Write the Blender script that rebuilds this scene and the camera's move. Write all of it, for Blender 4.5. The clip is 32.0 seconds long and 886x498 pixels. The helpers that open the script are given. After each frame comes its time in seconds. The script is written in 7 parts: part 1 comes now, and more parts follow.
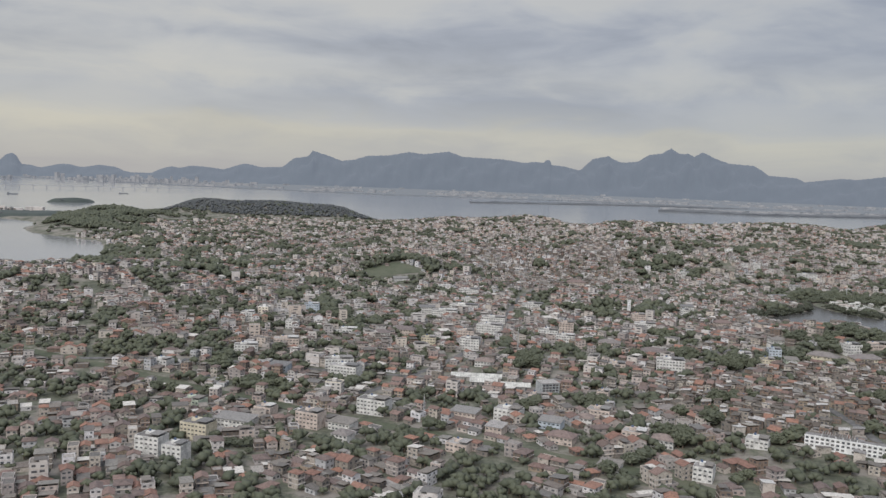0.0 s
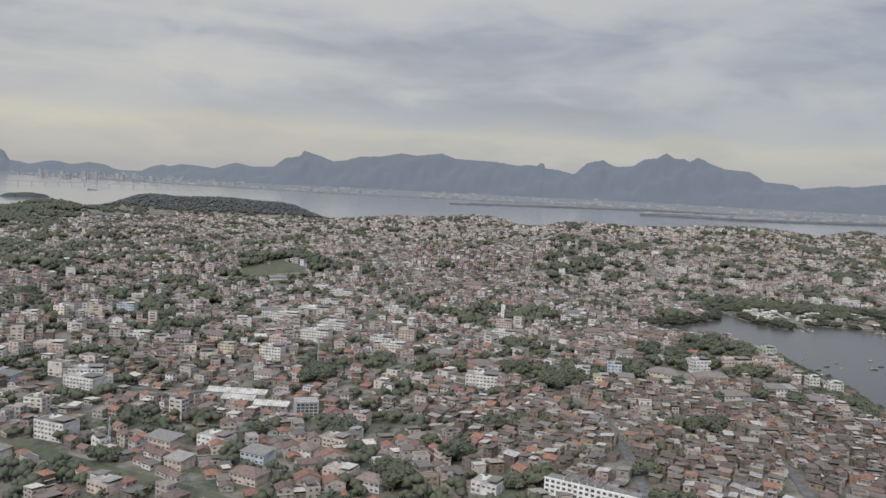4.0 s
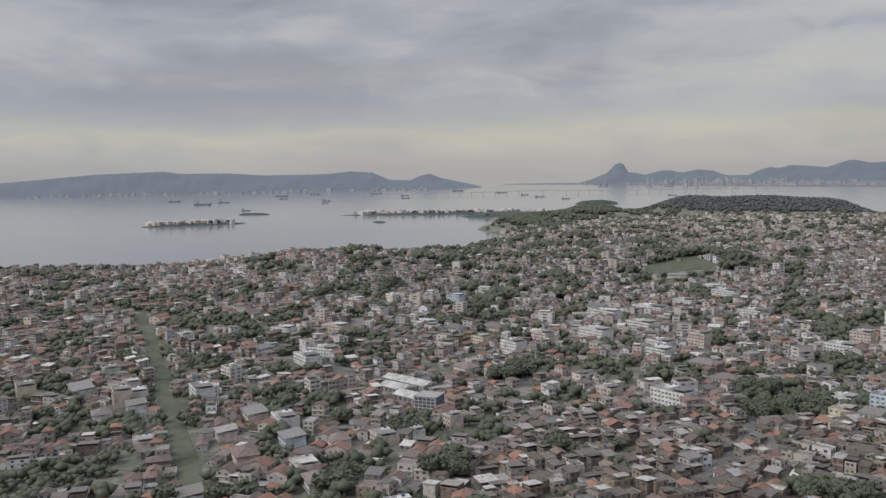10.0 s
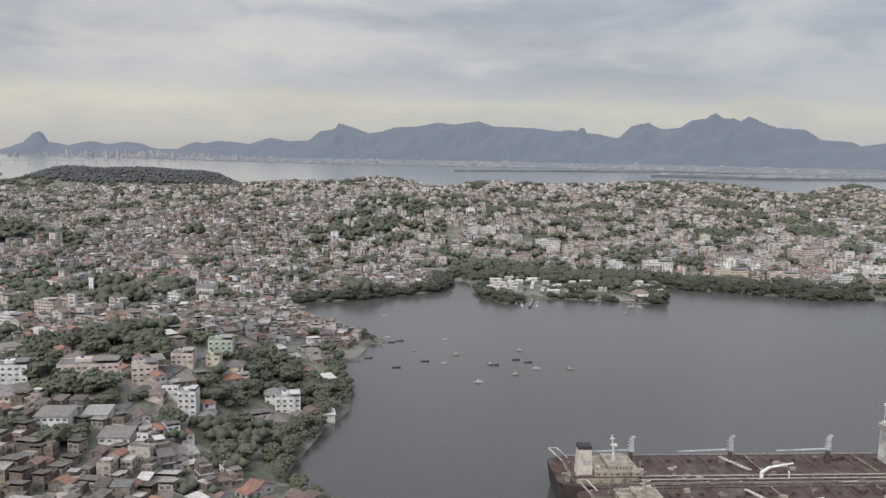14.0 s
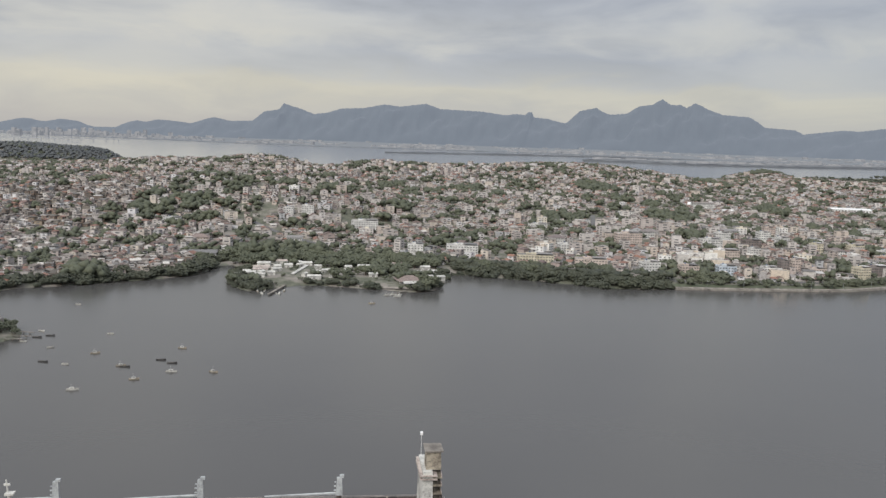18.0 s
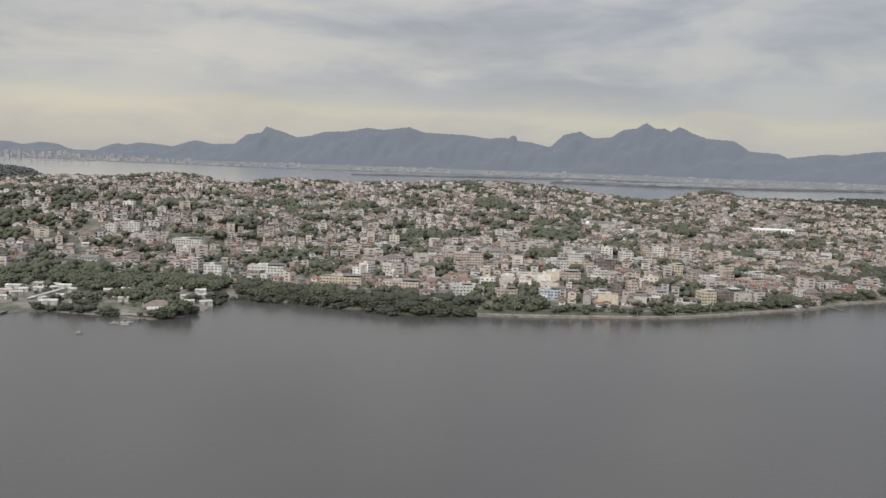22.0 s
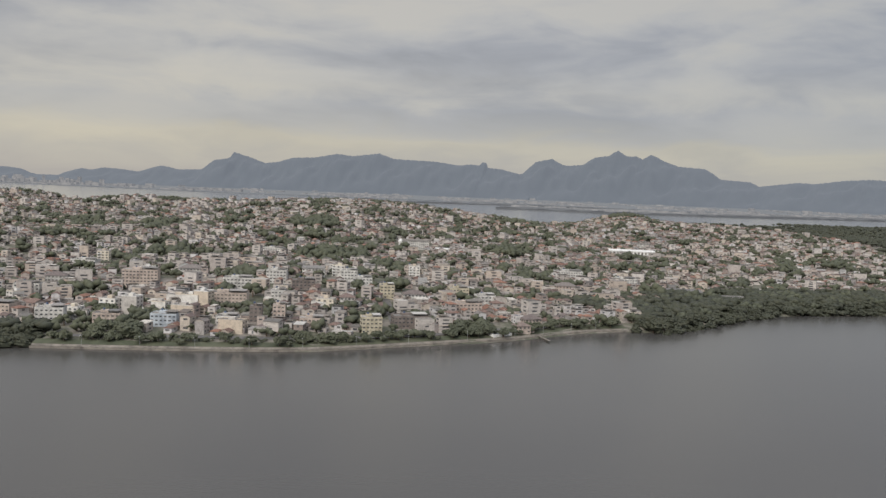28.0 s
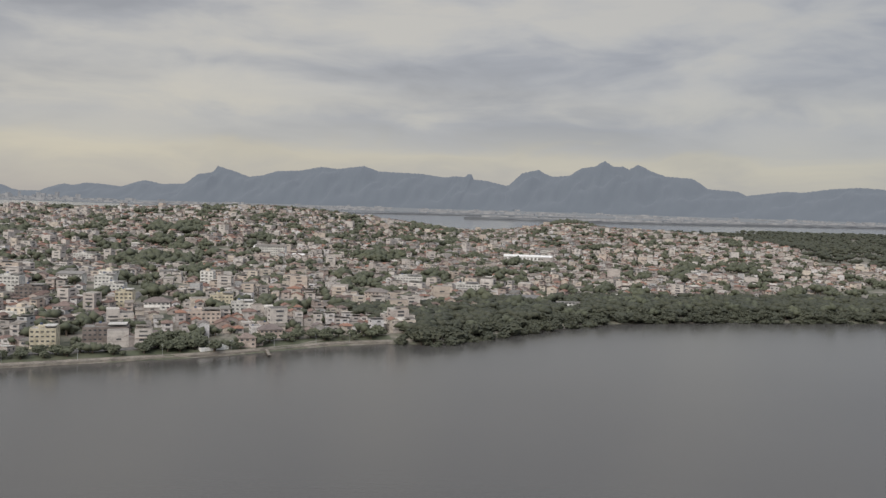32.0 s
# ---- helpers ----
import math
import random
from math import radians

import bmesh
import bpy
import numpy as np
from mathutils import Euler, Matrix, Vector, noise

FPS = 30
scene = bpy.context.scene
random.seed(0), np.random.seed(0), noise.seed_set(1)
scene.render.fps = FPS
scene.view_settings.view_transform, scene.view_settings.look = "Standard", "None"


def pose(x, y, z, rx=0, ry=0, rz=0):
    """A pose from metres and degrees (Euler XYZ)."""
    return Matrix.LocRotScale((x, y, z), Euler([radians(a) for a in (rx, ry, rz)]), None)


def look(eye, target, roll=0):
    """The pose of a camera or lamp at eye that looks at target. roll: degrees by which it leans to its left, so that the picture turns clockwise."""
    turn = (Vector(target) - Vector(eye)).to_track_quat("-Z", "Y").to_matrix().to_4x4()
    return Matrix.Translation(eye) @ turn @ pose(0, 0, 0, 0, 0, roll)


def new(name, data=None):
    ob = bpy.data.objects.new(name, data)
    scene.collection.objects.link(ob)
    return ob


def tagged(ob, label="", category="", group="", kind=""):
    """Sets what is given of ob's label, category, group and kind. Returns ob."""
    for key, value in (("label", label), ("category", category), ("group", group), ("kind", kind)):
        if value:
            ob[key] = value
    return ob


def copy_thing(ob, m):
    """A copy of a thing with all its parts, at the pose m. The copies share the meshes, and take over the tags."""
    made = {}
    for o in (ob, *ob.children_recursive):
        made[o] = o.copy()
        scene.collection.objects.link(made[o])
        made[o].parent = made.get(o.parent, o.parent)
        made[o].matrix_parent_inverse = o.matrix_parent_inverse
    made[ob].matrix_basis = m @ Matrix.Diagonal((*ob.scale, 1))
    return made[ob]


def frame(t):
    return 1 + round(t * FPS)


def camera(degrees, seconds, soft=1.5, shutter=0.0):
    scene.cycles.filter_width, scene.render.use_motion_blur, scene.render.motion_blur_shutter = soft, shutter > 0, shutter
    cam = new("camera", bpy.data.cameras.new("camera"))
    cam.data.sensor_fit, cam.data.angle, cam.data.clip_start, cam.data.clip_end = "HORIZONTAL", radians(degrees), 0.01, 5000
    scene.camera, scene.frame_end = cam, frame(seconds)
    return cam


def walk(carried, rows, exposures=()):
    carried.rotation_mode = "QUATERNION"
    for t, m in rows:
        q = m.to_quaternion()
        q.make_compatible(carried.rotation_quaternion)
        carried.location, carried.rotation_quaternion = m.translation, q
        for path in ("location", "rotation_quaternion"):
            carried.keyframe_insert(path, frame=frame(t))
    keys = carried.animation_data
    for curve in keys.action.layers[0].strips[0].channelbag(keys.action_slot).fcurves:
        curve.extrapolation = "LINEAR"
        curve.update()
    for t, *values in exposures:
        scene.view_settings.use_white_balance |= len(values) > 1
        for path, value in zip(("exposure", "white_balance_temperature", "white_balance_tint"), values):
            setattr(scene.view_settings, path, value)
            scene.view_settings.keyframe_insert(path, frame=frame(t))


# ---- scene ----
# The model is about 1:3 of the real bay, so that the far mountains stay inside the lens's reach.
REACH = 600.0


def eye(t):
    """The aircraft's straight, slowly sinking line."""
    u = t / 32.0
    return (REACH * (0.85328 * u + 0.00434 * u ** 2 + -0.00833 * u ** 3), REACH * (0.54890 * u + -0.00443 * u ** 2 + -0.01649 * u ** 3), REACH * (0.10574 + -0.04355 * u + -0.00567 * u ** 2))


cam = camera(54.34, 32.0, 1.45)
# seconds, yaw, pitch, roll
ROWS = [
    (0.0, -0.00, -4.80, -2.10),
    (0.5, -0.00, -4.89, -2.06),
    (1.0, -0.01, -4.93, -1.86),
    (1.5, -0.00, -4.97, -1.85),
    (2.0, 0.06, -4.99, -1.71),
    (2.5, 0.18, -5.01, -1.47),
    (3.0, 0.16, -5.07, -1.60),
    (3.5, 0.24, -4.83, -2.26),
    (5.5, 0.39, -4.44, -3.44),
    (6.0, 0.65, -4.81, -3.15),
    (6.5, 1.81, -5.85, -2.78),
    (7.0, 1.92, -6.91, -3.85),
    (7.5, 2.54, -7.65, -3.87),
    (8.0, 9.99, -8.30, -3.48),
    (8.5, 24.32, -7.99, -2.29),
    (9.0, 31.17, -7.64, -1.30),
    (9.5, 38.27, -6.43, 0.10),
    (10.0, 40.42, -4.92, 1.00),
    (10.5, 39.46, -4.98, 2.88),
    (11.0, 25.60, -5.81, 2.76),
    (11.5, 15.46, -5.87, 1.01),
    (12.0, 9.66, -5.81, -0.68),
    (12.5, 7.63, -5.80, -0.96),
    (13.0, 6.43, -5.85, -1.04),
    (13.5, 5.33, -5.85, -1.25),
    (14.0, 4.92, -6.60, -1.06),
    (14.5, 3.97, -6.71, -1.73),
    (15.0, 3.20, -7.06, -1.96),
    (15.5, 2.52, -7.38, -2.04),
    (17.5, 2.31, -7.55, -1.89),
    (18.0, 2.31, -7.59, -1.89),
    (18.5, 2.31, -7.57, -1.97),
    (19.0, 2.33, -7.55, -2.05),
    (19.5, 2.13, -7.00, -2.19),
    (20.0, 2.10, -7.00, -1.80),
    (20.5, 2.07, -7.00, -1.81),
    (21.0, 2.10, -6.89, -1.85),
    (21.5, 2.12, -6.54, -1.92),
    (22.0, 2.08, -5.97, -1.96),
    (22.5, 1.91, -5.35, -2.22),
    (23.0, 1.75, -5.21, -2.32),
    (23.5, 1.52, -5.13, -2.73),
    (24.0, 1.58, -5.21, -2.90),
    (24.5, 1.59, -5.23, -2.97),
    (26.5, 1.62, -4.79, -2.98),
    (27.0, 1.62, -4.73, -2.85),
    (27.5, 1.55, -4.61, -2.36),
    (28.0, 1.41, -4.05, -2.24),
    (28.5, 1.39, -3.50, -2.36),
    (29.0, 1.41, -3.52, -2.54),
    (29.5, 1.37, -3.56, -2.53),
    (30.0, 1.34, -3.56, -2.33),
    (30.5, 1.33, -3.59, -2.08),
    (31.0, 1.30, -3.62, -2.00),
    (31.5, 1.32, -3.59, -1.89),
    (32.0, 1.33, -3.16, -1.71),
]
walk(cam, [(t, pose(*eye(t), 90 + pitch, roll, yaw)) for t, yaw, pitch, roll in ROWS],
     [(0.0, 0.1, 6500, 10), (6.0, 0.12, 6500, 10), (7.0, 0.27, 6500, 10), (9.0, 0.08, 6480, 10), (10.0, -0.03, 6450, 10), (11.0, -0.02, 6450, 10), (12.5, 0.18, 6480, 10), (14.0, 0.27, 6500, 10), (18.0, 0.26, 6650, 9), (20.0, 0.23, 6750, 9), (23.0, 0.15, 6850, 10), (28.0, 0.04, 6900, 10), (32.0, 0.06, 6900, 10)])

# ---- light ----
def nodes_of(tree):
    tree.nodes.clear()
    return tree.nodes, tree.links


world = bpy.data.worlds.new("world")
scene.world = world
world.use_nodes = True
N, L = nodes_of(world.node_tree)
SUN_ELEVATION, SUN_AZIMUTH = 40.0, 205.0


def node(n, kind, **values):
    x = n.new(kind)
    for key, value in values.items():
        if key in x.inputs:
            x.inputs[key].default_value = value
        else:
            setattr_plain(x, key, value)
    return x


def setattr_plain(x, key, value):
    if key == "operation":
        x.operation = value
    elif key == "blend_type":
        x.blend_type = value
    elif key == "data_type":
        x.data_type = value
    elif key == "sky_type":
        x.sky_type = value
    elif key == "noise_dimensions":
        x.noise_dimensions = value
    elif key == "feature":
        x.feature = value


def ramp(n, stops, mode="LINEAR"):
    r = n.new("ShaderNodeValToRGB")
    r.color_ramp.interpolation = mode
    el = r.color_ramp.elements
    while len(el) < len(stops):
        el.new(0.5)
    for e, (at, colour) in zip(el, stops):
        e.position = at
        e.color = (*colour, 1)
    return r


# overcast sky: layered cloud seen on a flat sheet overhead, brighter and warmer low down
out = N.new("ShaderNodeOutputWorld")
bg = node(N, "ShaderNodeBackground", Strength=1.0)
coord = N.new("ShaderNodeTexCoord")
sep = N.new("ShaderNodeSeparateXYZ")
L.new(coord.outputs["Generated"], sep.inputs[0])
up = node(N, "ShaderNodeMath", operation="MAXIMUM")
up.inputs[1].default_value = 0.0
L.new(sep.outputs[2], up.inputs[0])
flat = node(N, "ShaderNodeVectorMath")
flat.operation = "MULTIPLY"
flat.inputs[1].default_value = (1.0, 1.0, 3.6)
L.new(coord.outputs["Generated"], flat.inputs[0])
big = node(N, "ShaderNodeTexNoise", Scale=2.3, Detail=5.0, Roughness=0.5, Distortion=0.25)
fine = node(N, "ShaderNodeTexNoise", Scale=7.5, Detail=6.0, Roughness=0.55, Distortion=0.45)
L.new(flat.outputs[0], big.inputs["Vector"]), L.new(flat.outputs[0], fine.inputs["Vector"])
both = node(N, "ShaderNodeMath", operation="MULTIPLY_ADD")
both.inputs[1].default_value = 0.42
L.new(fine.outputs[0], both.inputs[0]), L.new(big.outputs[0], both.inputs[2])
cloud = ramp(N, [(0.58, (0.29, 0.312, 0.365)), (0.665, (0.36, 0.383, 0.437)), (0.72, (0.422, 0.44, 0.478)), (0.775, (0.485, 0.497, 0.515)), (0.85, (0.54, 0.54, 0.53))])
L.new(both.outputs[0], cloud.inputs[0])
# the bands near the horizon waver with the cloud
sway = node(N, "ShaderNodeMath", operation="MULTIPLY_ADD")
sway.inputs[1].default_value = 0.07
L.new(fine.outputs[0], sway.inputs[0]), L.new(up.outputs[0], sway.inputs[2])
low = ramp(N, [(0.035, (0.42, 0.415, 0.42)), (0.06, (0.475, 0.47, 0.45)), (0.085, (0.575, 0.55, 0.47)), (0.10, (0.47, 0.475, 0.475)), (0.125, (0.41, 0.425, 0.46)), (0.15, (0.55, 0.535, 0.485)), (0.175, (0.46, 0.47, 0.485)), (0.24, (0.44, 0.455, 0.475))])
L.new(sway.outputs[0], low.inputs[0])
veil = ramp(N, [(0.0, (1, 1, 1)), (0.04, (0.85, 0.85, 0.85)), (0.085, (0.45, 0.45, 0.45)), (0.13, (0.2, 0.2, 0.2)), (0.25, (0.04, 0.04, 0.04))])
L.new(up.outputs[0], veil.inputs[0])
blend = node(N, "ShaderNodeMix", data_type="RGBA")
L.new(veil.outputs[0], blend.inputs["Factor"])
L.new(cloud.outputs[0], blend.inputs[6]), L.new(low.outputs[0], blend.inputs[7])
sky = node(N, "ShaderNodeTexSky", sky_type="NISHITA")
sky.sun_disc, sky.sun_elevation, sky.sun_rotation = False, radians(SUN_ELEVATION), radians(SUN_AZIMUTH)
dim = node(N, "ShaderNodeMix", data_type="RGBA", blend_type="MULTIPLY")
dim.inputs["Factor"].default_value = 1.0
dim.inputs[7].default_value = (0.1, 0.1, 0.1, 1)
L.new(sky.outputs[0], dim.inputs[6])
cover = node(N, "ShaderNodeMix", data_type="RGBA")
cover.inputs["Factor"].default_value = 0.93
L.new(dim.outputs[2], cover.inputs[6]), L.new(blend.outputs[2], cover.inputs[7])
# an overcast sky is brightest overhead
zenith = ramp(N, [(0.0, (1, 1, 1)), (0.26, (1, 1, 1)), (0.6, (1.9, 1.9, 1.9)), (1.0, (2.5, 2.5, 2.5))])
L.new(up.outputs[0], zenith.inputs[0])
bright = node(N, "ShaderNodeMix", data_type="RGBA", blend_type="MULTIPLY")
bright.inputs["Factor"].default_value = 1.0
# the hidden sun leaves the cloud brighter and warmer towards the left of the bay
away = node(N, "ShaderNodeVectorMath")
away.operation = "DOT_PRODUCT"
away.inputs[1].default_value = (math.sin(radians(-30)), math.cos(radians(-30)), 0.1)
L.new(coord.outputs["Generated"], away.inputs[0])
warm = ramp(N, [(0.0, (0.88, 0.90, 0.94)), (0.6, (0.86, 0.875, 0.90)), (0.85, (0.94, 0.94, 0.945)), (1.0, (0.99, 0.975, 0.95))])
L.new(away.outputs["Value"], warm.inputs[0])
tinted = node(N, "ShaderNodeMix", data_type="RGBA", blend_type="MULTIPLY")
tinted.inputs["Factor"].default_value = 1.0
L.new(cover.outputs[2], tinted.inputs[6]), L.new(warm.outputs[0], tinted.inputs[7])
L.new(tinted.outputs[2], bright.inputs[6]), L.new(zenith.outputs[0], bright.inputs[7])
L.new(bright.outputs[2], bg.inputs[0]), L.new(bg.outputs[0], out.inputs[0])

lamp = bpy.data.lights.new("sun", "SUN")
lamp.energy, lamp.angle, lamp.color = 2.3, radians(40), (1.0, 0.965, 0.92)
sun = new("sun", lamp)
bearing = radians(SUN_AZIMUTH)
sun.matrix_world = look((0, 0, 500), (-math.sin(bearing) * 100, -math.cos(bearing) * 100, 500 - 100 * math.tan(radians(SUN_ELEVATION))))

# ---- materials ----
MATERIALS = {}


def material(name, stops, rough=0.85, metal=0.0, scale=1.0, grain=0.25, bump=0.2, by="noise", mode="CONSTANT", coarse=0.0):
    """A surface: colour from random per piece or per object, or from noise, dirtied by noise at two sizes, with a fine relief."""
    m = bpy.data.materials.new(name)
    m.use_nodes = True
    n, l = nodes_of(m.node_tree)
    o = n.new("ShaderNodeOutputMaterial")
    b = node(n, "ShaderNodeBsdfPrincipled", Roughness=rough, Metallic=metal)
    l.new(b.outputs[0], o.inputs[0])
    geo = n.new("ShaderNodeNewGeometry")
    c = ramp(n, stops, mode)
    first = node(n, "ShaderNodeTexNoise", Scale=scale, Detail=5.0, Roughness=0.6)
    second = node(n, "ShaderNodeTexNoise", Scale=scale * 7.3, Detail=4.0, Roughness=0.65)
    l.new(geo.outputs["Position"], first.inputs["Vector"]), l.new(geo.outputs["Position"], second.inputs["Vector"])
    if by == "island":
        l.new(geo.outputs["Random Per Island"], c.inputs[0])
    elif by == "object":
        info = n.new("ShaderNodeObjectInfo")
        l.new(info.outputs["Random"], c.inputs[0])
    else:
        l.new(first.outputs[0], c.inputs[0])
    mixed = node(n, "ShaderNodeMath", operation="MULTIPLY")
    l.new(first.outputs[0], mixed.inputs[0]), l.new(second.outputs[0], mixed.inputs[1])
    dirt = ramp(n, [(0.1, (1 - grain * 1.6,) * 3), (0.27, (1, 1, 1)), (0.45, (1 + grain * 0.3,) * 3)])
    l.new(mixed.outputs[0], dirt.inputs[0])
    mul = node(n, "ShaderNodeMix", data_type="RGBA", blend_type="MULTIPLY")
    mul.inputs["Factor"].default_value = 1.0
    l.new(c.outputs[0], mul.inputs[6]), l.new(dirt.outputs[0], mul.inputs[7])
    l.new(mul.outputs[2], b.inputs["Base Color"])
    if bump:
        bp = node(n, "ShaderNodeBump", Strength=bump, Distance=0.05)
        l.new(second.outputs[0], bp.inputs["Height"]), l.new(bp.outputs[0], b.inputs["Normal"])
    MATERIALS[name] = m
    return m


def even(colours):
    return [(i / len(colours), c) for i, c in enumerate(colours)]


WALLS = [(0.463, 0.436, 0.421), (0.395, 0.361, 0.338), (0.477, 0.424, 0.383), (0.325, 0.268, 0.245), (0.597, 0.576, 0.573), (0.380, 0.355, 0.344), (0.442, 0.407, 0.384), (0.360, 0.292, 0.268), (0.477, 0.427, 0.377), (0.397, 0.369, 0.356), (0.454, 0.389, 0.357), (0.587, 0.557, 0.540), (0.406, 0.408, 0.414), (0.313, 0.279, 0.266), (0.616, 0.603, 0.611)]
wall_mat = material("painted_render", even(WALLS), by="island", scale=1.3, grain=0.35)
favela_mat = material("bare_block_and_render", even([(0.164, 0.124, 0.098), (0.211, 0.187, 0.162), (0.265, 0.236, 0.202), (0.180, 0.138, 0.113), (0.359, 0.321, 0.282), (0.149, 0.120, 0.102), (0.234, 0.171, 0.134), (0.429, 0.389, 0.339), (0.195, 0.171, 0.152), (0.281, 0.224, 0.169)]), by="island", scale=1.6, grain=0.45)
pale_mat = material("pale_render", even([(0.531, 0.492, 0.461), (0.548, 0.488, 0.425), (0.518, 0.481, 0.452), (0.549, 0.516, 0.495), (0.501, 0.429, 0.373), (0.507, 0.468, 0.441), (0.445, 0.402, 0.377)]), by="island", scale=0.9, grain=0.3)
tile_mat = material("clay_roof_tiles", even([(0.213, 0.118, 0.091), (0.167, 0.111, 0.095), (0.248, 0.139, 0.104), (0.154, 0.116, 0.106), (0.204, 0.139, 0.119), (0.271, 0.145, 0.104), (0.140, 0.102, 0.088)]), by="island", scale=1.8, grain=0.4)
slab_mat = material("weathered_concrete_slab", even([(0.185, 0.172, 0.157), (0.255, 0.231, 0.211), (0.147, 0.137, 0.128), (0.331, 0.307, 0.281), (0.206, 0.183, 0.162), (0.127, 0.120, 0.112), (0.167, 0.154, 0.140), (0.458, 0.430, 0.399), (0.216, 0.186, 0.162)]), by="island", scale=1.5, grain=0.45)
sheet_mat = material("fibre_cement_sheet", even([(0.211, 0.197, 0.178), (0.156, 0.148, 0.139), (0.294, 0.270, 0.246), (0.184, 0.163, 0.142), (0.134, 0.122, 0.111), (0.548, 0.517, 0.474), (0.230, 0.205, 0.182), (0.166, 0.141, 0.123)]), by="island", scale=2.0, grain=0.4, rough=0.75)
poor_roof_mat = material("stained_patchwork_roof", even([(0.116, 0.102, 0.086), (0.146, 0.126, 0.106), (0.104, 0.089, 0.076), (0.172, 0.151, 0.128), (0.129, 0.104, 0.085), (0.310, 0.285, 0.252), (0.107, 0.086, 0.070), (0.150, 0.136, 0.121), (0.33, 0.31, 0.285), (0.16, 0.15, 0.14), (0.44, 0.42, 0.40)]), by="island", scale=1.7, grain=0.5)
glass_mat = material("dark_window_pane", even([(0.075, 0.08, 0.09), (0.10, 0.10, 0.105), (0.15, 0.145, 0.14), (0.085, 0.09, 0.10)]), by="island", rough=0.25, bump=0)
white_mat = material("white_paint", [(0.3, (0.70, 0.70, 0.69)), (0.7, (0.78, 0.78, 0.77))], scale=1.0, grain=0.25, mode="LINEAR")


def foliage(name, colours, scale=0.7):
    """Leaves: each clump its own green, some light passing through."""
    m = bpy.data.materials.new(name)
    m.use_nodes = True
    n, l = nodes_of(m.node_tree)
    o = n.new("ShaderNodeOutputMaterial")
    b = node(n, "ShaderNodeBsdfPrincipled", Roughness=0.75)
    thin = n.new("ShaderNodeBsdfTranslucent")
    mix = n.new("ShaderNodeMixShader")
    mix.inputs[0].default_value = 0.12
    geo = n.new("ShaderNodeNewGeometry")
    c = ramp(n, even(colours), "CONSTANT")
    l.new(geo.outputs["Random Per Island"], c.inputs[0])
    patch = node(n, "ShaderNodeTexNoise", Scale=scale * 0.12, Detail=3.0)
    leaf = node(n, "ShaderNodeTexNoise", Scale=scale * 6.0, Detail=4.0, Roughness=0.7)
    l.new(geo.outputs["Position"], patch.inputs["Vector"]), l.new(geo.outputs["Position"], leaf.inputs["Vector"])
    both_ = node(n, "ShaderNodeMath", operation="ADD")
    l.new(patch.outputs[0], both_.inputs[0]), l.new(leaf.outputs[0], both_.inputs[1])
    shade = ramp(n, [(0.35, (0.80, 0.82, 0.84)), (0.5, (1.0, 1.0, 1.0)), (0.66, (1.18, 1.15, 1.05))])
    half = node(n, "ShaderNodeMath", operation="MULTIPLY")
    half.inputs[1].default_value = 0.5
    l.new(both_.outputs[0], half.inputs[0]), l.new(half.outputs[0], shade.inputs[0])
    mul = node(n, "ShaderNodeMix", data_type="RGBA", blend_type="MULTIPLY")
    mul.inputs["Factor"].default_value = 1.0
    l.new(c.outputs[0], mul.inputs[6]), l.new(shade.outputs[0], mul.inputs[7])
    l.new(mul.outputs[2], b.inputs["Base Color"]), l.new(mul.outputs[2], thin.inputs["Color"])
    bp_ = node(n, "ShaderNodeBump", Strength=0.35, Distance=0.05)
    l.new(leaf.outputs[0], bp_.inputs["Height"]), l.new(bp_.outputs[0], b.inputs["Normal"])
    l.new(b.outputs[0], mix.inputs[1]), l.new(thin.outputs[0], mix.inputs[2]), l.new(mix.outputs[0], o.inputs[0])
    MATERIALS[name] = m
    return m


leaf_mat = foliage("foliage", [(0.084, 0.093, 0.062), (0.090, 0.100, 0.066), (0.079, 0.089, 0.058), (0.095, 0.104, 0.068), (0.086, 0.095, 0.063)])
mangrove_mat = foliage("mangrove_foliage", [(0.053, 0.059, 0.039), (0.056, 0.062, 0.041), (0.049, 0.056, 0.039), (0.059, 0.063, 0.042)])
# distance haze mixed into the leaf colour, hence blue-grey instead of green
hill_mat = foliage("hazy_hill_foliage", [(0.095, 0.103, 0.107), (0.099, 0.106, 0.110), (0.092, 0.099, 0.103)], 0.4)
bark_mat = material("bark", [(0.3, (0.10, 0.075, 0.055)), (0.7, (0.16, 0.125, 0.095))], scale=6, grain=0.4, mode="LINEAR")
grass_mat = material("mown_grass", [(0.3, (0.066, 0.080, 0.046)), (0.5, (0.078, 0.088, 0.054)), (0.7, (0.098, 0.100, 0.068))], scale=0.08, grain=0.3, mode="LINEAR")
ground_mat = material("town_ground", [(0.28, (0.104, 0.116, 0.078)), (0.48, (0.124, 0.127, 0.092)), (0.58, (0.199, 0.179, 0.156)), (0.75, (0.169, 0.156, 0.141))], scale=0.11, grain=0.45, mode="LINEAR")
asphalt_mat = material("asphalt", [(0.3, (0.094, 0.094, 0.094)), (0.7, (0.156, 0.150, 0.146))], scale=0.8, grain=0.3, mode="LINEAR")
sand_mat = material("pale_sand_and_stone", [(0.3, (0.17, 0.152, 0.132)), (0.7, (0.26, 0.235, 0.205))], scale=0.5, grain=0.35, mode="LINEAR")
rust_mat = material("rusty_red_deck", [(0.25, (0.061, 0.039, 0.035)), (0.42, (0.098, 0.052, 0.044)), (0.55, (0.075, 0.055, 0.048)), (0.75, (0.135, 0.105, 0.088))], scale=0.45, grain=0.6, mode="LINEAR")
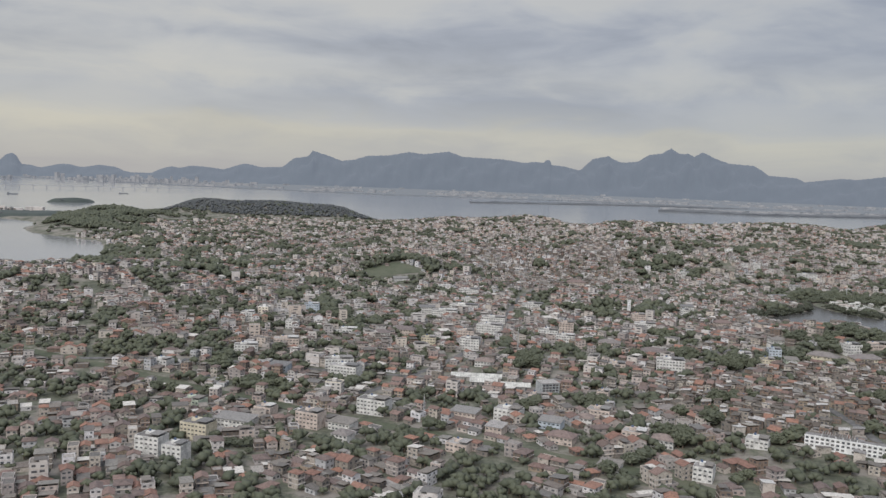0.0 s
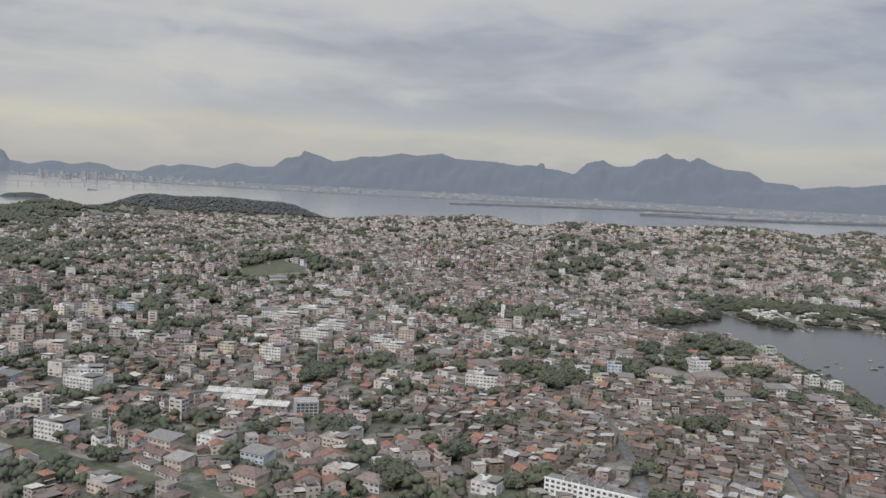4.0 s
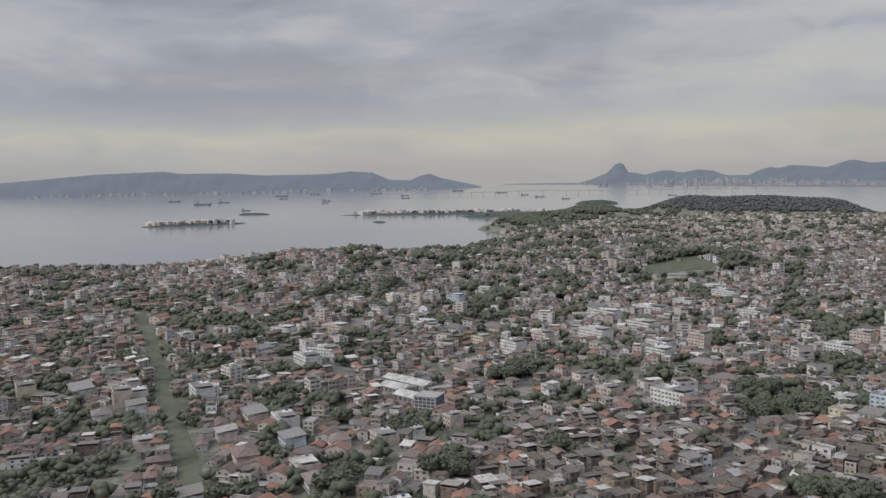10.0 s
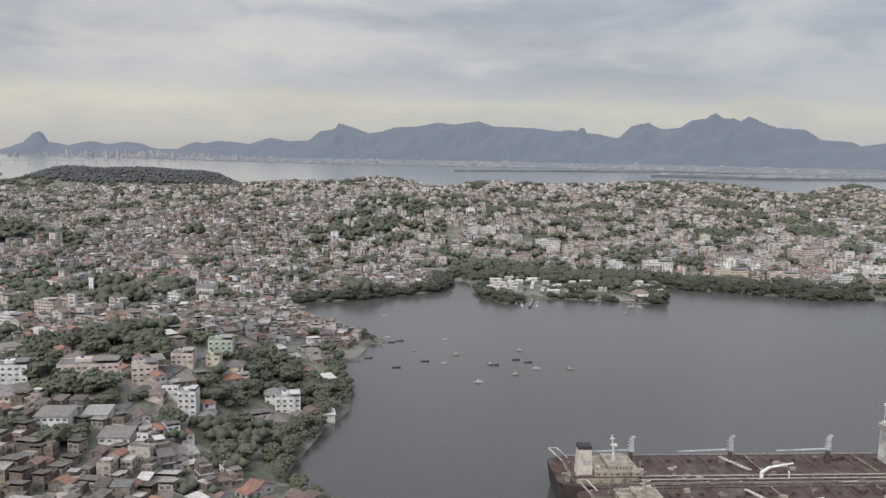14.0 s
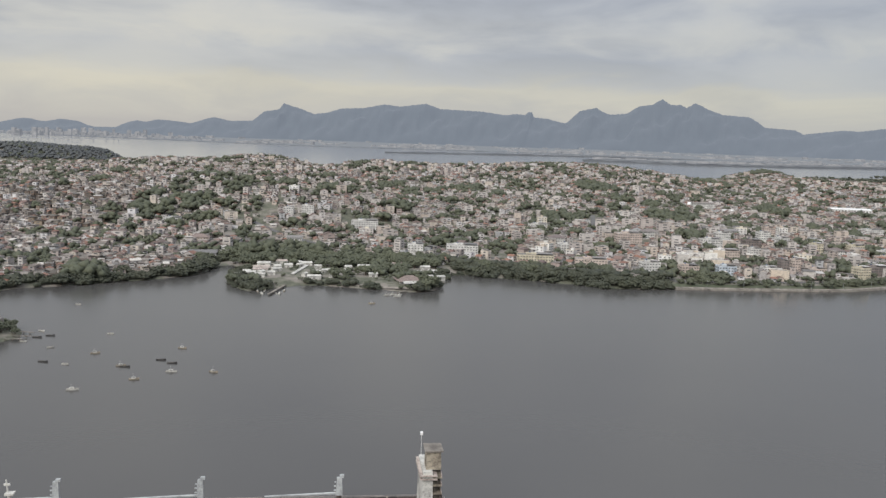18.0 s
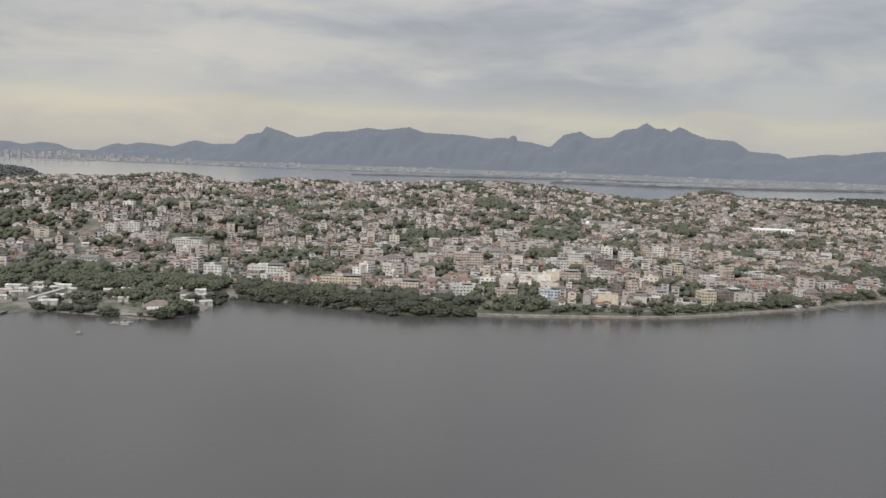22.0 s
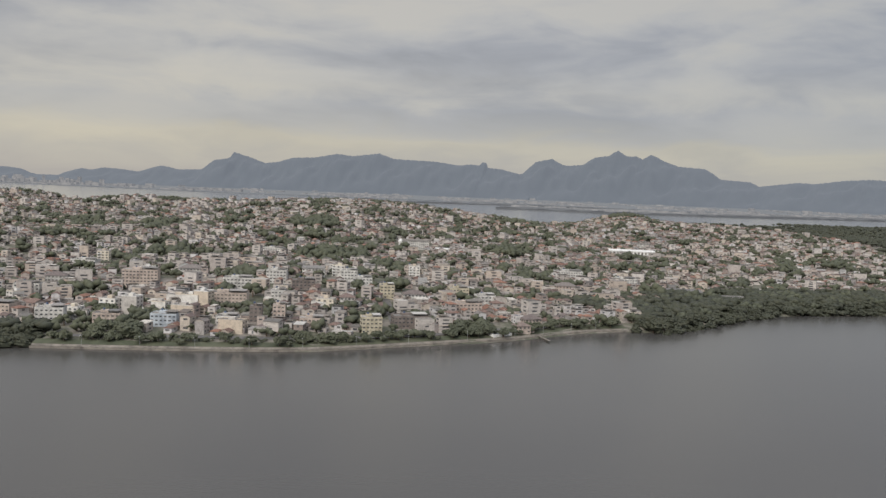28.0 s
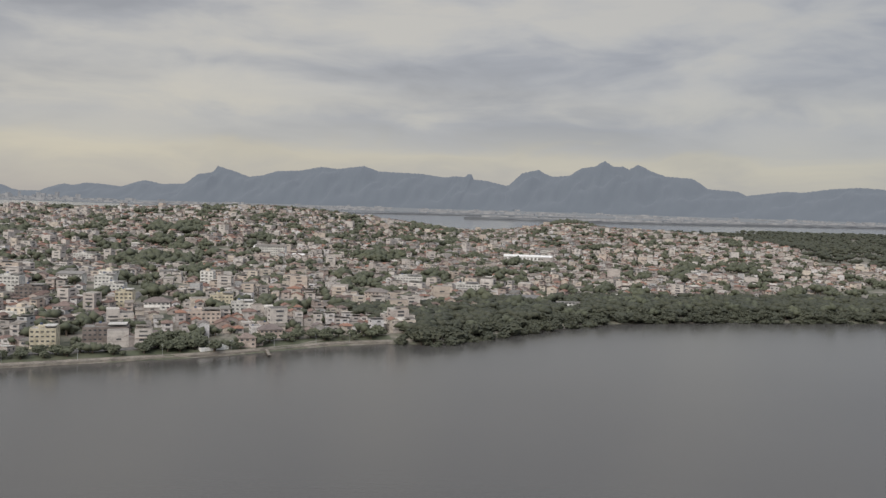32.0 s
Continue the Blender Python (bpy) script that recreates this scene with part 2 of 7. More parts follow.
hull_mat = material("dark_hull_paint", [(0.3, (0.028, 0.024, 0.024)), (0.7, (0.062, 0.042, 0.035))], scale=0.3, grain=0.5, mode="LINEAR")
cream_mat = material("cream_paint", [(0.3, (0.496, 0.443, 0.360)), (0.7, (0.544, 0.500, 0.440))], scale=0.8, grain=0.3, mode="LINEAR")
grey_mat = material("grey_steel_paint", [(0.3, (0.317, 0.334, 0.343)), (0.7, (0.422, 0.440, 0.440))], scale=0.8, grain=0.3, mode="LINEAR")
tan_mat = material("weathered_tan_steel", [(0.3, (0.24, 0.20, 0.155)), (0.55, (0.34, 0.30, 0.235)), (0.75, (0.26, 0.19, 0.15))], scale=0.7, grain=0.5, mode="LINEAR")
cream_grey_mat = material("grey_white_steel", [(0.3, (0.46, 0.45, 0.42)), (0.7, (0.56, 0.55, 0.51))], scale=0.5, grain=0.4, mode="LINEAR")
rose_mat = material("faded_pink_steel", [(0.3, (0.36, 0.30, 0.27)), (0.7, (0.47, 0.41, 0.37))], scale=0.6, grain=0.4, mode="LINEAR")
blue_mat = material("blue_paint", [(0.3, (0.06, 0.09, 0.16)), (0.7, (0.10, 0.14, 0.22))], scale=0.6, grain=0.3, mode="LINEAR")
blue_pale_mat = material("faded_blue_paint", [(0.3, (0.34, 0.42, 0.47)), (0.7, (0.44, 0.51, 0.55))], scale=0.8, grain=0.3, mode="LINEAR")
asphalt_red_mat = material("reddish_earth", [(0.3, (0.17, 0.125, 0.105)), (0.7, (0.24, 0.185, 0.155))], scale=0.2, grain=0.35, mode="LINEAR")
dark_mat = material("dark_rubber_and_soot", [(0.3, (0.025, 0.025, 0.027)), (0.7, (0.05, 0.05, 0.05))], scale=1, grain=0.3, mode="LINEAR")


def plain_far(name, low_c, high_c, scale, haze_glow):
    """Far land: dull base, the haze of miles of air painted in as emission."""
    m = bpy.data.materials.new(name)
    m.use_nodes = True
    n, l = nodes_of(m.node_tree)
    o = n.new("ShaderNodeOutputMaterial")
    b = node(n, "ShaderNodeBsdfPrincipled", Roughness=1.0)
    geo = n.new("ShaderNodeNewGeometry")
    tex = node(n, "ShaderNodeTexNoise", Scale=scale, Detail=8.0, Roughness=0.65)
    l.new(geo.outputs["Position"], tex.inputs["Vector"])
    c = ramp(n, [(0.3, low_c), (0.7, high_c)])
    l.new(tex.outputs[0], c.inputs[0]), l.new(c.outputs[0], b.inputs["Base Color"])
    b.inputs["Emission Color"].default_value = (*haze_glow, 1)
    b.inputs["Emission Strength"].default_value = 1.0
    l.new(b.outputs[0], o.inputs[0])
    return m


# the mountains' blue-grey is air haze, set as emission over a near-black base
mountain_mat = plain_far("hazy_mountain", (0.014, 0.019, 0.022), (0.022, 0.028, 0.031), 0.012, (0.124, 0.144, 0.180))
# flats, far buildings, islets and bridge: distance haze added as emission
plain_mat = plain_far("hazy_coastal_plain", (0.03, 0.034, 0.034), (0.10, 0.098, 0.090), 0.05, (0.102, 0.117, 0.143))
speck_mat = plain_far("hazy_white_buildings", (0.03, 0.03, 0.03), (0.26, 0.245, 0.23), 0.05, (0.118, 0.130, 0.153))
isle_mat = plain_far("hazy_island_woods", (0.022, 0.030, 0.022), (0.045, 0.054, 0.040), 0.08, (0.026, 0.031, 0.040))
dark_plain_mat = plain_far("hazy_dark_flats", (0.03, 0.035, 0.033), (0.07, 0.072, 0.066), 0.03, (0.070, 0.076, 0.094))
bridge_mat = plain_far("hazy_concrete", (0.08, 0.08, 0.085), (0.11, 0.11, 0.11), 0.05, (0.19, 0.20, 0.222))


def water_surface(name, low_c, high_c, rough, chop):
    """Bay water: murky body colour, painted sky sheen far out, ripples at two sizes."""
    m = bpy.data.materials.new(name)
    m.use_nodes = True
    n, l = nodes_of(m.node_tree)
    o = n.new("ShaderNodeOutputMaterial")
    b = node(n, "ShaderNodeBsdfPrincipled", Roughness=rough, IOR=1.42)
    geo = n.new("ShaderNodeNewGeometry")
    tint = node(n, "ShaderNodeTexNoise", Scale=0.006, Detail=5.0)
    l.new(geo.outputs["Position"], tint.inputs["Vector"])
    c = ramp(n, [(0.35, low_c), (0.65, high_c)])
    l.new(tint.outputs[0], c.inputs[0]), l.new(c.outputs[0], b.inputs["Base Color"])
    w1 = node(n, "ShaderNodeTexNoise", Scale=0.9, Detail=6.0, Roughness=0.6)
    w2 = node(n, "ShaderNodeTexNoise", Scale=0.05, Detail=4.0)
    l.new(geo.outputs["Position"], w1.inputs["Vector"]), l.new(geo.outputs["Position"], w2.inputs["Vector"])
    ws = node(n, "ShaderNodeMath", operation="MULTIPLY")
    l.new(w1.outputs[0], ws.inputs[0]), l.new(w2.outputs[0], ws.inputs[1])
    bp = node(n, "ShaderNodeBump", Strength=chop, Distance=0.25)
    l.new(ws.outputs[0], bp.inputs["Height"]), l.new(bp.outputs[0], b.inputs["Normal"])
    l.new(b.outputs[0], o.inputs[0])
    return m


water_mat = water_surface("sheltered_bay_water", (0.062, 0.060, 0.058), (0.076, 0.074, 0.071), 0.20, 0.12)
# paler base stands in for low-sky reflection and haze on far water
open_water_mat = water_surface("sky_paled_open_bay_water", (0.185, 0.19, 0.20), (0.225, 0.23, 0.24), 0.12, 0.10)


# ---- mesh helpers ----
def mesh_from(name, verts, faces, mats=(), index=None, smooth=False):
    """A mesh from an array of places and a list of (face array, material number)."""
    me = bpy.data.meshes.new(name)
    verts = np.asarray(verts, float).reshape(-1, 3)
    loops = np.concatenate([f.ravel() for f, _ in faces])
    sizes = np.concatenate([np.full(len(f), f.shape[1]) for f, _ in faces])
    which = np.concatenate([np.broadcast_to(i, (len(f),)) for f, i in faces])
    me.vertices.add(len(verts)), me.loops.add(len(loops)), me.polygons.add(len(sizes))
    me.vertices.foreach_set("co", verts.ravel())
    me.loops.foreach_set("vertex_index", loops.astype(np.int32))
    me.polygons.foreach_set("loop_start", np.concatenate([[0], np.cumsum(sizes)[:-1]]).astype(np.int32))
    me.polygons.foreach_set("material_index", which.astype(np.int32))
    me.polygons.foreach_set("use_smooth", np.full(len(sizes), smooth, bool))
    for m in mats:
        me.materials.append(m)
    me.update(calc_edges=True)
    return me


class Pile:
    """Boxes, prisms and tubes gathered into one mesh."""

    def __init__(self):
        self.v, self.f = [], []

    def add(self, verts, faces):
        k = len(self.v)
        self.v += [tuple(p) for p in verts]
        self.f += [tuple(i + k for i in q) for q in faces]
        return self

    def box(self, x0, y0, z0, x1, y1, z1, inset=0.0):
        a = inset
        return self.add([(x0, y0, z0), (x1, y0, z0), (x1, y1, z0), (x0, y1, z0), (x0 + a, y0 + a, z1), (x1 - a, y0 + a, z1), (x1 - a, y1 - a, z1), (x0 + a, y1 - a, z1)],
                        [(0, 3, 2, 1), (4, 5, 6, 7), (0, 1, 5, 4), (1, 2, 6, 5), (2, 3, 7, 6), (3, 0, 4, 7)])

    def bar(self, p, q, r, sides=6, r2=None):
        p, q = Vector(p), Vector(q)
        r2 = r if r2 is None else r2
        d = (q - p).normalized()
        a = d.orthogonal().normalized()
        c = d.cross(a)
        ring = [(math.cos(2 * math.pi * i / sides), math.sin(2 * math.pi * i / sides)) for i in range(sides)]
        vs = [p + (a * x + c * y) * r for x, y in ring] + [q + (a * x + c * y) * r2 for x, y in ring]
        fs = [(i, (i + 1) % sides, sides + (i + 1) % sides, sides + i) for i in range(sides)]
        return self.add(vs, fs + [tuple(range(sides))[::-1], tuple(range(sides, 2 * sides))])

    def mesh(self, name, mat, smooth=False):
        me = bpy.data.meshes.new(name)
        me.from_pydata(self.v, [], self.f)
        me.materials.append(mat)
        if smooth:
            me.polygons.foreach_set("use_smooth", np.ones(len(me.polygons), bool))
        me.update()
        return me


def part(name, shape, mat, parent, label=""):
    ob = new(name, shape.mesh(name, mat) if isinstance(shape, Pile) else shape)
    ob.parent = parent
    return tagged(ob, label) if label else ob


def thing(name, label, category, m=None, group="", kind=""):
    ob = new(name)
    ob.matrix_basis = m or Matrix()
    ob.empty_display_size = 0.3
    return tagged(ob, label, category, group, kind)


# ---- the lie of the land ----
COAST_EAST = [(250, -400), (245, 150), (225, 220), (203, 256), (190, 268), (189, 281), (192, 299), (191, 320), (186, 331), (184, 341), (188, 366), (182, 376), (174, 383), (163, 398), (154, 415),
              (159, 422), (169, 427), (183, 438), (194, 448), (200, 458), (200, 468), (197, 480), (202, 482), (208, 466), (211, 446), (216, 435), (223, 430), (229, 434), (231, 442), (241, 445), (252, 442), (263, 439), (273, 438), (279, 449), (279, 464), (280, 475), (287, 474), (308, 469),
              (333, 459), (356, 463), (384, 465.5), (412, 470), (440, 485), (459, 495), (478, 511), (494, 519), (504, 518)]
COAST_NORTH = [(531, 546), (553, 566), (592, 578), (643, 587), (750, 600), (900, 640), (1300, 760), (1700, 1000), (1700, 1800), (1200, 1760), (1000, 1640), (800, 1480), (640, 1370), (540, 1230), (400, 1080),
               (300, 1060), (100, 1060), (-40, 1085), (-90, 1150), (-200, 1225), (-340, 1245), (-425, 1255), (-458, 1210), (-470, 1150), (-455, 1095), (-480, 1050), (-515, 1005), (-495, 955), (-440, 920), (-402, 862), (-398, 820), (-368, 772),
               (-340, 752), (-307, 727), (-281, 712), (-258, 660), (-244, 620), (-221, 568), (-209, 540), (-203, 515), (-212, 480), (-250, 440), (-310, 400), (-430, 310), (-600, 120), (-800, -400)]
SHORE = np.array(COAST_EAST + COAST_NORTH, float)
HILLS = np.array([(90, 940, 110, 90, 13.8), (300, 880, 110, 90, 14.2), (-100, 860, 90, 90, 6.7), (540, 1010, 130, 90, 12.0), (194, 615, 45, 35, 14.2), (40, 610, 55, 45, 12.7), (290, 670, 60, 60, 6.8), (385, 760, 60, 70, 8.1), (-28, 527, 26, 22, 9.5), (348, 915, 45, 55, 6.0), (5, 945, 24, 45, 2.5), (92, 955, 22, 45, 4.5), (153, 944, 18, 45, -5.0), (203, 929, 24, 45, 3.0), (522, 1020, 32, 70, -6.5), (618, 1195, 30, 45, 12.0), (412, 945, 36, 55, 6.0)], float)
HILLS_WEST = np.array([(-140, 480, 50, 45, 7.4), (-165, 395, 60, 40, 12.9), (-105, 315, 45, 35, 5.5), (-190, 700, 60, 60, 7.0), (148, 308, 22, 30, 11.3), (110, 210, 40, 45, 5.0), (128, 640, 40, 40, 10.3), (390, 560, 50, 40, 5.4), (660, 930, 90, 80, 5.1), (-322, 1140, 24, 45, 12.0), (-268, 1140, 40, 45, 15.0), (-192, 1140, 40, 45, 15.0), (-135, 1140, 24, 40, 9.0), (-402, 1055, 26, 35, 8.0), (-340, 850, 45, 50, 8.0), (-350, 960, 40, 50, 8.0)], float)
ISLES = [(-735, 690, 62, 16, 3.0, 64), (-620, 1030, 150, 22, 3.0, 35), (-470, 1010, 90, 40, 6.0, 20), (-600, 1400, 36, 20, 7.0, 40), (-900, 905, 25, 8, 2.5, 30), (-560, 830, 10, 5, 1.5, 0)]


def shore_distance(x, y):
    """Metres inland from the island's shore (minus: out on the water)."""
    a, b = SHORE, np.roll(SHORE, -1, 0)
    near = np.full(x.shape, 1e9)
    inside = np.zeros(x.shape, bool)
    for (ax, ay), (bx, by) in zip(a, b):
        ex, ey = bx - ax, by - ay
        s = np.clip(((x - ax) * ex + (y - ay) * ey) / (ex * ex + ey * ey), 0, 1)
        near = np.minimum(near, np.hypot(x - ax - s * ex, y - ay - s * ey))
        if ay != by:
            inside ^= ((ay > y) != (by > y)) & (x < ax + (y - ay) * ex / (by - ay))
    return np.where(inside, near, -near)


def ripple(x, y):
    return np.sin(x * 0.11 + 1.3 * np.sin(y * 0.07)) * 0.5 + np.sin(y * 0.13 + x * 0.05) * 0.5


def ground_height(x, y, sd=None):
    x, y = np.asarray(x, float), np.asarray(y, float)
    if sd is None:
        sd = shore_distance(x, y)
    sd = sd + ripple(x * 2.2, y * 2.2) * np.where((x > 340) & (x < 505) & (y < 535), 0.1, 1.1)
    h = np.zeros(x.shape)
    for table in (HILLS, HILLS_WEST):
        for cx, cy, sx, sy, top in table:
            h += top * np.exp(-0.5 * ((x - cx) / sx) ** 2 - 0.5 * ((y - cy) / sy) ** 2)
    h += 0.5 * ripple(x * 0.5, y * 0.5)
    rise = np.clip(sd / 26.0, 0, 1)
    z = np.where(sd > 0, np.minimum(sd * 0.4, 0.9) + 0.7 * np.clip(sd / 12, 0, 1) + np.maximum(h, 0) * rise * rise * (3 - 2 * rise), np.maximum(sd * 0.4, -4))
    return z


def spread(lo, a, b, hi, step, outer):
    inner = np.arange(a, b + 0.1, step)
    left = a - np.cumsum(np.linspace(step * 1.5, outer, 26))
    right = b + np.cumsum(np.linspace(step * 1.5, outer, 26))
    return np.concatenate([np.array([lo]), left[left > lo + 5][::-1], inner, right[right < hi - 5], np.array([hi])])


def grid_faces(nx, ny):
    i = (np.arange(ny - 1)[:, None] * nx + np.arange(nx - 1)[None]).ravel()
    return np.stack([i, i + 1, i + 1 + nx, i + nx], 1)


xs, ys = spread(-2500, -420, 720, 2500, 6.0, 60.0), spread(-600, 120, 1260, 2100, 6.0, 60.0)
gx, gy = np.meshgrid(xs, ys)
gz = ground_height(gx, gy)
tagged(new("ground", mesh_from("ground", np.stack([gx, gy, gz], -1), [(grid_faces(len(xs), len(ys)), 0)], [ground_mat], smooth=True)), "hilly built-up island ground, grey-brown earth and scrub", "ground", kind="structure")

# islet ground carries the haze emission of isle_mat
for cx, cy, rx, ry, top, turn in ISLES:
    iu, iv = np.meshgrid(np.linspace(-1.2, 1.2, 41), np.linspace(-1.2, 1.2, 21))
    r = np.sqrt(iu * iu + iv * iv) + 0.10 * ripple(iu * 30 + cx, iv * 30 + cy)
    c, s = math.cos(radians(turn)), math.sin(radians(turn))
    v = np.stack([cx + iu * rx * c - iv * ry * s, cy + iu * rx * s + iv * ry * c, np.maximum(top * (1 - r ** 4), -3) + 0.12 * top * ripple(iu * 70, iv * 50 + cx)], -1)
    tagged(new("island", mesh_from("island", v, [(grid_faces(41, 21), 0)], [isle_mat], smooth=True)), "low wooded islet out in the bay", "island", kind="structure")

# the sheltered inner bay, and the open bay that meets it under the island
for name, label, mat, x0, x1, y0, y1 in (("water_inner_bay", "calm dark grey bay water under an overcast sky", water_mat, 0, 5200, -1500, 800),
                                         ("water_open_bay", "pale open bay water, sky reflection painted into its colour", open_water_mat, -5200, 0, -1500, 800), ("water_open_bay_south", "pale open bay water, sky reflection painted into its colour", open_water_mat, -5200, 5200, 800, 5200)):
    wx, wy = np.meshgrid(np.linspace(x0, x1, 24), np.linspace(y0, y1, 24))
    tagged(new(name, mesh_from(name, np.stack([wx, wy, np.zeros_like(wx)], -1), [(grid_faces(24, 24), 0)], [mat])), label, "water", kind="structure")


# ---- far shore and mountains ----
# crest lines: degrees round from the first eye, and height, at peaks and saddles
RIO = [(-29.2, 0), (-28.2, 24), (-27.3, 52), (-26.75, 95), (-26.45, 104), (-26.2, 92), (-25.94, 54), (-25.4, 50), (-24.9, 40), (-23.8, 61), (-23.3, 60), (-22.7, 49), (-22.3, 52), (-21.65, 63), (-20.7, 55), (-20.2, 38), (-19.8, 31), (-18.6, 32), (-18.0, 55), (-17.4, 68), (-16.9, 62), (-16.2, 75), (-15.2, 71), (-14.2, 62), (-13.4, 84), (-12.94, 95), (-12.5, 91), (-11.9, 80), (-10.5, 85), (-10.1, 112), (-9.75, 133), (-9.0, 142), (-8.8, 150), (-8.6, 175), (-8.3, 168), (-7.4, 148), (-7.1, 138), (-6.7, 128), (-5.9, 136), (-5.0, 159), (-3.6, 165), (-2.3, 186), (-1.3, 178), (0.35, 196), (1.25, 172), (3.9, 166), (5.3, 152), (6.0, 159), (6.6, 156), (6.75, 171), (7.0, 171), (7.1, 146), (7.9, 141), (8.98, 122), (10.4, 60)]
TIJUCA = [(6.4, 60), (7.8, 112), (8.98, 128), (9.75, 189), (10.75, 208), (11.1, 190), (11.6, 175), (12.6, 182), (13.3, 220), (14.1, 230), (14.65, 258), (15.2, 230), (15.75, 232), (16.1, 217), (16.55, 240), (16.9, 232), (17.3, 213), (18.2, 187), (19.7, 179), (20.1, 160), (20.6, 131), (22.2, 123), (22.7, 104), (24.7, 127), (25.6, 124), (27.1, 143), (28.4, 150), (29.5, 145), (30.6, 121), (32, 106), (35, 81), (42, 60)]
NITEROI = [(-70, 40), (-62, 82), (-58.1, 90), (-56.9, 80), (-54.1, 79), (-51.9, 68), (-49.3, 68), (-47.6, 70), (-46.2, 79), (-44.8, 72), (-43.6, 40), (-42.3, 37), (-41.6, 56), (-41.0, 64), (-40.3, 45), (-39.4, 32), (-38.0, 12), (-37.4, 0)]


def range_height(az, crest):
    at, top = np.array(crest, float).T
    fine = 0.5 * np.sin(az * 19 + 2 * np.sin(az * 5.1)) + 0.35 * np.sin(az * 43 + 1.7 * np.sin(az * 11))
    return np.interp(az, at, top) * (1 + 0.006 * fine) + fine * 0.8


def mountain_range(name, label, peaks, centre, near, crest, far, az0, az1, columns, rows):
    az = np.linspace(az0, az1, columns)
    top = range_height(az, peaks)
    rng = np.random.default_rng(5)
    r = np.concatenate([np.linspace(near, crest, rows - 6), np.linspace(crest, far, 7)[1:]])
    A, R = np.meshgrid(az, r)
    across = np.clip(np.where(R < crest, (R - near) / (crest - near), (far - R) / (far - crest)), 0, 1)
    spurs = np.zeros_like(A)
    for k in range(7):
        spurs += np.sin(A * (1.1 + 1.3 * k) + 0.012 * R * (1 if k % 2 else -1) + rng.uniform(0, 6)) / (1 + 0.6 * k)
    side = np.clip(across * (1 + 0.3 * spurs * (1 - across)), 0, 1)
    z = top[None] * side ** 0.8 - 3
    t = np.radians(A)
    v = np.stack([centre[0] + R * np.sin(t), centre[1] + R * np.cos(t), z], -1)
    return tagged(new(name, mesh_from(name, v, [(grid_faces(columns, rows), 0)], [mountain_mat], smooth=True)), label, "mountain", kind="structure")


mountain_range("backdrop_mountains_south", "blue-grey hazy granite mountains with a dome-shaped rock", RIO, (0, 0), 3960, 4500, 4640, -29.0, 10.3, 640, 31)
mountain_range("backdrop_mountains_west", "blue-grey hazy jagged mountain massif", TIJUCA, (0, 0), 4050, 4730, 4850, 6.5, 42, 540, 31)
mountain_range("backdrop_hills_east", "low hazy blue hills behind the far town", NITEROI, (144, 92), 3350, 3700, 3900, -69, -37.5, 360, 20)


def far_plain(name, label, pts, high=2.0, mat=plain_mat):
    """Low far land: a flat outline with an uneven tree-topped edge."""
    ring = []
    for (ax, ay), (bx, by) in zip(pts, pts[1:] + pts[:1]):
        m = max(1, int(math.hypot(bx - ax, by - ay) / 18))
        ring += [(ax + (bx - ax) * i / m, ay + (by - ay) * i / m) for i in range(m)]
    tops = [high * (0.75 + 0.3 * math.sin(x * 0.11 + 2 * math.sin(y * 0.04)) + 0.15 * math.sin(x * 0.37)) for x, y in ring]
    k = len(ring)
    p = Pile().add([(x, y, z) for (x, y), z in zip(ring, tops)], [tuple(range(k))])
    p.add([(x, y, z) for (x, y), z in zip(ring, tops)] + [(x, y, -1) for x, y in ring], [(i, k + i, k + (i + 1) % k, (i + 1) % k) for i in range(k)])
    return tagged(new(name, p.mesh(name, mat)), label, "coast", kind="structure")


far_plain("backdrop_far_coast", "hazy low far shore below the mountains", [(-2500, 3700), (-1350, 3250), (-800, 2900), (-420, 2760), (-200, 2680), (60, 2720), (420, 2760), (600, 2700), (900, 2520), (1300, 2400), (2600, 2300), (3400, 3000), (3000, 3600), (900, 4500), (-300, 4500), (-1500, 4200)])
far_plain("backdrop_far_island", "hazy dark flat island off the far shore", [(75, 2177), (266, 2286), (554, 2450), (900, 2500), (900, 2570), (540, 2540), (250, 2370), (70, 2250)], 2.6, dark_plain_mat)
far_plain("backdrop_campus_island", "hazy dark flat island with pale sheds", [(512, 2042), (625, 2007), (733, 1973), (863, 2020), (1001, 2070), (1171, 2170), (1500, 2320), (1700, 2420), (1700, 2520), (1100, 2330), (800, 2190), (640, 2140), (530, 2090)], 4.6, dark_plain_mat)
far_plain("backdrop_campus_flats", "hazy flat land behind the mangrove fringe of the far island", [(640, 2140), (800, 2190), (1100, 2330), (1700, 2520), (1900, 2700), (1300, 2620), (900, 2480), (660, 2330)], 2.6)

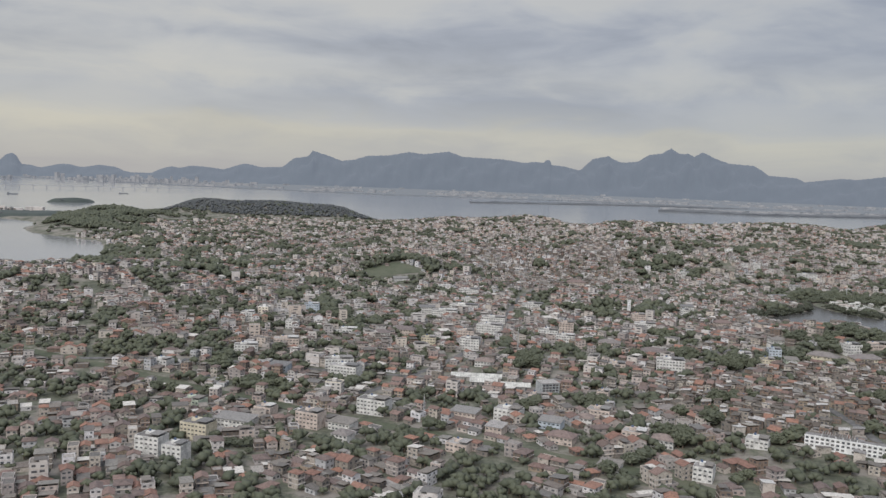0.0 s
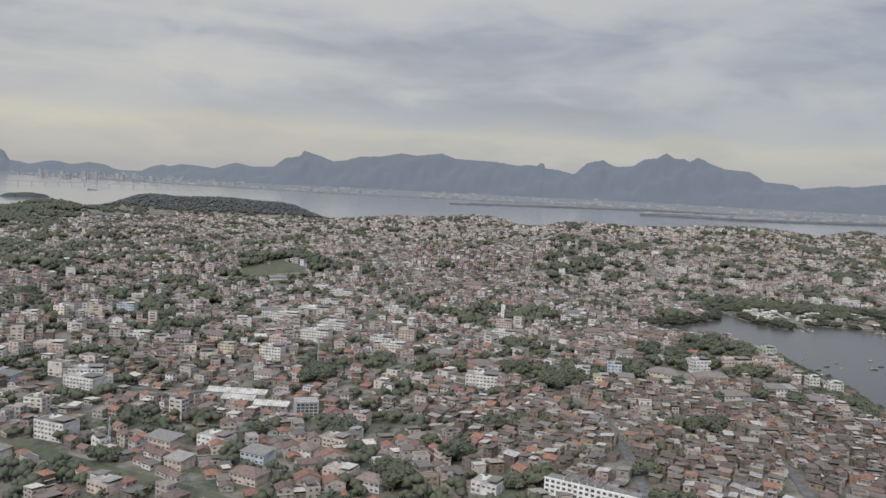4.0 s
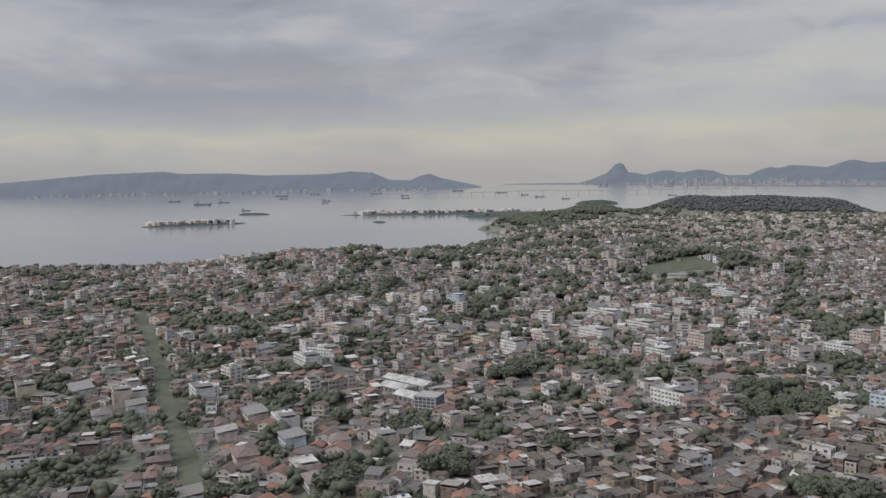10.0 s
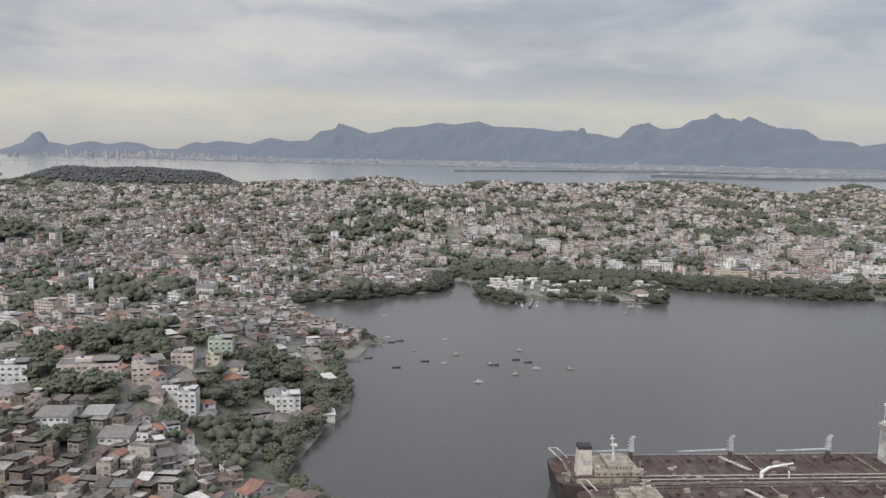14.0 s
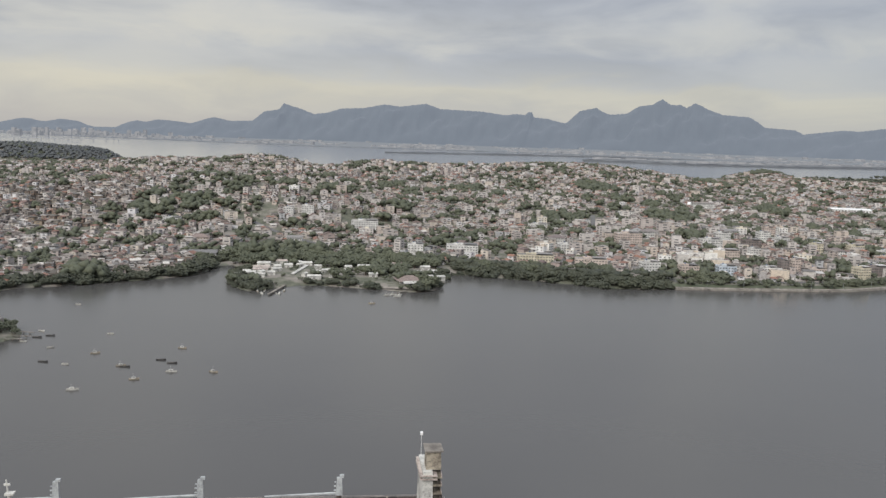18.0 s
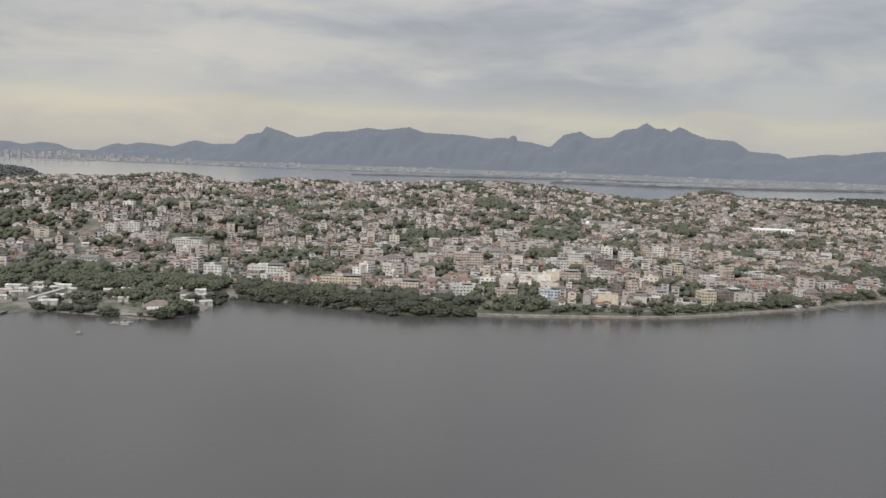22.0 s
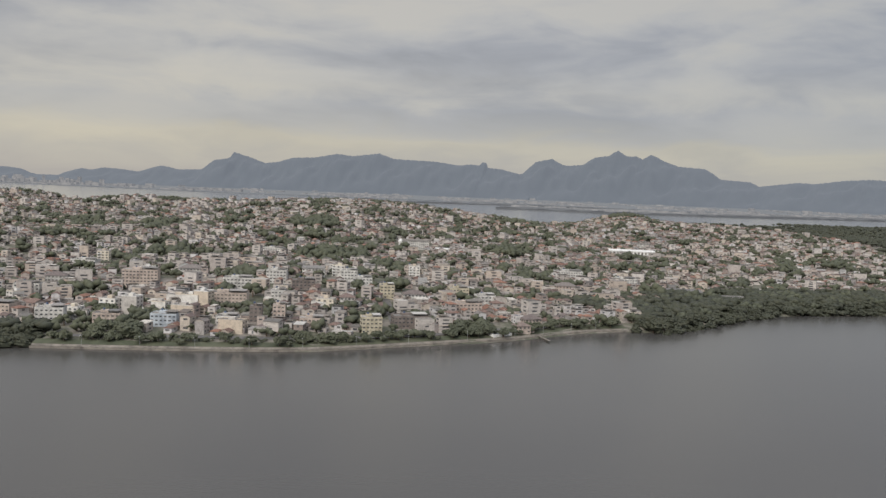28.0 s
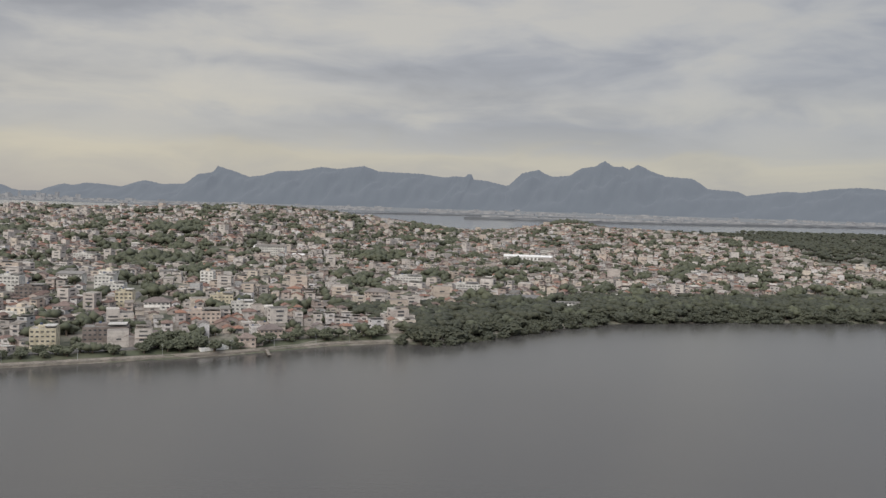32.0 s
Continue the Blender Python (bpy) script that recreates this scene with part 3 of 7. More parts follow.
# ---- the town ----
rng = np.random.default_rng(11)
WOODS = [(150, 640, 16), (101, 401, 9), (86, 299, 5), (99, 281, 6), (31, 281, 5), (43, 228, 4), (124, 232, 4), (78, 231, 3.5), (69, 209, 3.5), (56, 196, 4), (-47, 358, 9), (-44, 506, 4), (-38, 513, 4), (-30, 519, 5), (-22, 524, 6), (-14, 530, 7), (-5, 517, 6), (-4, 508, 4), (-12, 522, 5), (101, 177, 4), (78, 196, 3), (106, 186, 4), (153, 655, 12), (171, 437, 7), (200, 478, 9), (135, 292, 4.1), (136, 297, 3.8), (143, 282, 3.9), (146, 293, 3.6), (151, 292, 3.5), (152, 279, 4.0), (155, 280, 3.9), (174, 317, 4.6), (177, 317, 4.6), (173, 288, 3.8), (146, 263, 4.2), (186, 308, 3.2), (185, 300, 2.5), (191, 301, 2.2), (157, 262, 2.4), (164, 265, 2.1), (175, 297, 2.0), (100, 411, 4.9), (109, 402, 4.2), (112, 414, 3.6), (93, 404, 4.4), (69, 410, 4.6), (89, 349, 3.8), (180, 342, 2.8), (178, 283, 2.6), (140, 300, 4.4), (131, 303, 5.0), (128, 309, 5.0), (146, 304, 5.0), (153, 300, 4.4), (176, 310, 3.8), (180, 316, 3.8), (150, 290, 3.8), (186, 284, 3.1), (138, 258, 3.8), (131, 272, 3.8), (118, 284, 4.4), (141, 287, 5), (136, 284, 4), (154, 279, 5), (148, 278, 4), (160, 278, 3.4), (152, 296, 5), (145, 296, 4), (158, 298, 3), (177, 308, 5.5), (180, 303, 3), (174, 312, 4), (181, 313, 4), (173, 290, 4), (176, 278, 3.4), (168, 275, 3), (180, 270, 3.4), (146, 262, 3), (158, 265, 3), (188, 307, 2.5), (187, 303, 2)]
WOODS_FAR = [(-79, 216, 5.1), (-45, 189, 4), (-40, 184, 3.1), (-33, 187, 2.5), (-1, 207, 3.4), (-6, 198, 2.6), (-52, 281, 3.7), (-74, 232, 2.9), (-62, 228, 2.5), (-37, 283, 4.1), (-66, 263, 3.9), (-66, 273, 3.7), (43, 183, 2.6), (38, 174, 2.5), (102, 291, 5), (107, 288, 5), (81, 193, 2), (63, 172, 2.5), (98, 182, 3), (25, 226, 2), (30, 212, 1.6), (605, 1180, 12), (622, 1195, 14), (640, 1205, 14), (655, 1215, 12), (-190, 372, 5.7), (-155, 400, 4.4), (-134, 385, 3.5), (-139, 433, 5.8), (-112, 421, 4.2), (-124, 466, 7.3), (-113, 487, 6.8), (-90, 322, 4.3), (-81, 352, 4.5), (-62, 325, 3.6), (-67, 387, 6.6), (-50, 374, 6.2), (-47, 486, 4.4), (24, 306, 3.6), (33, 297, 2.4), (-20, 357, 2.3), (-24, 351, 2.7), (-40, 407, 4.3), (54, 352, 4), (68, 352, 3.2), (-26, 274, 3.7), (-41, 265, 2.2), (-24, 244, 3.4), (-33, 238, 4.2), (-68, 260, 4), (88, 329, 3.6), (79, 322, 2.8), (-5, 294, 3), (-46, 243, 2.9), (-115, 584, 6.4), (-99, 507, 4.9), (141, 570, 9.2), (159, 578, 6.8), (130, 551, 4.3), (65, 557, 5), (84, 427, 6.7), (76, 394, 4.9), (94, 408, 5.6), (108, 428, 4.8), (-9, 363, 3.3), (229, 774, 9.4), (213, 613, 5.7), (167, 559, 5.1), (50, 407, 3.6), (-33, 404, 4.3), (-365, 829, 16), (-323, 798, 18), (-192, 526, 9), (-126, 422, 5.4), (-115, 432, 7), (-102, 423, 5), (-51, 389, 6.7), (-64, 408, 5), (-91, 365, 5.5), (-87, 381, 3.6), (-65, 262, 3.7), (-66, 252, 2.6), (-103, 284, 3), (-61, 219, 2.8), (-124, 557, 5.6), (-77, 671, 8.3), (-98, 536, 6), (-12, 279, 2.4), (-5, 286, 2.4), (-53, 273, 3.1), (-29, 277, 2.4), (24, 293, 4.5), (71, 300, 4.1), (77, 296, 2.6), (107, 295, 4.5), (97, 283, 2.5), (98, 310, 2.7), (63, 367, 3.2), (63, 216, 2.2), (75, 197, 2), (45, 185, 2.5), (83, 197, 2.2), (104, 200, 2.3), (28, 209, 1.8), (394, 647, 13), (366, 742, 14), (379, 548, 7), (368, 472, 6), (413, 478, 5), (451, 497, 6), (280, 749, 12), (492, 940, 14), (-49, 242, 7), (-97, 329, 7), (-43, 365, 8), (-89, 358, 5), (87, 239, 4), (-170, 420, 10), (-165, 484, 12), (-290, 790, 18), (-330, 810, 22), (-215, 560, 10), (240, 482, 12), (265, 485, 10), (225, 500, 9), (-130, 470, 10), (-60, 440, 8), (20, 690, 10), (330, 620, 8), (470, 720, 12), (250, 600, 8), (420, 620, 9), (217, 440, 4.5), (246, 452, 4), (254, 462, 6), (275, 446, 4), (262, 464, 5), (238, 482, 6), (214, 478, 6), (249, 480, 7), (270, 482, 7), (258, 486, 8), (226, 486, 8), (210, 490, 8), (290, 482, 7), (310, 478, 6), (330, 476, 5), (123, 566, 4.9), (133, 572, 4.9), (134, 588, 5.1), (149, 585, 5.0), (160, 589, 4.5), (172, 579, 3.6), (187, 610, 3.1), (178, 820, 6.8), (199, 797, 5.8), (92, 625, 4.0), (160, 544, 3.2), (248, 575, 3.2), (375, 697, 4.5), (477, 836, 7.1), (202, 490, 3.7), (211, 495, 3.8), (222, 492, 3.7), (231, 496, 3.7), (242, 492, 3.6), (255, 487, 3.6), (265, 483, 3.5), (273, 527, 2.4), (540, 748, 5.0), (306, 794, 4.3), (353, 854, 4.7), (145, 534, 3.1), (246, 732, 5.3), (264, 724, 5.7), (300, 689, 5.1), (319, 650, 3.7), (337, 696, 3.8), (372, 713, 4.7), (388, 683, 4.8), (403, 675, 4.7), (415, 682, 4.8), (368, 550, 2.7), (379, 541, 2.2), (466, 640, 3.9), (496, 635, 3.4), (493, 570, 2.8), (599, 680, 4.1), (653, 760, 4.3), (341, 614, 2.5), (461, 831, 4.6), (358, 491, 2.2), (332, 515, 2.5), (516, 588, 3.8), (525, 576, 3.6), (-345, 870, 24), (-378, 890, 20), (-400, 950, 24), (-340, 930, 24), (-300, 850, 18), (-365, 1000, 22), (-402, 1050, 30), (-430, 1010, 18), (-345, 1060, 14), (-255, 700, 12), (-235, 610, 10), (-222, 590, 9), (-205, 590, 9), (-190, 575, 8), (-172, 600, 9), (-215, 640, 10), (-180, 650, 9), (-140, 600, 9), (-120, 640, 9), (-262, 760, 10), (-230, 800, 12)]
CLEAR = [(-33, 494, 7), (-24, 500, 8), (-16, 506, 7), (-34, 502, 7), (-25, 510, 6), (-40, 492, 4), (8, 261, 4.5), (16, 258, 6), (23, 252, 5.5), (32.5, 246, 5.5), (20, 249, 4), (12, 252, 5), (92, 188, 4), (86, 191, 3), (98, 185, 3), (423, 708, 10), (546, 779, 16), (547, 587, 9), (90, 403, 4), (110, 398, 7), (600, 700, 8), (640, 740, 8), (118, 405, 6), (606, 724, 4), (620, 728, 4.5), (634, 731, 4.5), (648, 735, 4.5), (662, 739, 4.5), (676, 743, 4.5), (690, 747, 4.5), (704, 750, 4.5), (590, 782, 7), (600, 788, 7), (612, 795, 7), (624, 803, 7)]
# larger buildings told apart from the camera's line: place, turn, width, storeys, storey height, wall, roof
VILLAS = [(172.3, 282.4, 10, 2.8, 1, "salmon", "tile"), (190, 298, 20, 2.2, 1, "white", "sheet"), (164, 266.6, 8, 4.6, 1, "white", "sheet"), (158.4, 271.8, 10, 3.8, 1, "white", "sheet"), (128, 282, -33, 9.5, 1, "yellow", "tile"), (139, 275.6, 0, 9.6, 1, "yellow", "tile"), (107, 297, -10, 5.2, 2, "white", "slab"), (110.4, 283.8, -8, 4.4, 2, "yellow", "slab"), (165.4, 284.4, 8, 3.0, 2, "white", "slab"), (172.4, 300.6, 8, 3.0, 1, "white", "slab"),
          (166, 308, 12, 4.8, 3, "green", "slab"), (162.4, 297.5, 10, 4.0, 2, "salmon", "slab"), (167, 301, 8, 2.6, 2, "yellow", "slab"), (159.6, 286.6, 24, 4.4, 3, "salmon", "slab"), (149, 288, 16, 10.5, 1, "salmon", "slab"), (166, 289, 4, 3.8, 1, "white", "tile"),
          (169.5, 281.6, 6, 3.0, 4, "white", "slab"), (182.6, 296.8, 14, 4.6, 3, "white", "slab"), (182.6, 289.4, 10, 3.8, 1, "salmon", "tile"), (153.7, 267.6, 8, 5.0, 2, "white", "sheet"), (140.8, 262.5, 18, 7.8, 1, "white", "sheet"), (122.6, 307, 12, 6.0, 2, "white", "sheet"), (137.5, 283, 15, 5.6, 3, "white", "slab"),
          (132.8, 362.5, 5, 3.4, 2, "white", "slab"), (89, 380, -6, 6.0, 4, "salmon", "slab"), (122, 365.5, 4, 7.0, 3, "salmon", "tile"), (122, 420, -4, 6.0, 3, "white", "sheet"), (87, 367, -8, 9.5, 1, "green", "sheet"), (170, 304, 12, 3.6, 1, "yellow", "tile"), (172.3, 301, 10, 2.6, 1, "white", "tile"), (179.5, 298.4, 16, 3.4, 2, "white", "tile"), (163.6, 281.8, 8, 3.0, 1, "salmon", "tile"),
          (20.8, 339.5, -12, 10.0, 4, "white", "slab"), (49.2, 326.5, -14, 7.0, 3, "white", "slab"), (76.5, 278, -12, 9.0, 4, "white", "slab"), (52.4, 346.5, -12, 5.6, 5, "salmon", "slab"), (88.1, 362.8, -14, 9.0, 3, "white", "slab"), (115.8, 292.4, -8, 4.2, 3, "blue", "slab"), (116.8, 280, -8, 4.0, 2, "green", "sheet"), (64.9, 321, -10, 8.0, 2, "salmon", "tile"), (45.2, 409, -6, 10.5, 3, "white", "slab"), (12.1, 394, -10, 13.0, 3, "white", "slab"), (77.5, 306, -12, 8.0, 2, "white", "tile"), (59.3, 279.5, -15, 5.6, 2, "salmon", "slab"),
          (-53, 359, 4, 6.2, 4, "blue", "slab"), (-72, 324, 6, 5.0, 3, "white", "slab"), (-54, 318, 0, 4.6, 3, "white", "slab"), (-64, 346, 5, 7.5, 1, "white", "sheet"), (-31, 271, 12, 9.0, 3, "white", "slab"), (12, 307, -12, 7.0, 4, "white", "slab"), (11, 324, -10, 6.0, 4, "salmon", "slab"), (-21, 320, 2, 6.4, 2, "white", "tile"), (-13, 331, -8, 8.6, 2, "salmon", "tile"), (44, 338, -14, 7.6, 3, "white", "slab"), (24, 364, -12, 10.0, 3, "white", "slab"),
          (-5, 384, 6, 7.0, 3, "white", "sheet"), (15, 416, 4, 7.6, 3, "white", "slab"), (-52, 295, 6, 8.6, 2, "salmon", "slab"), (-63, 282, 10, 7.6, 2, "white", "slab"), (-3, 311, -6, 5.2, 3, "yellow", "slab"), (3, 377, -10, 11.0, 3, "white", "slab"), (80, 502, -8, 10.5, 3, "salmon", "tile"), (117, 406, -4, 4.0, 3, "white", "slab"), (16, 454, -4, 10.5, 3, "white", "slab"), (2, 471, 0, 10.0, 2, "white", "slab"), (-22, 489, 27, 10.0, 1, "white", "sheet"),
          (-15.5, 218.5, -22, 8.0, 4, "white", "slab"), (-30, 206, -24, 6.2, 4, "salmon", "slab"), (-54, 194, -20, 7.0, 4, "yellow", "slab"), (-48, 205, -18, 9.6, 2, "white", "sheet"), (-61, 183, -16, 5.8, 4, "white", "slab"), (-54, 177.5, -16, 4.6, 4, "white", "slab"), (-43, 216, -20, 4.8, 2, "salmon", "slab"), (-63, 221, -20, 6.2, 2, "green", "slab"), (-21, 196, -24, 4.2, 2, "white", "tile"), (-83, 258, -18, 5.6, 2, "white", "slab"), (74, 192.5, -28, 5.0, 2, "white", "slab"), (56, 173.5, -26, 4.0, 3, "white", "slab"), (53, 194.5, -26, 5.2, 2, "white", "tile"), (47, 197, -24, 5.6, 3, "salmon", "slab"), (38, 180, -28, 4.6, 1, "white", "sheet"), (-28, 262, -18, 9.4, 3, "white", "slab"), (8, 216, -24, 6.8, 2, "salmon", "sheet"), (19, 215.5, -24, 6.8, 3, "white", "slab"), (28, 236, -20, 3.4, 2, "salmon", "slab"), (43, 220.5, -24, 6.0, 2, "salmon", "slab"), (46.5, 226, -20, 2.8, 2, "white", "slab"), (-33, 212, -26, 5.6, 2, "white", "slab"), (-22, 205, -26, 6.0, 2, "white", "sheet"), (-48, 262, -16, 6.0, 2, "blue", "sheet"), (16, 280, -14, 6.0, 2, "white", "tile"), (15, 203.5, -26, 4.2, 2, "salmon", "sheet"),
          (6, 190.5, -28, 5.2, 2, "salmon", "slab"), (30, 197, -26, 6.0, 2, "salmon", "tile"), (29, 209, -24, 5.6, 2, "blue", "sheet"), (38, 213, -22, 4.0, 2, "white", "tile"), (47, 237, -20, 3.2, 3, "salmon", "slab"), (61, 221, -20, 4.8, 2, "salmon", "tile"), (-34, 319, 0, 8.6, 2, "white", "slab"),
          (382, 528, 8, 8.2, 4, "white", "slab"), (425, 532, 10, 4.2, 4, "yellow", "slab"), (425, 490, 14, 5.0, 4, "yellow", "slab"), (434, 499, 16, 9.0, 3, "dark", "slab"), (383, 513, 6, 11.0, 3, "salmon", "slab"), (410, 492, 10, 6.0, 2, "salmon", "slab"), (397, 488, 8, 3.0, 5, "dark", "slab"), (402, 491, 8, 3.0, 5, "salmon", "slab"), (448, 520, 18, 8.8, 3, "salmon", "slab"), (446, 545, 12, 6.0, 3, "yellow", "slab"), (396, 518, 8, 4.0, 3, "white", "slab"), (391, 484.5, 6, 5.0, 3, "white", "slab"),
          (433, 533, 12, 6.4, 2, "white", "tile"), (416, 547, 8, 6.0, 3, "white", "slab"), (466, 513, 24, 5.2, 2, "salmon", "tile"), (454, 535, 14, 5.6, 3, "white", "slab"), (376, 484, 4, 6.2, 3, "blue", "slab"), (415, 520, 10, 4.2, 2, "white", "tile"), (400, 534, 8, 6.8, 3, "dark", "slab"), (490, 629, 6, 11.0, 4, "white", "slab"), (511, 623, 8, 10.5, 3, "white", "slab"), (463, 503.5, 24, 3.6, 2, "salmon", "tile"),
          (350.6, 535.7, 10, 10.3, 5, "salmon", "slab"), (322.1, 541.4, 13, 6.4, 3, "white", "tile"), (362.6, 482.4, 11, 6.2, 3, "salmon", "slab"), (324.5, 519.4, 13, 6.8, 4, "white", "slab"), (349.1, 481.9, 13, 6.4, 4, "white", "slab"), (361.9, 548.8, 9, 7.1, 3, "white", "tile"), (390.2, 542.2, 6, 6.1, 4, "white", "slab"), (411.0, 553.9, 4, 5.2, 4, "white", "slab"), (428.2, 599.2, 2, 5.2, 4, "salmon", "slab"), (483.6, 583.2, -3, 6.9, 3, "salmon", "tile"), (398.4, 560.2, 5, 7.1, 3, "white", "sheet"), (528.7, 596.5, -7, 12.3, 2, "white", "sheet"), (423.7, 703.3, 2, 13.2, 4, "white", "sheet"), (558.5, 828.2, -6, 14, 3, "white", "sheet"), (239.6, 559.1, 5, 11.6, 4, "white", "slab"), (283.5, 506.8, 2, 11.9, 4, "white", "slab"), (310.4, 495.7, -1, 13.3, 3, "yellow", "slab"), (330.0, 491.1, -2, 11.3, 3, "salmon", "slab"), (211.3, 574.7, 7, 5.4, 4, "white", "slab"), (202.8, 573.1, 7, 4.4, 3, "white", "slab"), (216.6, 521.2, 7, 6.0, 3, "white", "sheet"), (191.6, 483.3, 11, 9.8, 2, "white", "sheet"), (156.9, 550.3, 11, 7.3, 3, "white", "slab"), (180.8, 513.3, 10, 7.3, 3, "salmon", "tile"), (316.4, 574.6, -1, 8.6, 3, "white", "slab"), (367.8, 639.8, -4, 8.5, 3, "white", "slab"), (265.9, 505.6, 3, 5.9, 4, "white", "slab")]
CLEAR += [(v[0], v[1], v[3] * 0.5 + 0.6) for v in VILLAS]
FAVELA = [(116, 226, 52), (75, 575, 60), (172, 405, 34), (190, 455, 26), (150, 205, 44), (20, 640, 40), (168, 352, 24)]


def in_any(x, y, circles):
    hit = np.zeros(x.shape, bool)
    for cx, cy, r in circles:
        hit |= (x - cx) ** 2 + (y - cy) ** 2 < r * r
    return hit


ROADS = [((-142, 276), (-107, 258), (-54, 231), (-13, 208), (20, 191), (45, 177), (62, 160)), ((100, 170), (103, 205), (104, 237), (100, 262), (88, 292)), ((132, 190), (136, 215), (133, 232)), ((-20, 238), (-8, 262), (6, 290), (22, 330), (30, 380), (40, 440), (60, 500)), ((-120, 260), (-60, 268), (0, 262), (52, 285), (110, 315)),
         ((300, 479), (356, 470), (412, 478), (440, 492), (470, 512)), ((160, 275), (163, 300), (168, 330), (172, 352)), ((190, 560), (230, 520), (300, 500), (340, 560), (350, 640)), ((430, 500), (420, 560), (440, 640), (500, 720))]


def near_road(x, y, wide):
    hit = np.zeros(x.shape, bool)
    for line in ROADS:
        for (ax, ay), (bx, by) in zip(line, line[1:]):
            ex, ey = bx - ax, by - ay
            s = np.clip(((x - ax) * ex + (y - ay) * ey) / (ex * ex + ey * ey), 0, 1)
            hit |= np.hypot(x - ax - s * ex, y - ay - s * ey) < wide
    return hit


def near_strip(x, y):
    line = np.array(ROADS[0], float)
    return np.abs(y - np.interp(x, line[:, 0], line[:, 1])) * 0.87 < np.where(x < 62, 3.0, 0)


# lots: each quarter has its own street grid
qx, qy = np.meshgrid(np.arange(-420, 900, 62.0), np.arange(130, 1260, 62.0))
quarters = np.stack([qx.ravel(), qy.ravel()], 1) + rng.uniform(-26, 26, (qx.size, 2))
turns = rng.uniform(-0.5, 0.5, len(quarters)) + np.where(rng.random(len(quarters)) < 0.25, math.pi / 4, 0)
lots = []
for q, (cx, cy) in enumerate(quarters):
    poor = bool(in_any(np.array([cx]), np.array([cy]), FAVELA)[0])
    wide, deep = (rng.uniform(2.2, 2.6), rng.uniform(2.4, 2.8)) if poor else (rng.uniform(2.4, 3.0), rng.uniform(2.9, 3.6))
    across, along, lane = (7, 3, 0.7) if poor else (int(rng.integers(6, 11)), 2, rng.uniform(1.4, 2.0))
    k = np.arange(-50, 51)
    u = k * wide + np.floor(k / across) * lane
    v = k * deep + np.floor(k / along) * lane
    U, V = np.meshgrid(u, v)
    loose = 0.7 if poor else 0.45
    bend = 2.2 * np.sin(U.ravel() * 0.09 + q) + 1.4 * np.sin(V.ravel() * 0.13 + 2 * q)
    U, V = U.ravel() + bend + rng.uniform(-loose, loose, U.size), V.ravel() + 0.8 * bend + rng.uniform(-loose, loose, U.size)
    keep = np.hypot(U, V) < 84
    U, V = U[keep], V[keep]
    c, s = math.cos(turns[q]), math.sin(turns[q])
    X, Y = cx + U * c - V * s, cy + U * s + V * c
    d = (X[:, None] - quarters[None, :, 0]) ** 2 + (Y[:, None] - quarters[None, :, 1]) ** 2
    mine = (np.argmin(d, 1) == q) & (Y > 140) & (Y < 1230)
    X, Y = X[mine], Y[mine]
    lots.append(np.stack([X, Y, np.full(X.shape, turns[q]), np.full(X.shape, wide), np.full(X.shape, deep), np.full(X.shape, float(poor))], 1))
lots = np.concatenate(lots)
lots[:, 5] = np.maximum(lots[:, 5], in_any(lots[:, 0], lots[:, 1], FAVELA))
X, Y = lots[:, 0], lots[:, 1]
sd = shore_distance(X, Y)
green = np.array([noise.noise(Vector((x * 0.045, y * 0.045, 3.1))) + 0.6 * noise.noise(Vector((x * 0.13, y * 0.13, 8.0))) for x, y in zip(X, Y)])
green -= 0.6 * np.exp(-((X - 10) ** 2 + (Y - 247) ** 2) / 300)
poor = lots[:, 5] > 0.5
limit = np.where((X < 70) & (Y < 540), 0.15, np.where(X > 285, 0.19, np.where(Y < 640, 0.18, 0.21)))
keep = (sd > 3.5) & ~in_any(X, Y, WOODS) & ~in_any(X, Y, WOODS_FAR) & ~in_any(X, Y, CLEAR) & ~near_road(X, Y, 1.9) & ~near_strip(X, Y) & (green < np.where(poor, 0.6, limit)) & (rng.random(len(X)) > np.where(poor, 0.05, 0.11))
keep &= ~((sd < 6.5) & (X > 285)) & (X > -400 + 0.2 * (Y - 300)) & (X < 600 + 0.9 * (Y - 600)) & ~((X > 500) & (sd < np.clip(30 + (X - 500) * 0.2, 30, 46))) & (X < 728 + 8 * np.sin(Y * 0.05))
keep &= ~((X < -90) & (Y > 1050)) & ~((Y > 1075) & (X < 500)) & ~((X > 206) & (X < 284) & (Y > 424) & (Y < 482))
gaps = lots[(sd > 4) & ~keep & (green >= np.where(poor, 0.6, limit)) & ~in_any(X, Y, CLEAR) & ~near_road(X, Y, 2.2) & ~near_strip(X, Y) & (X > -400) & (X < 700)]
lots, sd, poor = lots[keep], sd[keep], poor[keep]
COUNT = len(lots)
lot_z = ground_height(lots[:, 0], lots[:, 1], sd)
H1 = 0.96
storeys = np.where(poor, rng.choice([1, 1, 1, 2, 2], COUNT), rng.choice([1, 1, 1, 1, 1, 2, 2, 3], COUNT))
blocky = ((lots[:, 0] > 290) & (lots[:, 0] < 520) & (lots[:, 1] < 640)) | ((lots[:, 0] > -20) & (lots[:, 0] < 150) & (lots[:, 1] > 265) & (lots[:, 1] < 440))
tall = (rng.random(COUNT) < np.where(blocky, np.where(lots[:, 0] > 250, 0.075, 0.022), 0.012)) & ~poor
storeys = np.where(tall, rng.choice([3, 3, 3, 4, 4, 5], COUNT), storeys)
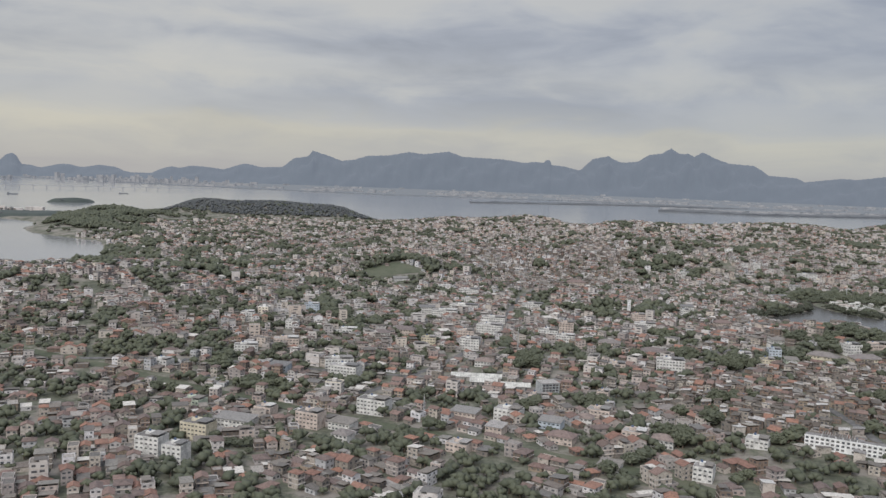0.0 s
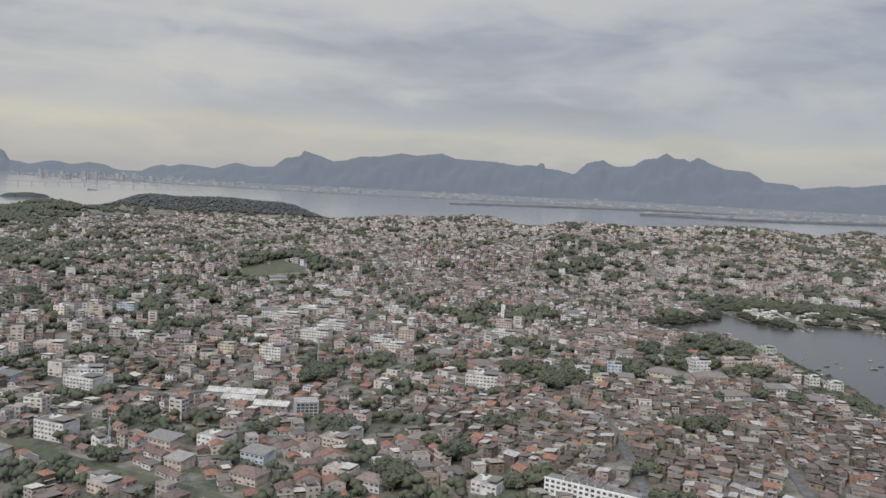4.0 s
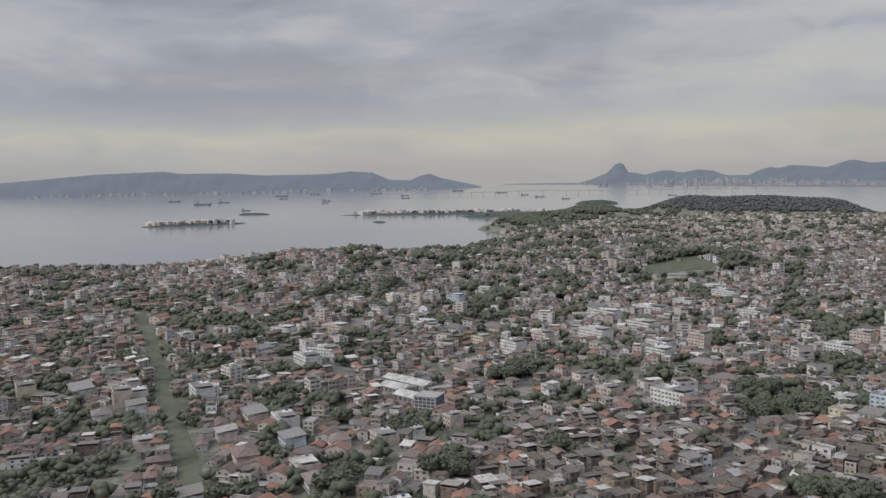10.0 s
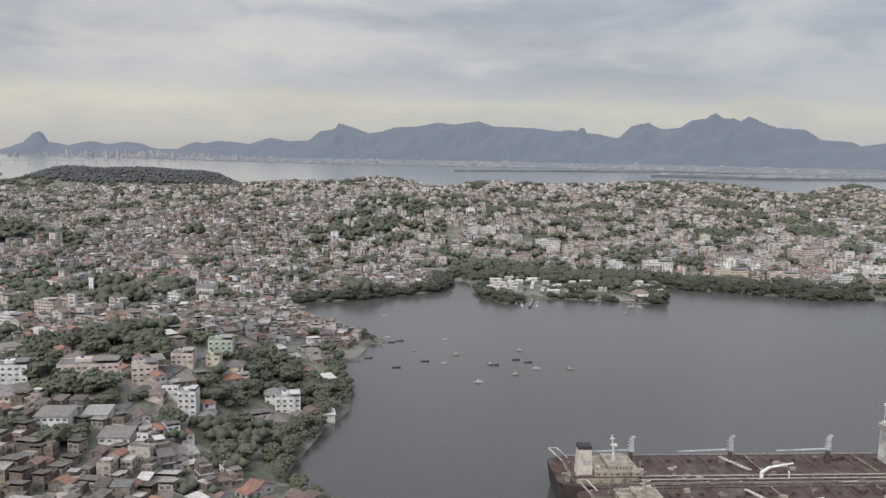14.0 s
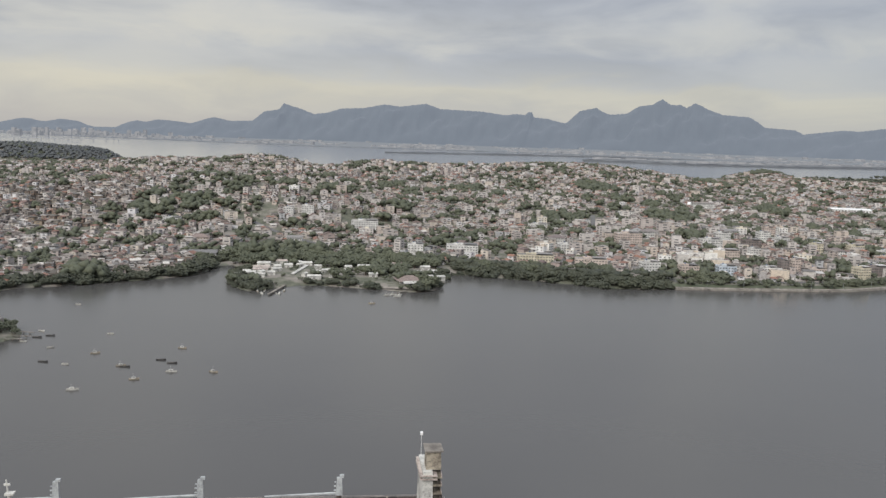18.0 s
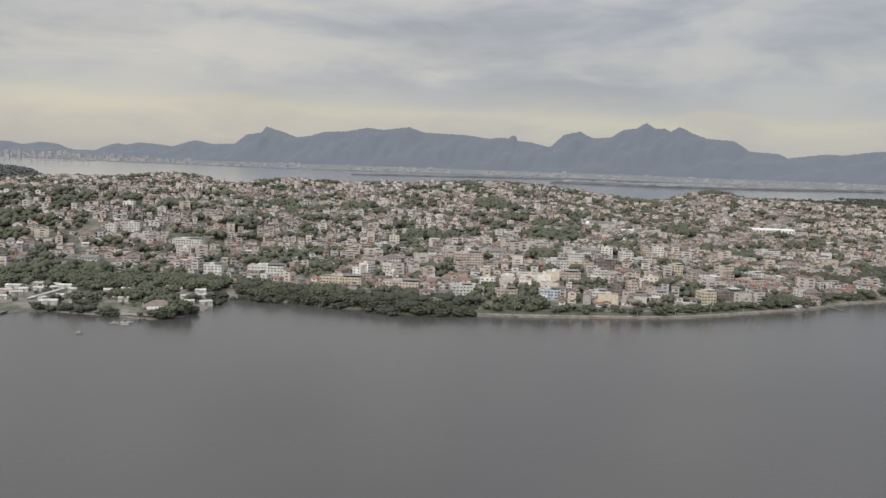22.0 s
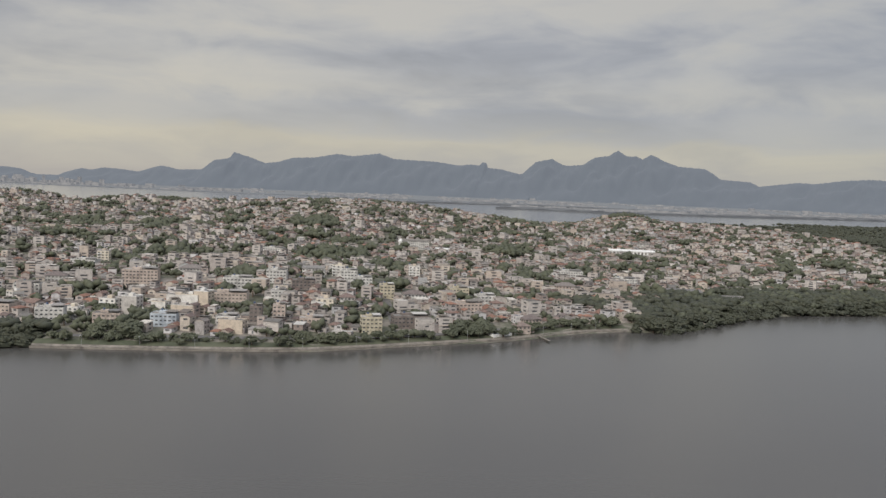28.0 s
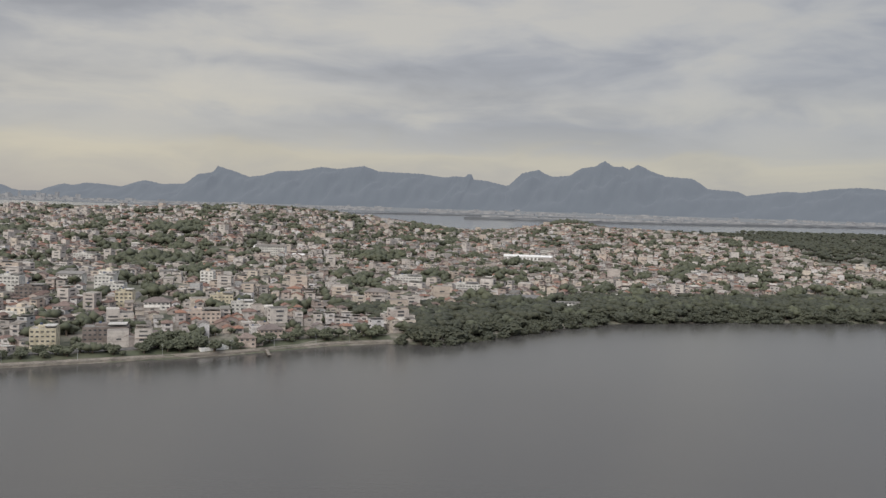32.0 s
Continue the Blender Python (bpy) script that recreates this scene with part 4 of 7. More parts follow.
W = np.where(tall, lots[:, 3] * rng.uniform(1.0, 2.0, COUNT), lots[:, 3] * np.where(rng.random(COUNT) < 0.12, rng.uniform(1.2, 1.6, COUNT), rng.uniform(0.72, 1.0, COUNT)))
D = np.where(tall, lots[:, 4] * rng.uniform(0.9, 1.2, COUNT), lots[:, 4] * rng.uniform(0.68, 1.0, COUNT))
H = storeys * H1 * rng.uniform(0.92, 1.12, COUNT)
style = np.where(tall, 0, np.where(poor, rng.choice([0, 0, 3, 3, 1], COUNT), rng.choice([0, 0, 1, 1, 2, 3, 3], COUNT)))
turn = lots[:, 2] + np.where(rng.random(COUNT) < 0.5, 0, math.pi) + rng.uniform(-0.16, 0.16, COUNT) * np.where(poor, 1.0, 0.4)
near_poor = poor & (rng.random(COUNT) < np.where((lots[:, 1] < 330) & ((lots[:, 0] > 150) | (lots[:, 1] < 250)), 0.9, np.where(lots[:, 1] < 330, 0.7, 0.4)))
colour = np.where(tall | ((rng.random(COUNT) < 0.46) & ~poor & ((lots[:, 0] > 200) | (lots[:, 1] > 520))), 2, np.where(near_poor | ((lots[:, 1] < 330) & (rng.random(COUNT) < 0.45)), 1, 0))
# the nearest are single houses, built further down
front = ((lots[:, 1] < 236) & (lots[:, 0] > 30) & (lots[:, 0] < 190) & (rng.random(COUNT) < 0.2)) | ((lots[:, 0] > 345) & (lots[:, 0] < 480) & (sd < 15))
single = np.flatnonzero(front & ~tall)
single = single[rng.permutation(len(single))[:170]]
single_tall = np.flatnonzero(tall & (lots[:, 0] > 300) & (lots[:, 0] < 500) & (sd < 75))[:14]
rest = np.ones(COUNT, bool)
rest[single] = False
rest[single_tall] = False


class Crowd:
    """Many alike pieces in one mesh, made array by array."""

    def __init__(self):
        self.v, self.f, self.k = [], [], 0

    def add(self, verts, faces, mat):
        """verts: (N, V, 3); faces: tuples of numbers into V; mat: a number or one per piece."""
        count, size = verts.shape[:2]
        base = self.k + np.arange(count)[:, None] * size
        for length in (3, 4):
            fs = [f for f in faces if len(f) == length]
            if fs:
                a = np.array(fs)
                full = (base[:, :, None] + a[None]).reshape(-1, length)
                self.f.append((full, np.repeat(np.broadcast_to(mat, (count,)), len(fs))))
        self.v.append(verts.reshape(-1, 3))
        self.k += count * size

    def mesh(self, name, mats, smooth=False):
        return mesh_from(name, np.concatenate(self.v), self.f, mats, smooth=smooth)


def cube(x0, y0, z0, x1, y1, z1):
    """Corner arrays (N, 8, 3) of upright boxes."""
    a = [np.broadcast_to(k, np.broadcast(x0, y0, z0, x1, y1, z1).shape) for k in (x0, y0, z0, x1, y1, z1)]
    return np.stack([np.stack([a[i], a[j], a[k]], -1) for k in (2, 5) for i, j in ((0, 1), (3, 1), (3, 4), (0, 4))], 1)


BOX = [(4, 5, 6, 7), (0, 1, 5, 4), (1, 2, 6, 5), (2, 3, 7, 6), (3, 0, 4, 7)]
SIDES = BOX[1:]


def placed(v, x, y, z, a):
    c, s = np.cos(a)[:, None], np.sin(a)[:, None]
    return np.stack([x[:, None] + v[..., 0] * c - v[..., 1] * s, y[:, None] + v[..., 0] * s + v[..., 1] * c, z[:, None] + v[..., 2]], -1)


def raise_houses(crowd, pick, rich):
    """Walls, roofs and windows of the picked lots."""
    for kind in range(4):
        k = pick[style[pick] == kind]
        if not len(k):
            continue
        x, y, z, a, w, d, h = lots[k, 0], lots[k, 1], lot_z[k], turn[k], W[k] / 2, D[k] / 2, H[k]
        put = lambda v: placed(v, x, y, z, a)
        wall = colour[k]
        if kind == 0:
            rim = h + 0.16
            if rich:
                v = np.concatenate([cube(-w, -d, -1.6, w, d, rim), cube(0.09 - w, 0.09 - d, h, w - 0.09, d - 0.09, rim)], 1)
                crowd.add(put(v), SIDES + [(4, 5, 13, 12), (5, 6, 14, 13), (6, 7, 15, 14), (7, 4, 12, 15), (12, 13, 9, 8), (13, 14, 10, 9), (14, 15, 11, 10), (15, 12, 8, 11)], wall)
            else:
                crowd.add(put(cube(-w, -d, -1.6, w, d, rim)), SIDES, wall)
            top = cube(-w, -d, h, w, d, h + (0.01 if rich else 0.16))[:, 4:]
            crowd.add(put(top), [(0, 1, 2, 3)], np.where(near_poor[k], 7, 4))
            # stair heads and roofed terraces
            t = (rng.random(len(k)) < 0.5) & (y < 700)
            if t.any():
                s = rng.uniform(0.25, 0.75, len(k))
                shed = cube(-w * 0.95, -d * s, h + 0.55, w * 0.5, d * 0.92, h + 0.62)[t]
                crowd.add(placed(shed, x[t], y[t], z[t], a[t]), BOX + [(3, 2, 1, 0)], np.where(near_poor[k][t], 7, 5))
                core = cube(-w * 0.9, d * 0.1, h, -w * 0.1, d * 0.88, h + 0.56)[t]
                crowd.add(placed(core, x[t], y[t], z[t], a[t]), SIDES, wall[t])
        elif kind == 1:
            up = h + 0.42 * w
            v = np.concatenate([cube(-w, -d, -1.6, w, d, h), np.stack([np.stack([0 * w, -d, up - 0.03], -1), np.stack([0 * w, d, up - 0.03], -1)], 1)], 1)
            crowd.add(put(v), SIDES + [(4, 5, 8), (6, 7, 9)], wall)
            e = 0.14
            edge = [np.stack([sx * (w + e), sy * (d + e), h - 0.42 * e + o], -1) for o in (0, 0.06) for sx in (-1, 1) for sy in (-1, 1)]
            ridge = [np.stack([0 * w, sy * (d + e), up + o], -1) for o in (0, 0.06) for sy in (-1, 1)]
            v = np.stack(edge + ridge, 1)
            crowd.add(put(v), [(4, 10, 11, 5), (10, 6, 7, 11), (0, 4, 5, 1), (2, 3, 7, 6), (0, 8, 10, 4), (8, 2, 6, 10), (1, 5, 11, 9), (9, 11, 7, 3)], 3)
        elif kind == 2:
            crowd.add(put(cube(-w, -d, -1.6, w, d, h)), SIDES, wall)
            e = 0.18
            up = h + 0.45 * np.minimum(w, d)
            ring = cube(-w - e, -d - e, h - 0.05, w + e, d + e, h + 0.02)
            long = np.maximum(d - w, 0.15)
            ridge = np.stack([np.stack([0 * w, -long, up], -1), np.stack([0 * w, long, up], -1)], 1)
            crowd.add(put(np.concatenate([ring, ridge], 1)), SIDES + [(4, 5, 8), (5, 6, 9, 8), (6, 7, 9), (7, 4, 8, 9)], 3)
        else:
            crowd.add(put(cube(-w, -d, -1.6, w, d, h)), SIDES, wall)
            v = cube(-w - 0.12, -d - 0.15, h + 0.02, w + 0.12, d + 0.15, h + 0.10)
            v[:, [2, 3, 6, 7], 2] += 0.32
            crowd.add(put(v), BOX, np.where(near_poor[k], 7, 5))
        # floor slabs standing proud of the walls
        for level in range(1, 4):
            m = (storeys[k] > level) & (y < 760) & (rng.random(len(k)) < 0.7)
            if m.any():
                z0 = level * h[m] / storeys[k][m]
                out_ = rng.uniform(0.06, 0.24, int(m.sum()))
                v = cube(-w[m] - 0.05, -d[m] - out_, z0 - 0.05, w[m] + 0.05, d[m] + 0.05, z0 + 0.06)
                crowd.add(placed(v, x[m], y[m], z[m], a[m]), BOX + [(3, 2, 1, 0)], np.where(near_poor[k][m], 1, 2))
        # windows and doors
        for side in range(4):
            facing = a + (0, math.pi / 2, math.pi, -math.pi / 2)[side]
            sees = np.sin(facing - math.pi / 2) < 0.45
            half, depth = (w, d) if side % 2 == 0 else (d, w)
            for level in range(6):
                for at in ((-0.5, 0.42) if rich else (0.05,)):
                    m = sees & (storeys[k] > level) & (rng.random(len(k)) < np.where(y > 860, 0.08, np.where(y > 640, 0.5, 0.86)))
                    if not m.any():
                        continue
                    q = int(m.sum())
                    wide = rng.uniform(0.20, 0.31, q) * np.where(storeys[k][m] > 3, 1.7, 1.0) * (1.0 if rich else 1.9)
                    c0 = at * half[m] + rng.uniform(-0.1, 0.1, q)
                    z0 = level * h[m] / storeys[k][m] + rng.uniform(0.28, 0.38, q)
                    z1 = z0 + rng.uniform(0.32, 0.48, q)
                    y0 = -depth[m] - 0.025
                    v = np.stack([np.stack([c0 - wide, y0, z0], -1), np.stack([c0 + wide, y0, z0], -1), np.stack([c0 + wide, y0, z1], -1), np.stack([c0 - wide, y0, z1], -1)], 1)
                    crowd.add(placed(v, x[m], y[m], z[m], facing[m]), [(0, 1, 2, 3)], 6)


TOWN = [wall_mat, favela_mat, pale_mat, tile_mat, slab_mat, sheet_mat, glass_mat, poor_roof_mat]
BANDS = [("hillside_settlement", "dense stack of bare-block hillside houses with flat roofs", (140, 330), (-500, 1000)), ("town_houses", "closely packed low houses, clay and concrete roofs", (330, 520), (-500, 285)),
         ("waterfront_houses", "pale houses and flats near the promenade", (330, 640), (285, 1000)), ("ridge_houses", "pale houses rising over the ridge", (520, 720), (-500, 285)), ("upland_houses", "distant pale houses with clay roofs", (640, 860), (285, 1000)), ("upland_houses", "distant pale houses with clay roofs", (720, 860), (-500, 285)), ("skyline_houses", "far houses along the skyline", (860, 1240), (-500, 1000))]
for name, label, (y0, y1), (x0, x1) in BANDS:
    pick = np.flatnonzero(rest & (lots[:, 1] >= y0) & (lots[:, 1] < y1) & (lots[:, 0] >= x0) & (lots[:, 0] < x1))
    if len(pick):
        crowd = Crowd()
        raise_houses(crowd, pick, y1 < 400)
        tagged(new(name, crowd.mesh(name, TOWN)), label, "houses", kind="stuff")


# ---- roads ----
def strip(line, wide, lift, mat, name, label, category):
    pts = []
    for (ax, ay), (bx, by) in zip(line, line[1:]):
        m = max(2, int(math.hypot(bx - ax, by - ay) / 4))
        pts += [(ax + (bx - ax) * i / m, ay + (by - ay) * i / m) for i in range(m)]
    pts.append(line[-1])
    p = np.array(pts, float)
    for _ in range(3):
        p[1:-1] = (p[:-2] + 2 * p[1:-1] + p[2:]) / 4
    d = np.gradient(p, axis=0)
    d /= np.linalg.norm(d, axis=1)[:, None]
    side = np.stack([-d[:, 1], d[:, 0]], 1) * wide / 2
    cols = [p + side * s for s in (-1, -0.5, 0, 0.5, 1)]
    v = np.stack([np.concatenate([c, ground_height(c[:, 0], c[:, 1])[:, None] + lift], 1) for c in cols], 1)
    return tagged(new(name, mesh_from(name, v, [(grid_faces(5, len(p)), 0)], [mat], smooth=True)), label, category, kind="structure")


for line in ROADS[1:]:
    strip(line, 2.2, 0.12, asphalt_mat, "road", "grey asphalt street between the houses", "road")
strip(ROADS[0], 4.4, 0.12, grass_mat, "verge", "long mown green strip between rows of houses", "grass")


# ---- trees ----
def ico_lump(rnd, radius, squash, jag):
    bm = bmesh.new()
    bmesh.ops.create_icosphere(bm, subdivisions=1, radius=1.0)
    v = np.array([p.co[:] for p in bm.verts])
    f = np.array([[q.index for q in t.verts] for t in bm.faces])
    bm.free()
    v *= (1 + rnd.uniform(-jag, jag, len(v)))[:, None] * radius
    v[:, 2] *= squash
    return v, f


OCTA = np.array([(1, 0, 0), (0, 1, 0), (-1, 0, 0), (0, -1, 0), (0, 0, 1), (0, 0, -1)], float)
OCTA_FACES = np.array([(0, 1, 4), (1, 2, 4), (2, 3, 4), (3, 0, 4), (1, 0, 5), (2, 1, 5), (3, 2, 5), (0, 3, 5)])


def tuft(rnd, small, large):
    """A rough leaf clump of eight faces, turned at random."""
    q = Euler((rnd.uniform(-0.6, 0.6), rnd.uniform(-0.6, 0.6), rnd.uniform(0, 6.28))).to_matrix()
    return OCTA * rnd.uniform(small, large, (6, 1)) @ np.array(q).T


def crown_shape(seed, lumps):
    """A crown of leaf clumps of all sizes round a full core."""
    rnd = np.random.default_rng(seed)
    v, f = ico_lump(rnd, 0.72, 0.8, 0.22)
    vs, fs, k = [v + (0, 0, 0.1)], [f], len(v)
    for i in range(lumps):
        a, el, r = i * 2.4 + rnd.uniform(-0.4, 0.4), math.asin(rnd.uniform(-0.3, 1.0)), rnd.uniform(0.62, 0.86)
        vs.append(tuft(rnd, 0.10, 0.34) + (r * math.cos(a) * math.cos(el), r * math.sin(a) * math.cos(el), 0.1 + 0.8 * r * math.sin(el)))
        fs.append(OCTA_FACES + k)
        k += 6
    return np.concatenate(vs), np.concatenate(fs)


def low_crown(seed, lumps):
    """Crown for woods: a full, uneven dome beset with small rough clumps, or clumps alone where few."""
    rnd = np.random.default_rng(seed)
    vs, fs, k = [], [], 0
    if lumps > 9:
        v, f = ico_lump(rnd, 0.82, 0.70, 0.2)
        v[:, 2] = np.maximum(v[:, 2], -0.35)
        vs.append(v), fs.append(f)
        k = len(v)
    for i in range(lumps):
        if lumps > 9:
            a, el = i * 2.4 + rnd.uniform(-0.4, 0.4), math.asin(rnd.uniform(-0.05, 1.0))
            v = tuft(rnd, 0.12, 0.36) + (0.8 * math.cos(a) * math.cos(el), 0.8 * math.sin(a) * math.cos(el), 0.60 * math.sin(el))
        else:
            a, r = i * 2.4 + rnd.uniform(-0.5, 0.5), 0.78 * math.sqrt((i + 0.3) / lumps)
            v = tuft(rnd, 0.46, 0.92) * (1, 1, 0.85) + (r * math.cos(a), r * math.sin(a), 0.5 * (1 - r * r) * rnd.uniform(0.4, 1.0) + rnd.uniform(-0.2, 0.1))
        vs.append(v), fs.append(OCTA_FACES + k)
        k += 6
    return np.concatenate(vs), np.concatenate(fs)


def plant(name, label, x, y, size, mat, lumps=13, seed=1, tall=0.9, z=None):
    """A wood: many crowns on stems in one mesh."""
    rnd = np.random.default_rng(seed)
    crowd = Crowd()
    z = ground_height(x, y) if z is None else z
    kinds = rnd.integers(0, 5, len(x))
    for kind in range(5):
        k = kinds == kind
        if not k.any():
            continue
        v, f = low_crown(seed * 10 + kind, lumps)
        s = size[k]
        body = v[None] * np.stack([s, s, s * tall], -1)[:, None, :] + np.array([0, 0, 1])[None, None] * (s * 0.7)[:, None, None]
        crowd.add(placed(body, x[k], y[k], z[k], rnd.uniform(0, 6.28, k.sum())), [tuple(t) for t in f], 0)
        stem = cube(-s * 0.07, -s * 0.07, -0.3 + 0 * s, s * 0.07, s * 0.07, s * 0.6)
        crowd.add(placed(stem, x[k], y[k], z[k], 0 * s), SIDES, 1)
    return tagged(new(name, crowd.mesh(name, [mat, bark_mat], lumps < 10)), label, "trees", kind="stuff")


def scatter(circles, step):
    out_x, out_y = [], []
    for cx, cy, r in circles:
        m = max(4, int(3.14 * r * r / (step * step)))
        a, q = rng.uniform(0, 6.28, m), r * np.sqrt(rng.uniform(0, 1, m))
        out_x.append(cx + q * np.cos(a)), out_y.append(cy + q * np.sin(a))
    return np.concatenate(out_x), np.concatenate(out_y)


tx, ty = scatter(WOODS + WOODS_FAR, 2.3)
ok = (shore_distance(tx, ty) > 0.8) & ~in_any(tx, ty, CLEAR)
by_bay = (tx > 190) & (tx < 520) & (ty < 0.25 * tx + 440)
near_wood, bay_wood, far_wood = ok & (ty < 370) & (rng.random(len(tx)) < np.where(tx > 120, 0.62, 0.85)), ok & (ty >= 370) & by_bay, ok & (ty >= 370) & ~by_bay
plant("wooded_patch_trees", "dark green rounded trees in wooded patches", tx[near_wood], ty[near_wood], 0.8 + 1.8 * rng.random(near_wood.sum()) ** 1.7, leaf_mat, 22, 3)
plant("distant_wood_trees", "dark green trees in wooded patches further off", tx[far_wood], ty[far_wood], 1.1 + 2.2 * rng.random(far_wood.sum()) ** 1.6, leaf_mat, 4, 13)
plant("bay_wood_trees", "dark green trees in clumps behind the bay shore", tx[bay_wood], ty[bay_wood], 0.9 + 1.7 * rng.random(bay_wood.sum()) ** 1.6, leaf_mat, 24, 23)
g = gaps[rng.random(len(gaps)) < np.where(gaps[:, 1] < 330, 0.75, np.where(gaps[:, 1] < 520, 0.55, 0.4))]
plant("garden_trees", "dark green garden and street trees among houses", g[:, 0] + rng.uniform(-1, 1, len(g)), g[:, 1] + rng.uniform(-1, 1, len(g)), rng.uniform(1.0, 2.2, len(g)) * np.where(g[:, 1] < 520, 1.0, 1.25), leaf_mat, 4, 4)
street = lots[rng.random(COUNT) < np.where(poor, 0.07, np.where(lots[:, 0] > 285, 0.30, np.where(lots[:, 1] < 480, 0.28, np.where(lots[:, 1] < 800, 0.28, 0.18))))]
plant("street_trees", "small street trees between the roofs", street[:, 0] + street[:, 3] * 0.55, street[:, 1] - street[:, 4] * 0.5, (0.6 + 1.4 * rng.random(len(street)) ** 1.4) * np.where(street[:, 1] < 480, 1.0, 1.2), leaf_mat, 3, 5)


hedge = np.concatenate([np.linspace(a, b, 9)[:-1] for a, b in zip(np.array(ROADS[0][:-1], float), np.array(ROADS[0][1:], float))]) + (-1.6, -3.3)
hedge = hedge[rng.random(len(hedge)) < 0.6] + rng.uniform(-0.5, 0.5, (1, 2))
plant("strip_trees", "trees in a loose row along the green strip", hedge[:, 0], hedge[:, 1], rng.uniform(0.8, 1.5, len(hedge)), leaf_mat, 12, 17)


def shore_band(points, inner, step, jitter, start=0.5):
    p = np.array(points, float)
    o = []
    for a, b in zip(p, p[1:]):
        m = max(1, int(np.linalg.norm(b - a) / step))
        e = (b - a) / np.linalg.norm(b - a)
        for i in range(m):
            base = a + (b - a) * (i + 0.5) / m
            for row in range(int(inner / step)):
                o.append(base + np.array([-e[1], e[0]]) * ((row + 0.4) * step + start) + rng.uniform(-jitter, jitter, 2))
    return np.array(o)


mang = np.concatenate([shore_band([(154, 415), (159, 422), (169, 426), (183, 438), (194, 448), (200, 458), (200, 468), (197, 480), (202, 483)], 7, 1.8, 1.0), shore_band([(280, 475), (287, 474), (308, 469), (333, 459), (354, 462)], 13, 1.8, 1.3, -0.6), shore_band([(496, 519.5), (504, 518)], 22, 2.0, 1.5, -0.9), shore_band([(504, 518), (531, 546), (553, 566), (592, 578), (643, 587), (750, 600), (900, 640)], 42, 2.2, 1.6, -1.2), shore_band([(208, 466), (211, 446), (216, 435), (223, 430), (229, 434)], 5.6, 1.7, 0.6), shore_band([(273, 438), (279, 449), (279, 452)], 6, 1.7, 0.6), shore_band([(280, 464), (280, 474)], 5, 1.8, 0.6), shore_band([(236, 444), (252, 442.5), (260, 440)], 2.0, 2.0, 0.5)])
ok = shore_distance(mang[:, 0], mang[:, 1]) > np.where(mang[:, 0] > 470, -1.4, -0.8)
mang = mang[ok]
front_row = shore_distance(mang[:, 0], mang[:, 1]) < 7
plant("mangrove_belt", "dense dark mangrove belt along the water's edge", mang[front_row, 0], mang[front_row, 1], (1.2 + 1.7 * rng.random(front_row.sum()) ** 1.4) * np.where((mang[front_row, 0] > 204) & (mang[front_row, 0] < 282), 0.72, 1.0), mangrove_mat, 22, 6, 0.8, ground_height(mang[front_row, 0], mang[front_row, 1]) - 0.75)
plant("mangrove_wood", "dense mangrove wood behind the water's edge", mang[~front_row, 0], mang[~front_row, 1], 1.3 + 1.7 * rng.random((~front_row).sum()) ** 1.3, mangrove_mat, 6, 16, 0.62, ground_height(mang[~front_row, 0], mang[~front_row, 1]) - 0.3)
shore_trees = np.concatenate([shore_band([(190, 268), (189, 281), (192, 299), (191, 320), (186, 331), (184, 341)], 5, 2.0, 0.8), shore_band([(188, 366), (184, 374)], 6, 1.8, 0.8), shore_band([(205, 256), (190, 268)], 5, 2.3, 0.9)])
shore_trees = shore_trees[rng.random(len(shore_trees)) < 0.5]
plant("shore_trees", "leafy trees along the steep bay shore", shore_trees[:, 0], shore_trees[:, 1], rng.uniform(0.8, 2.0, len(shore_trees)), leaf_mat, 34, 7)
prom = shore_band([(356, 463), (384, 466), (412, 471), (440, 486), (459, 496), (478, 512), (494, 519.5)], 6, 2.2, 1.0)
prom = prom[(shore_distance(prom[:, 0], prom[:, 1]) > 1.9) & (rng.random(len(prom)) < 0.85)]
plant("promenade_trees", "trees lining the waterfront promenade", prom[:, 0], prom[:, 1], 0.75 + 1.2 * rng.random(len(prom)) ** 1.3, leaf_mat, 26, 8)
hx, hy = rng.uniform(-400, -60, 7000), rng.uniform(1060, 1225, 7000)
ok = (shore_distance(hx, hy) > 4) & ((hx + 225) ** 2 / 150 ** 2 + (hy - 1145) ** 2 / 78 ** 2 < 1)
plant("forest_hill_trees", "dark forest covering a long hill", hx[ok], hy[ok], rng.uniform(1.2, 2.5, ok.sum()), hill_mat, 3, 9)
ax, ay = rng.uniform(720, 1200, 5000), rng.uniform(660, 1560, 5000)
ok = (shore_distance(ax, ay) > 3) & (ax > 733 + 8 * np.sin(ay * 0.05)) & ((ay > 745) | (ax > 800)) & ((ay < 1430) | (ax > 900))
plant("airfield_forest", "dark wood at the airfield's edge", ax[ok], ay[ok], rng.uniform(2.2, 3.8, ok.sum()), mangrove_mat, 3, 10, 0.7)

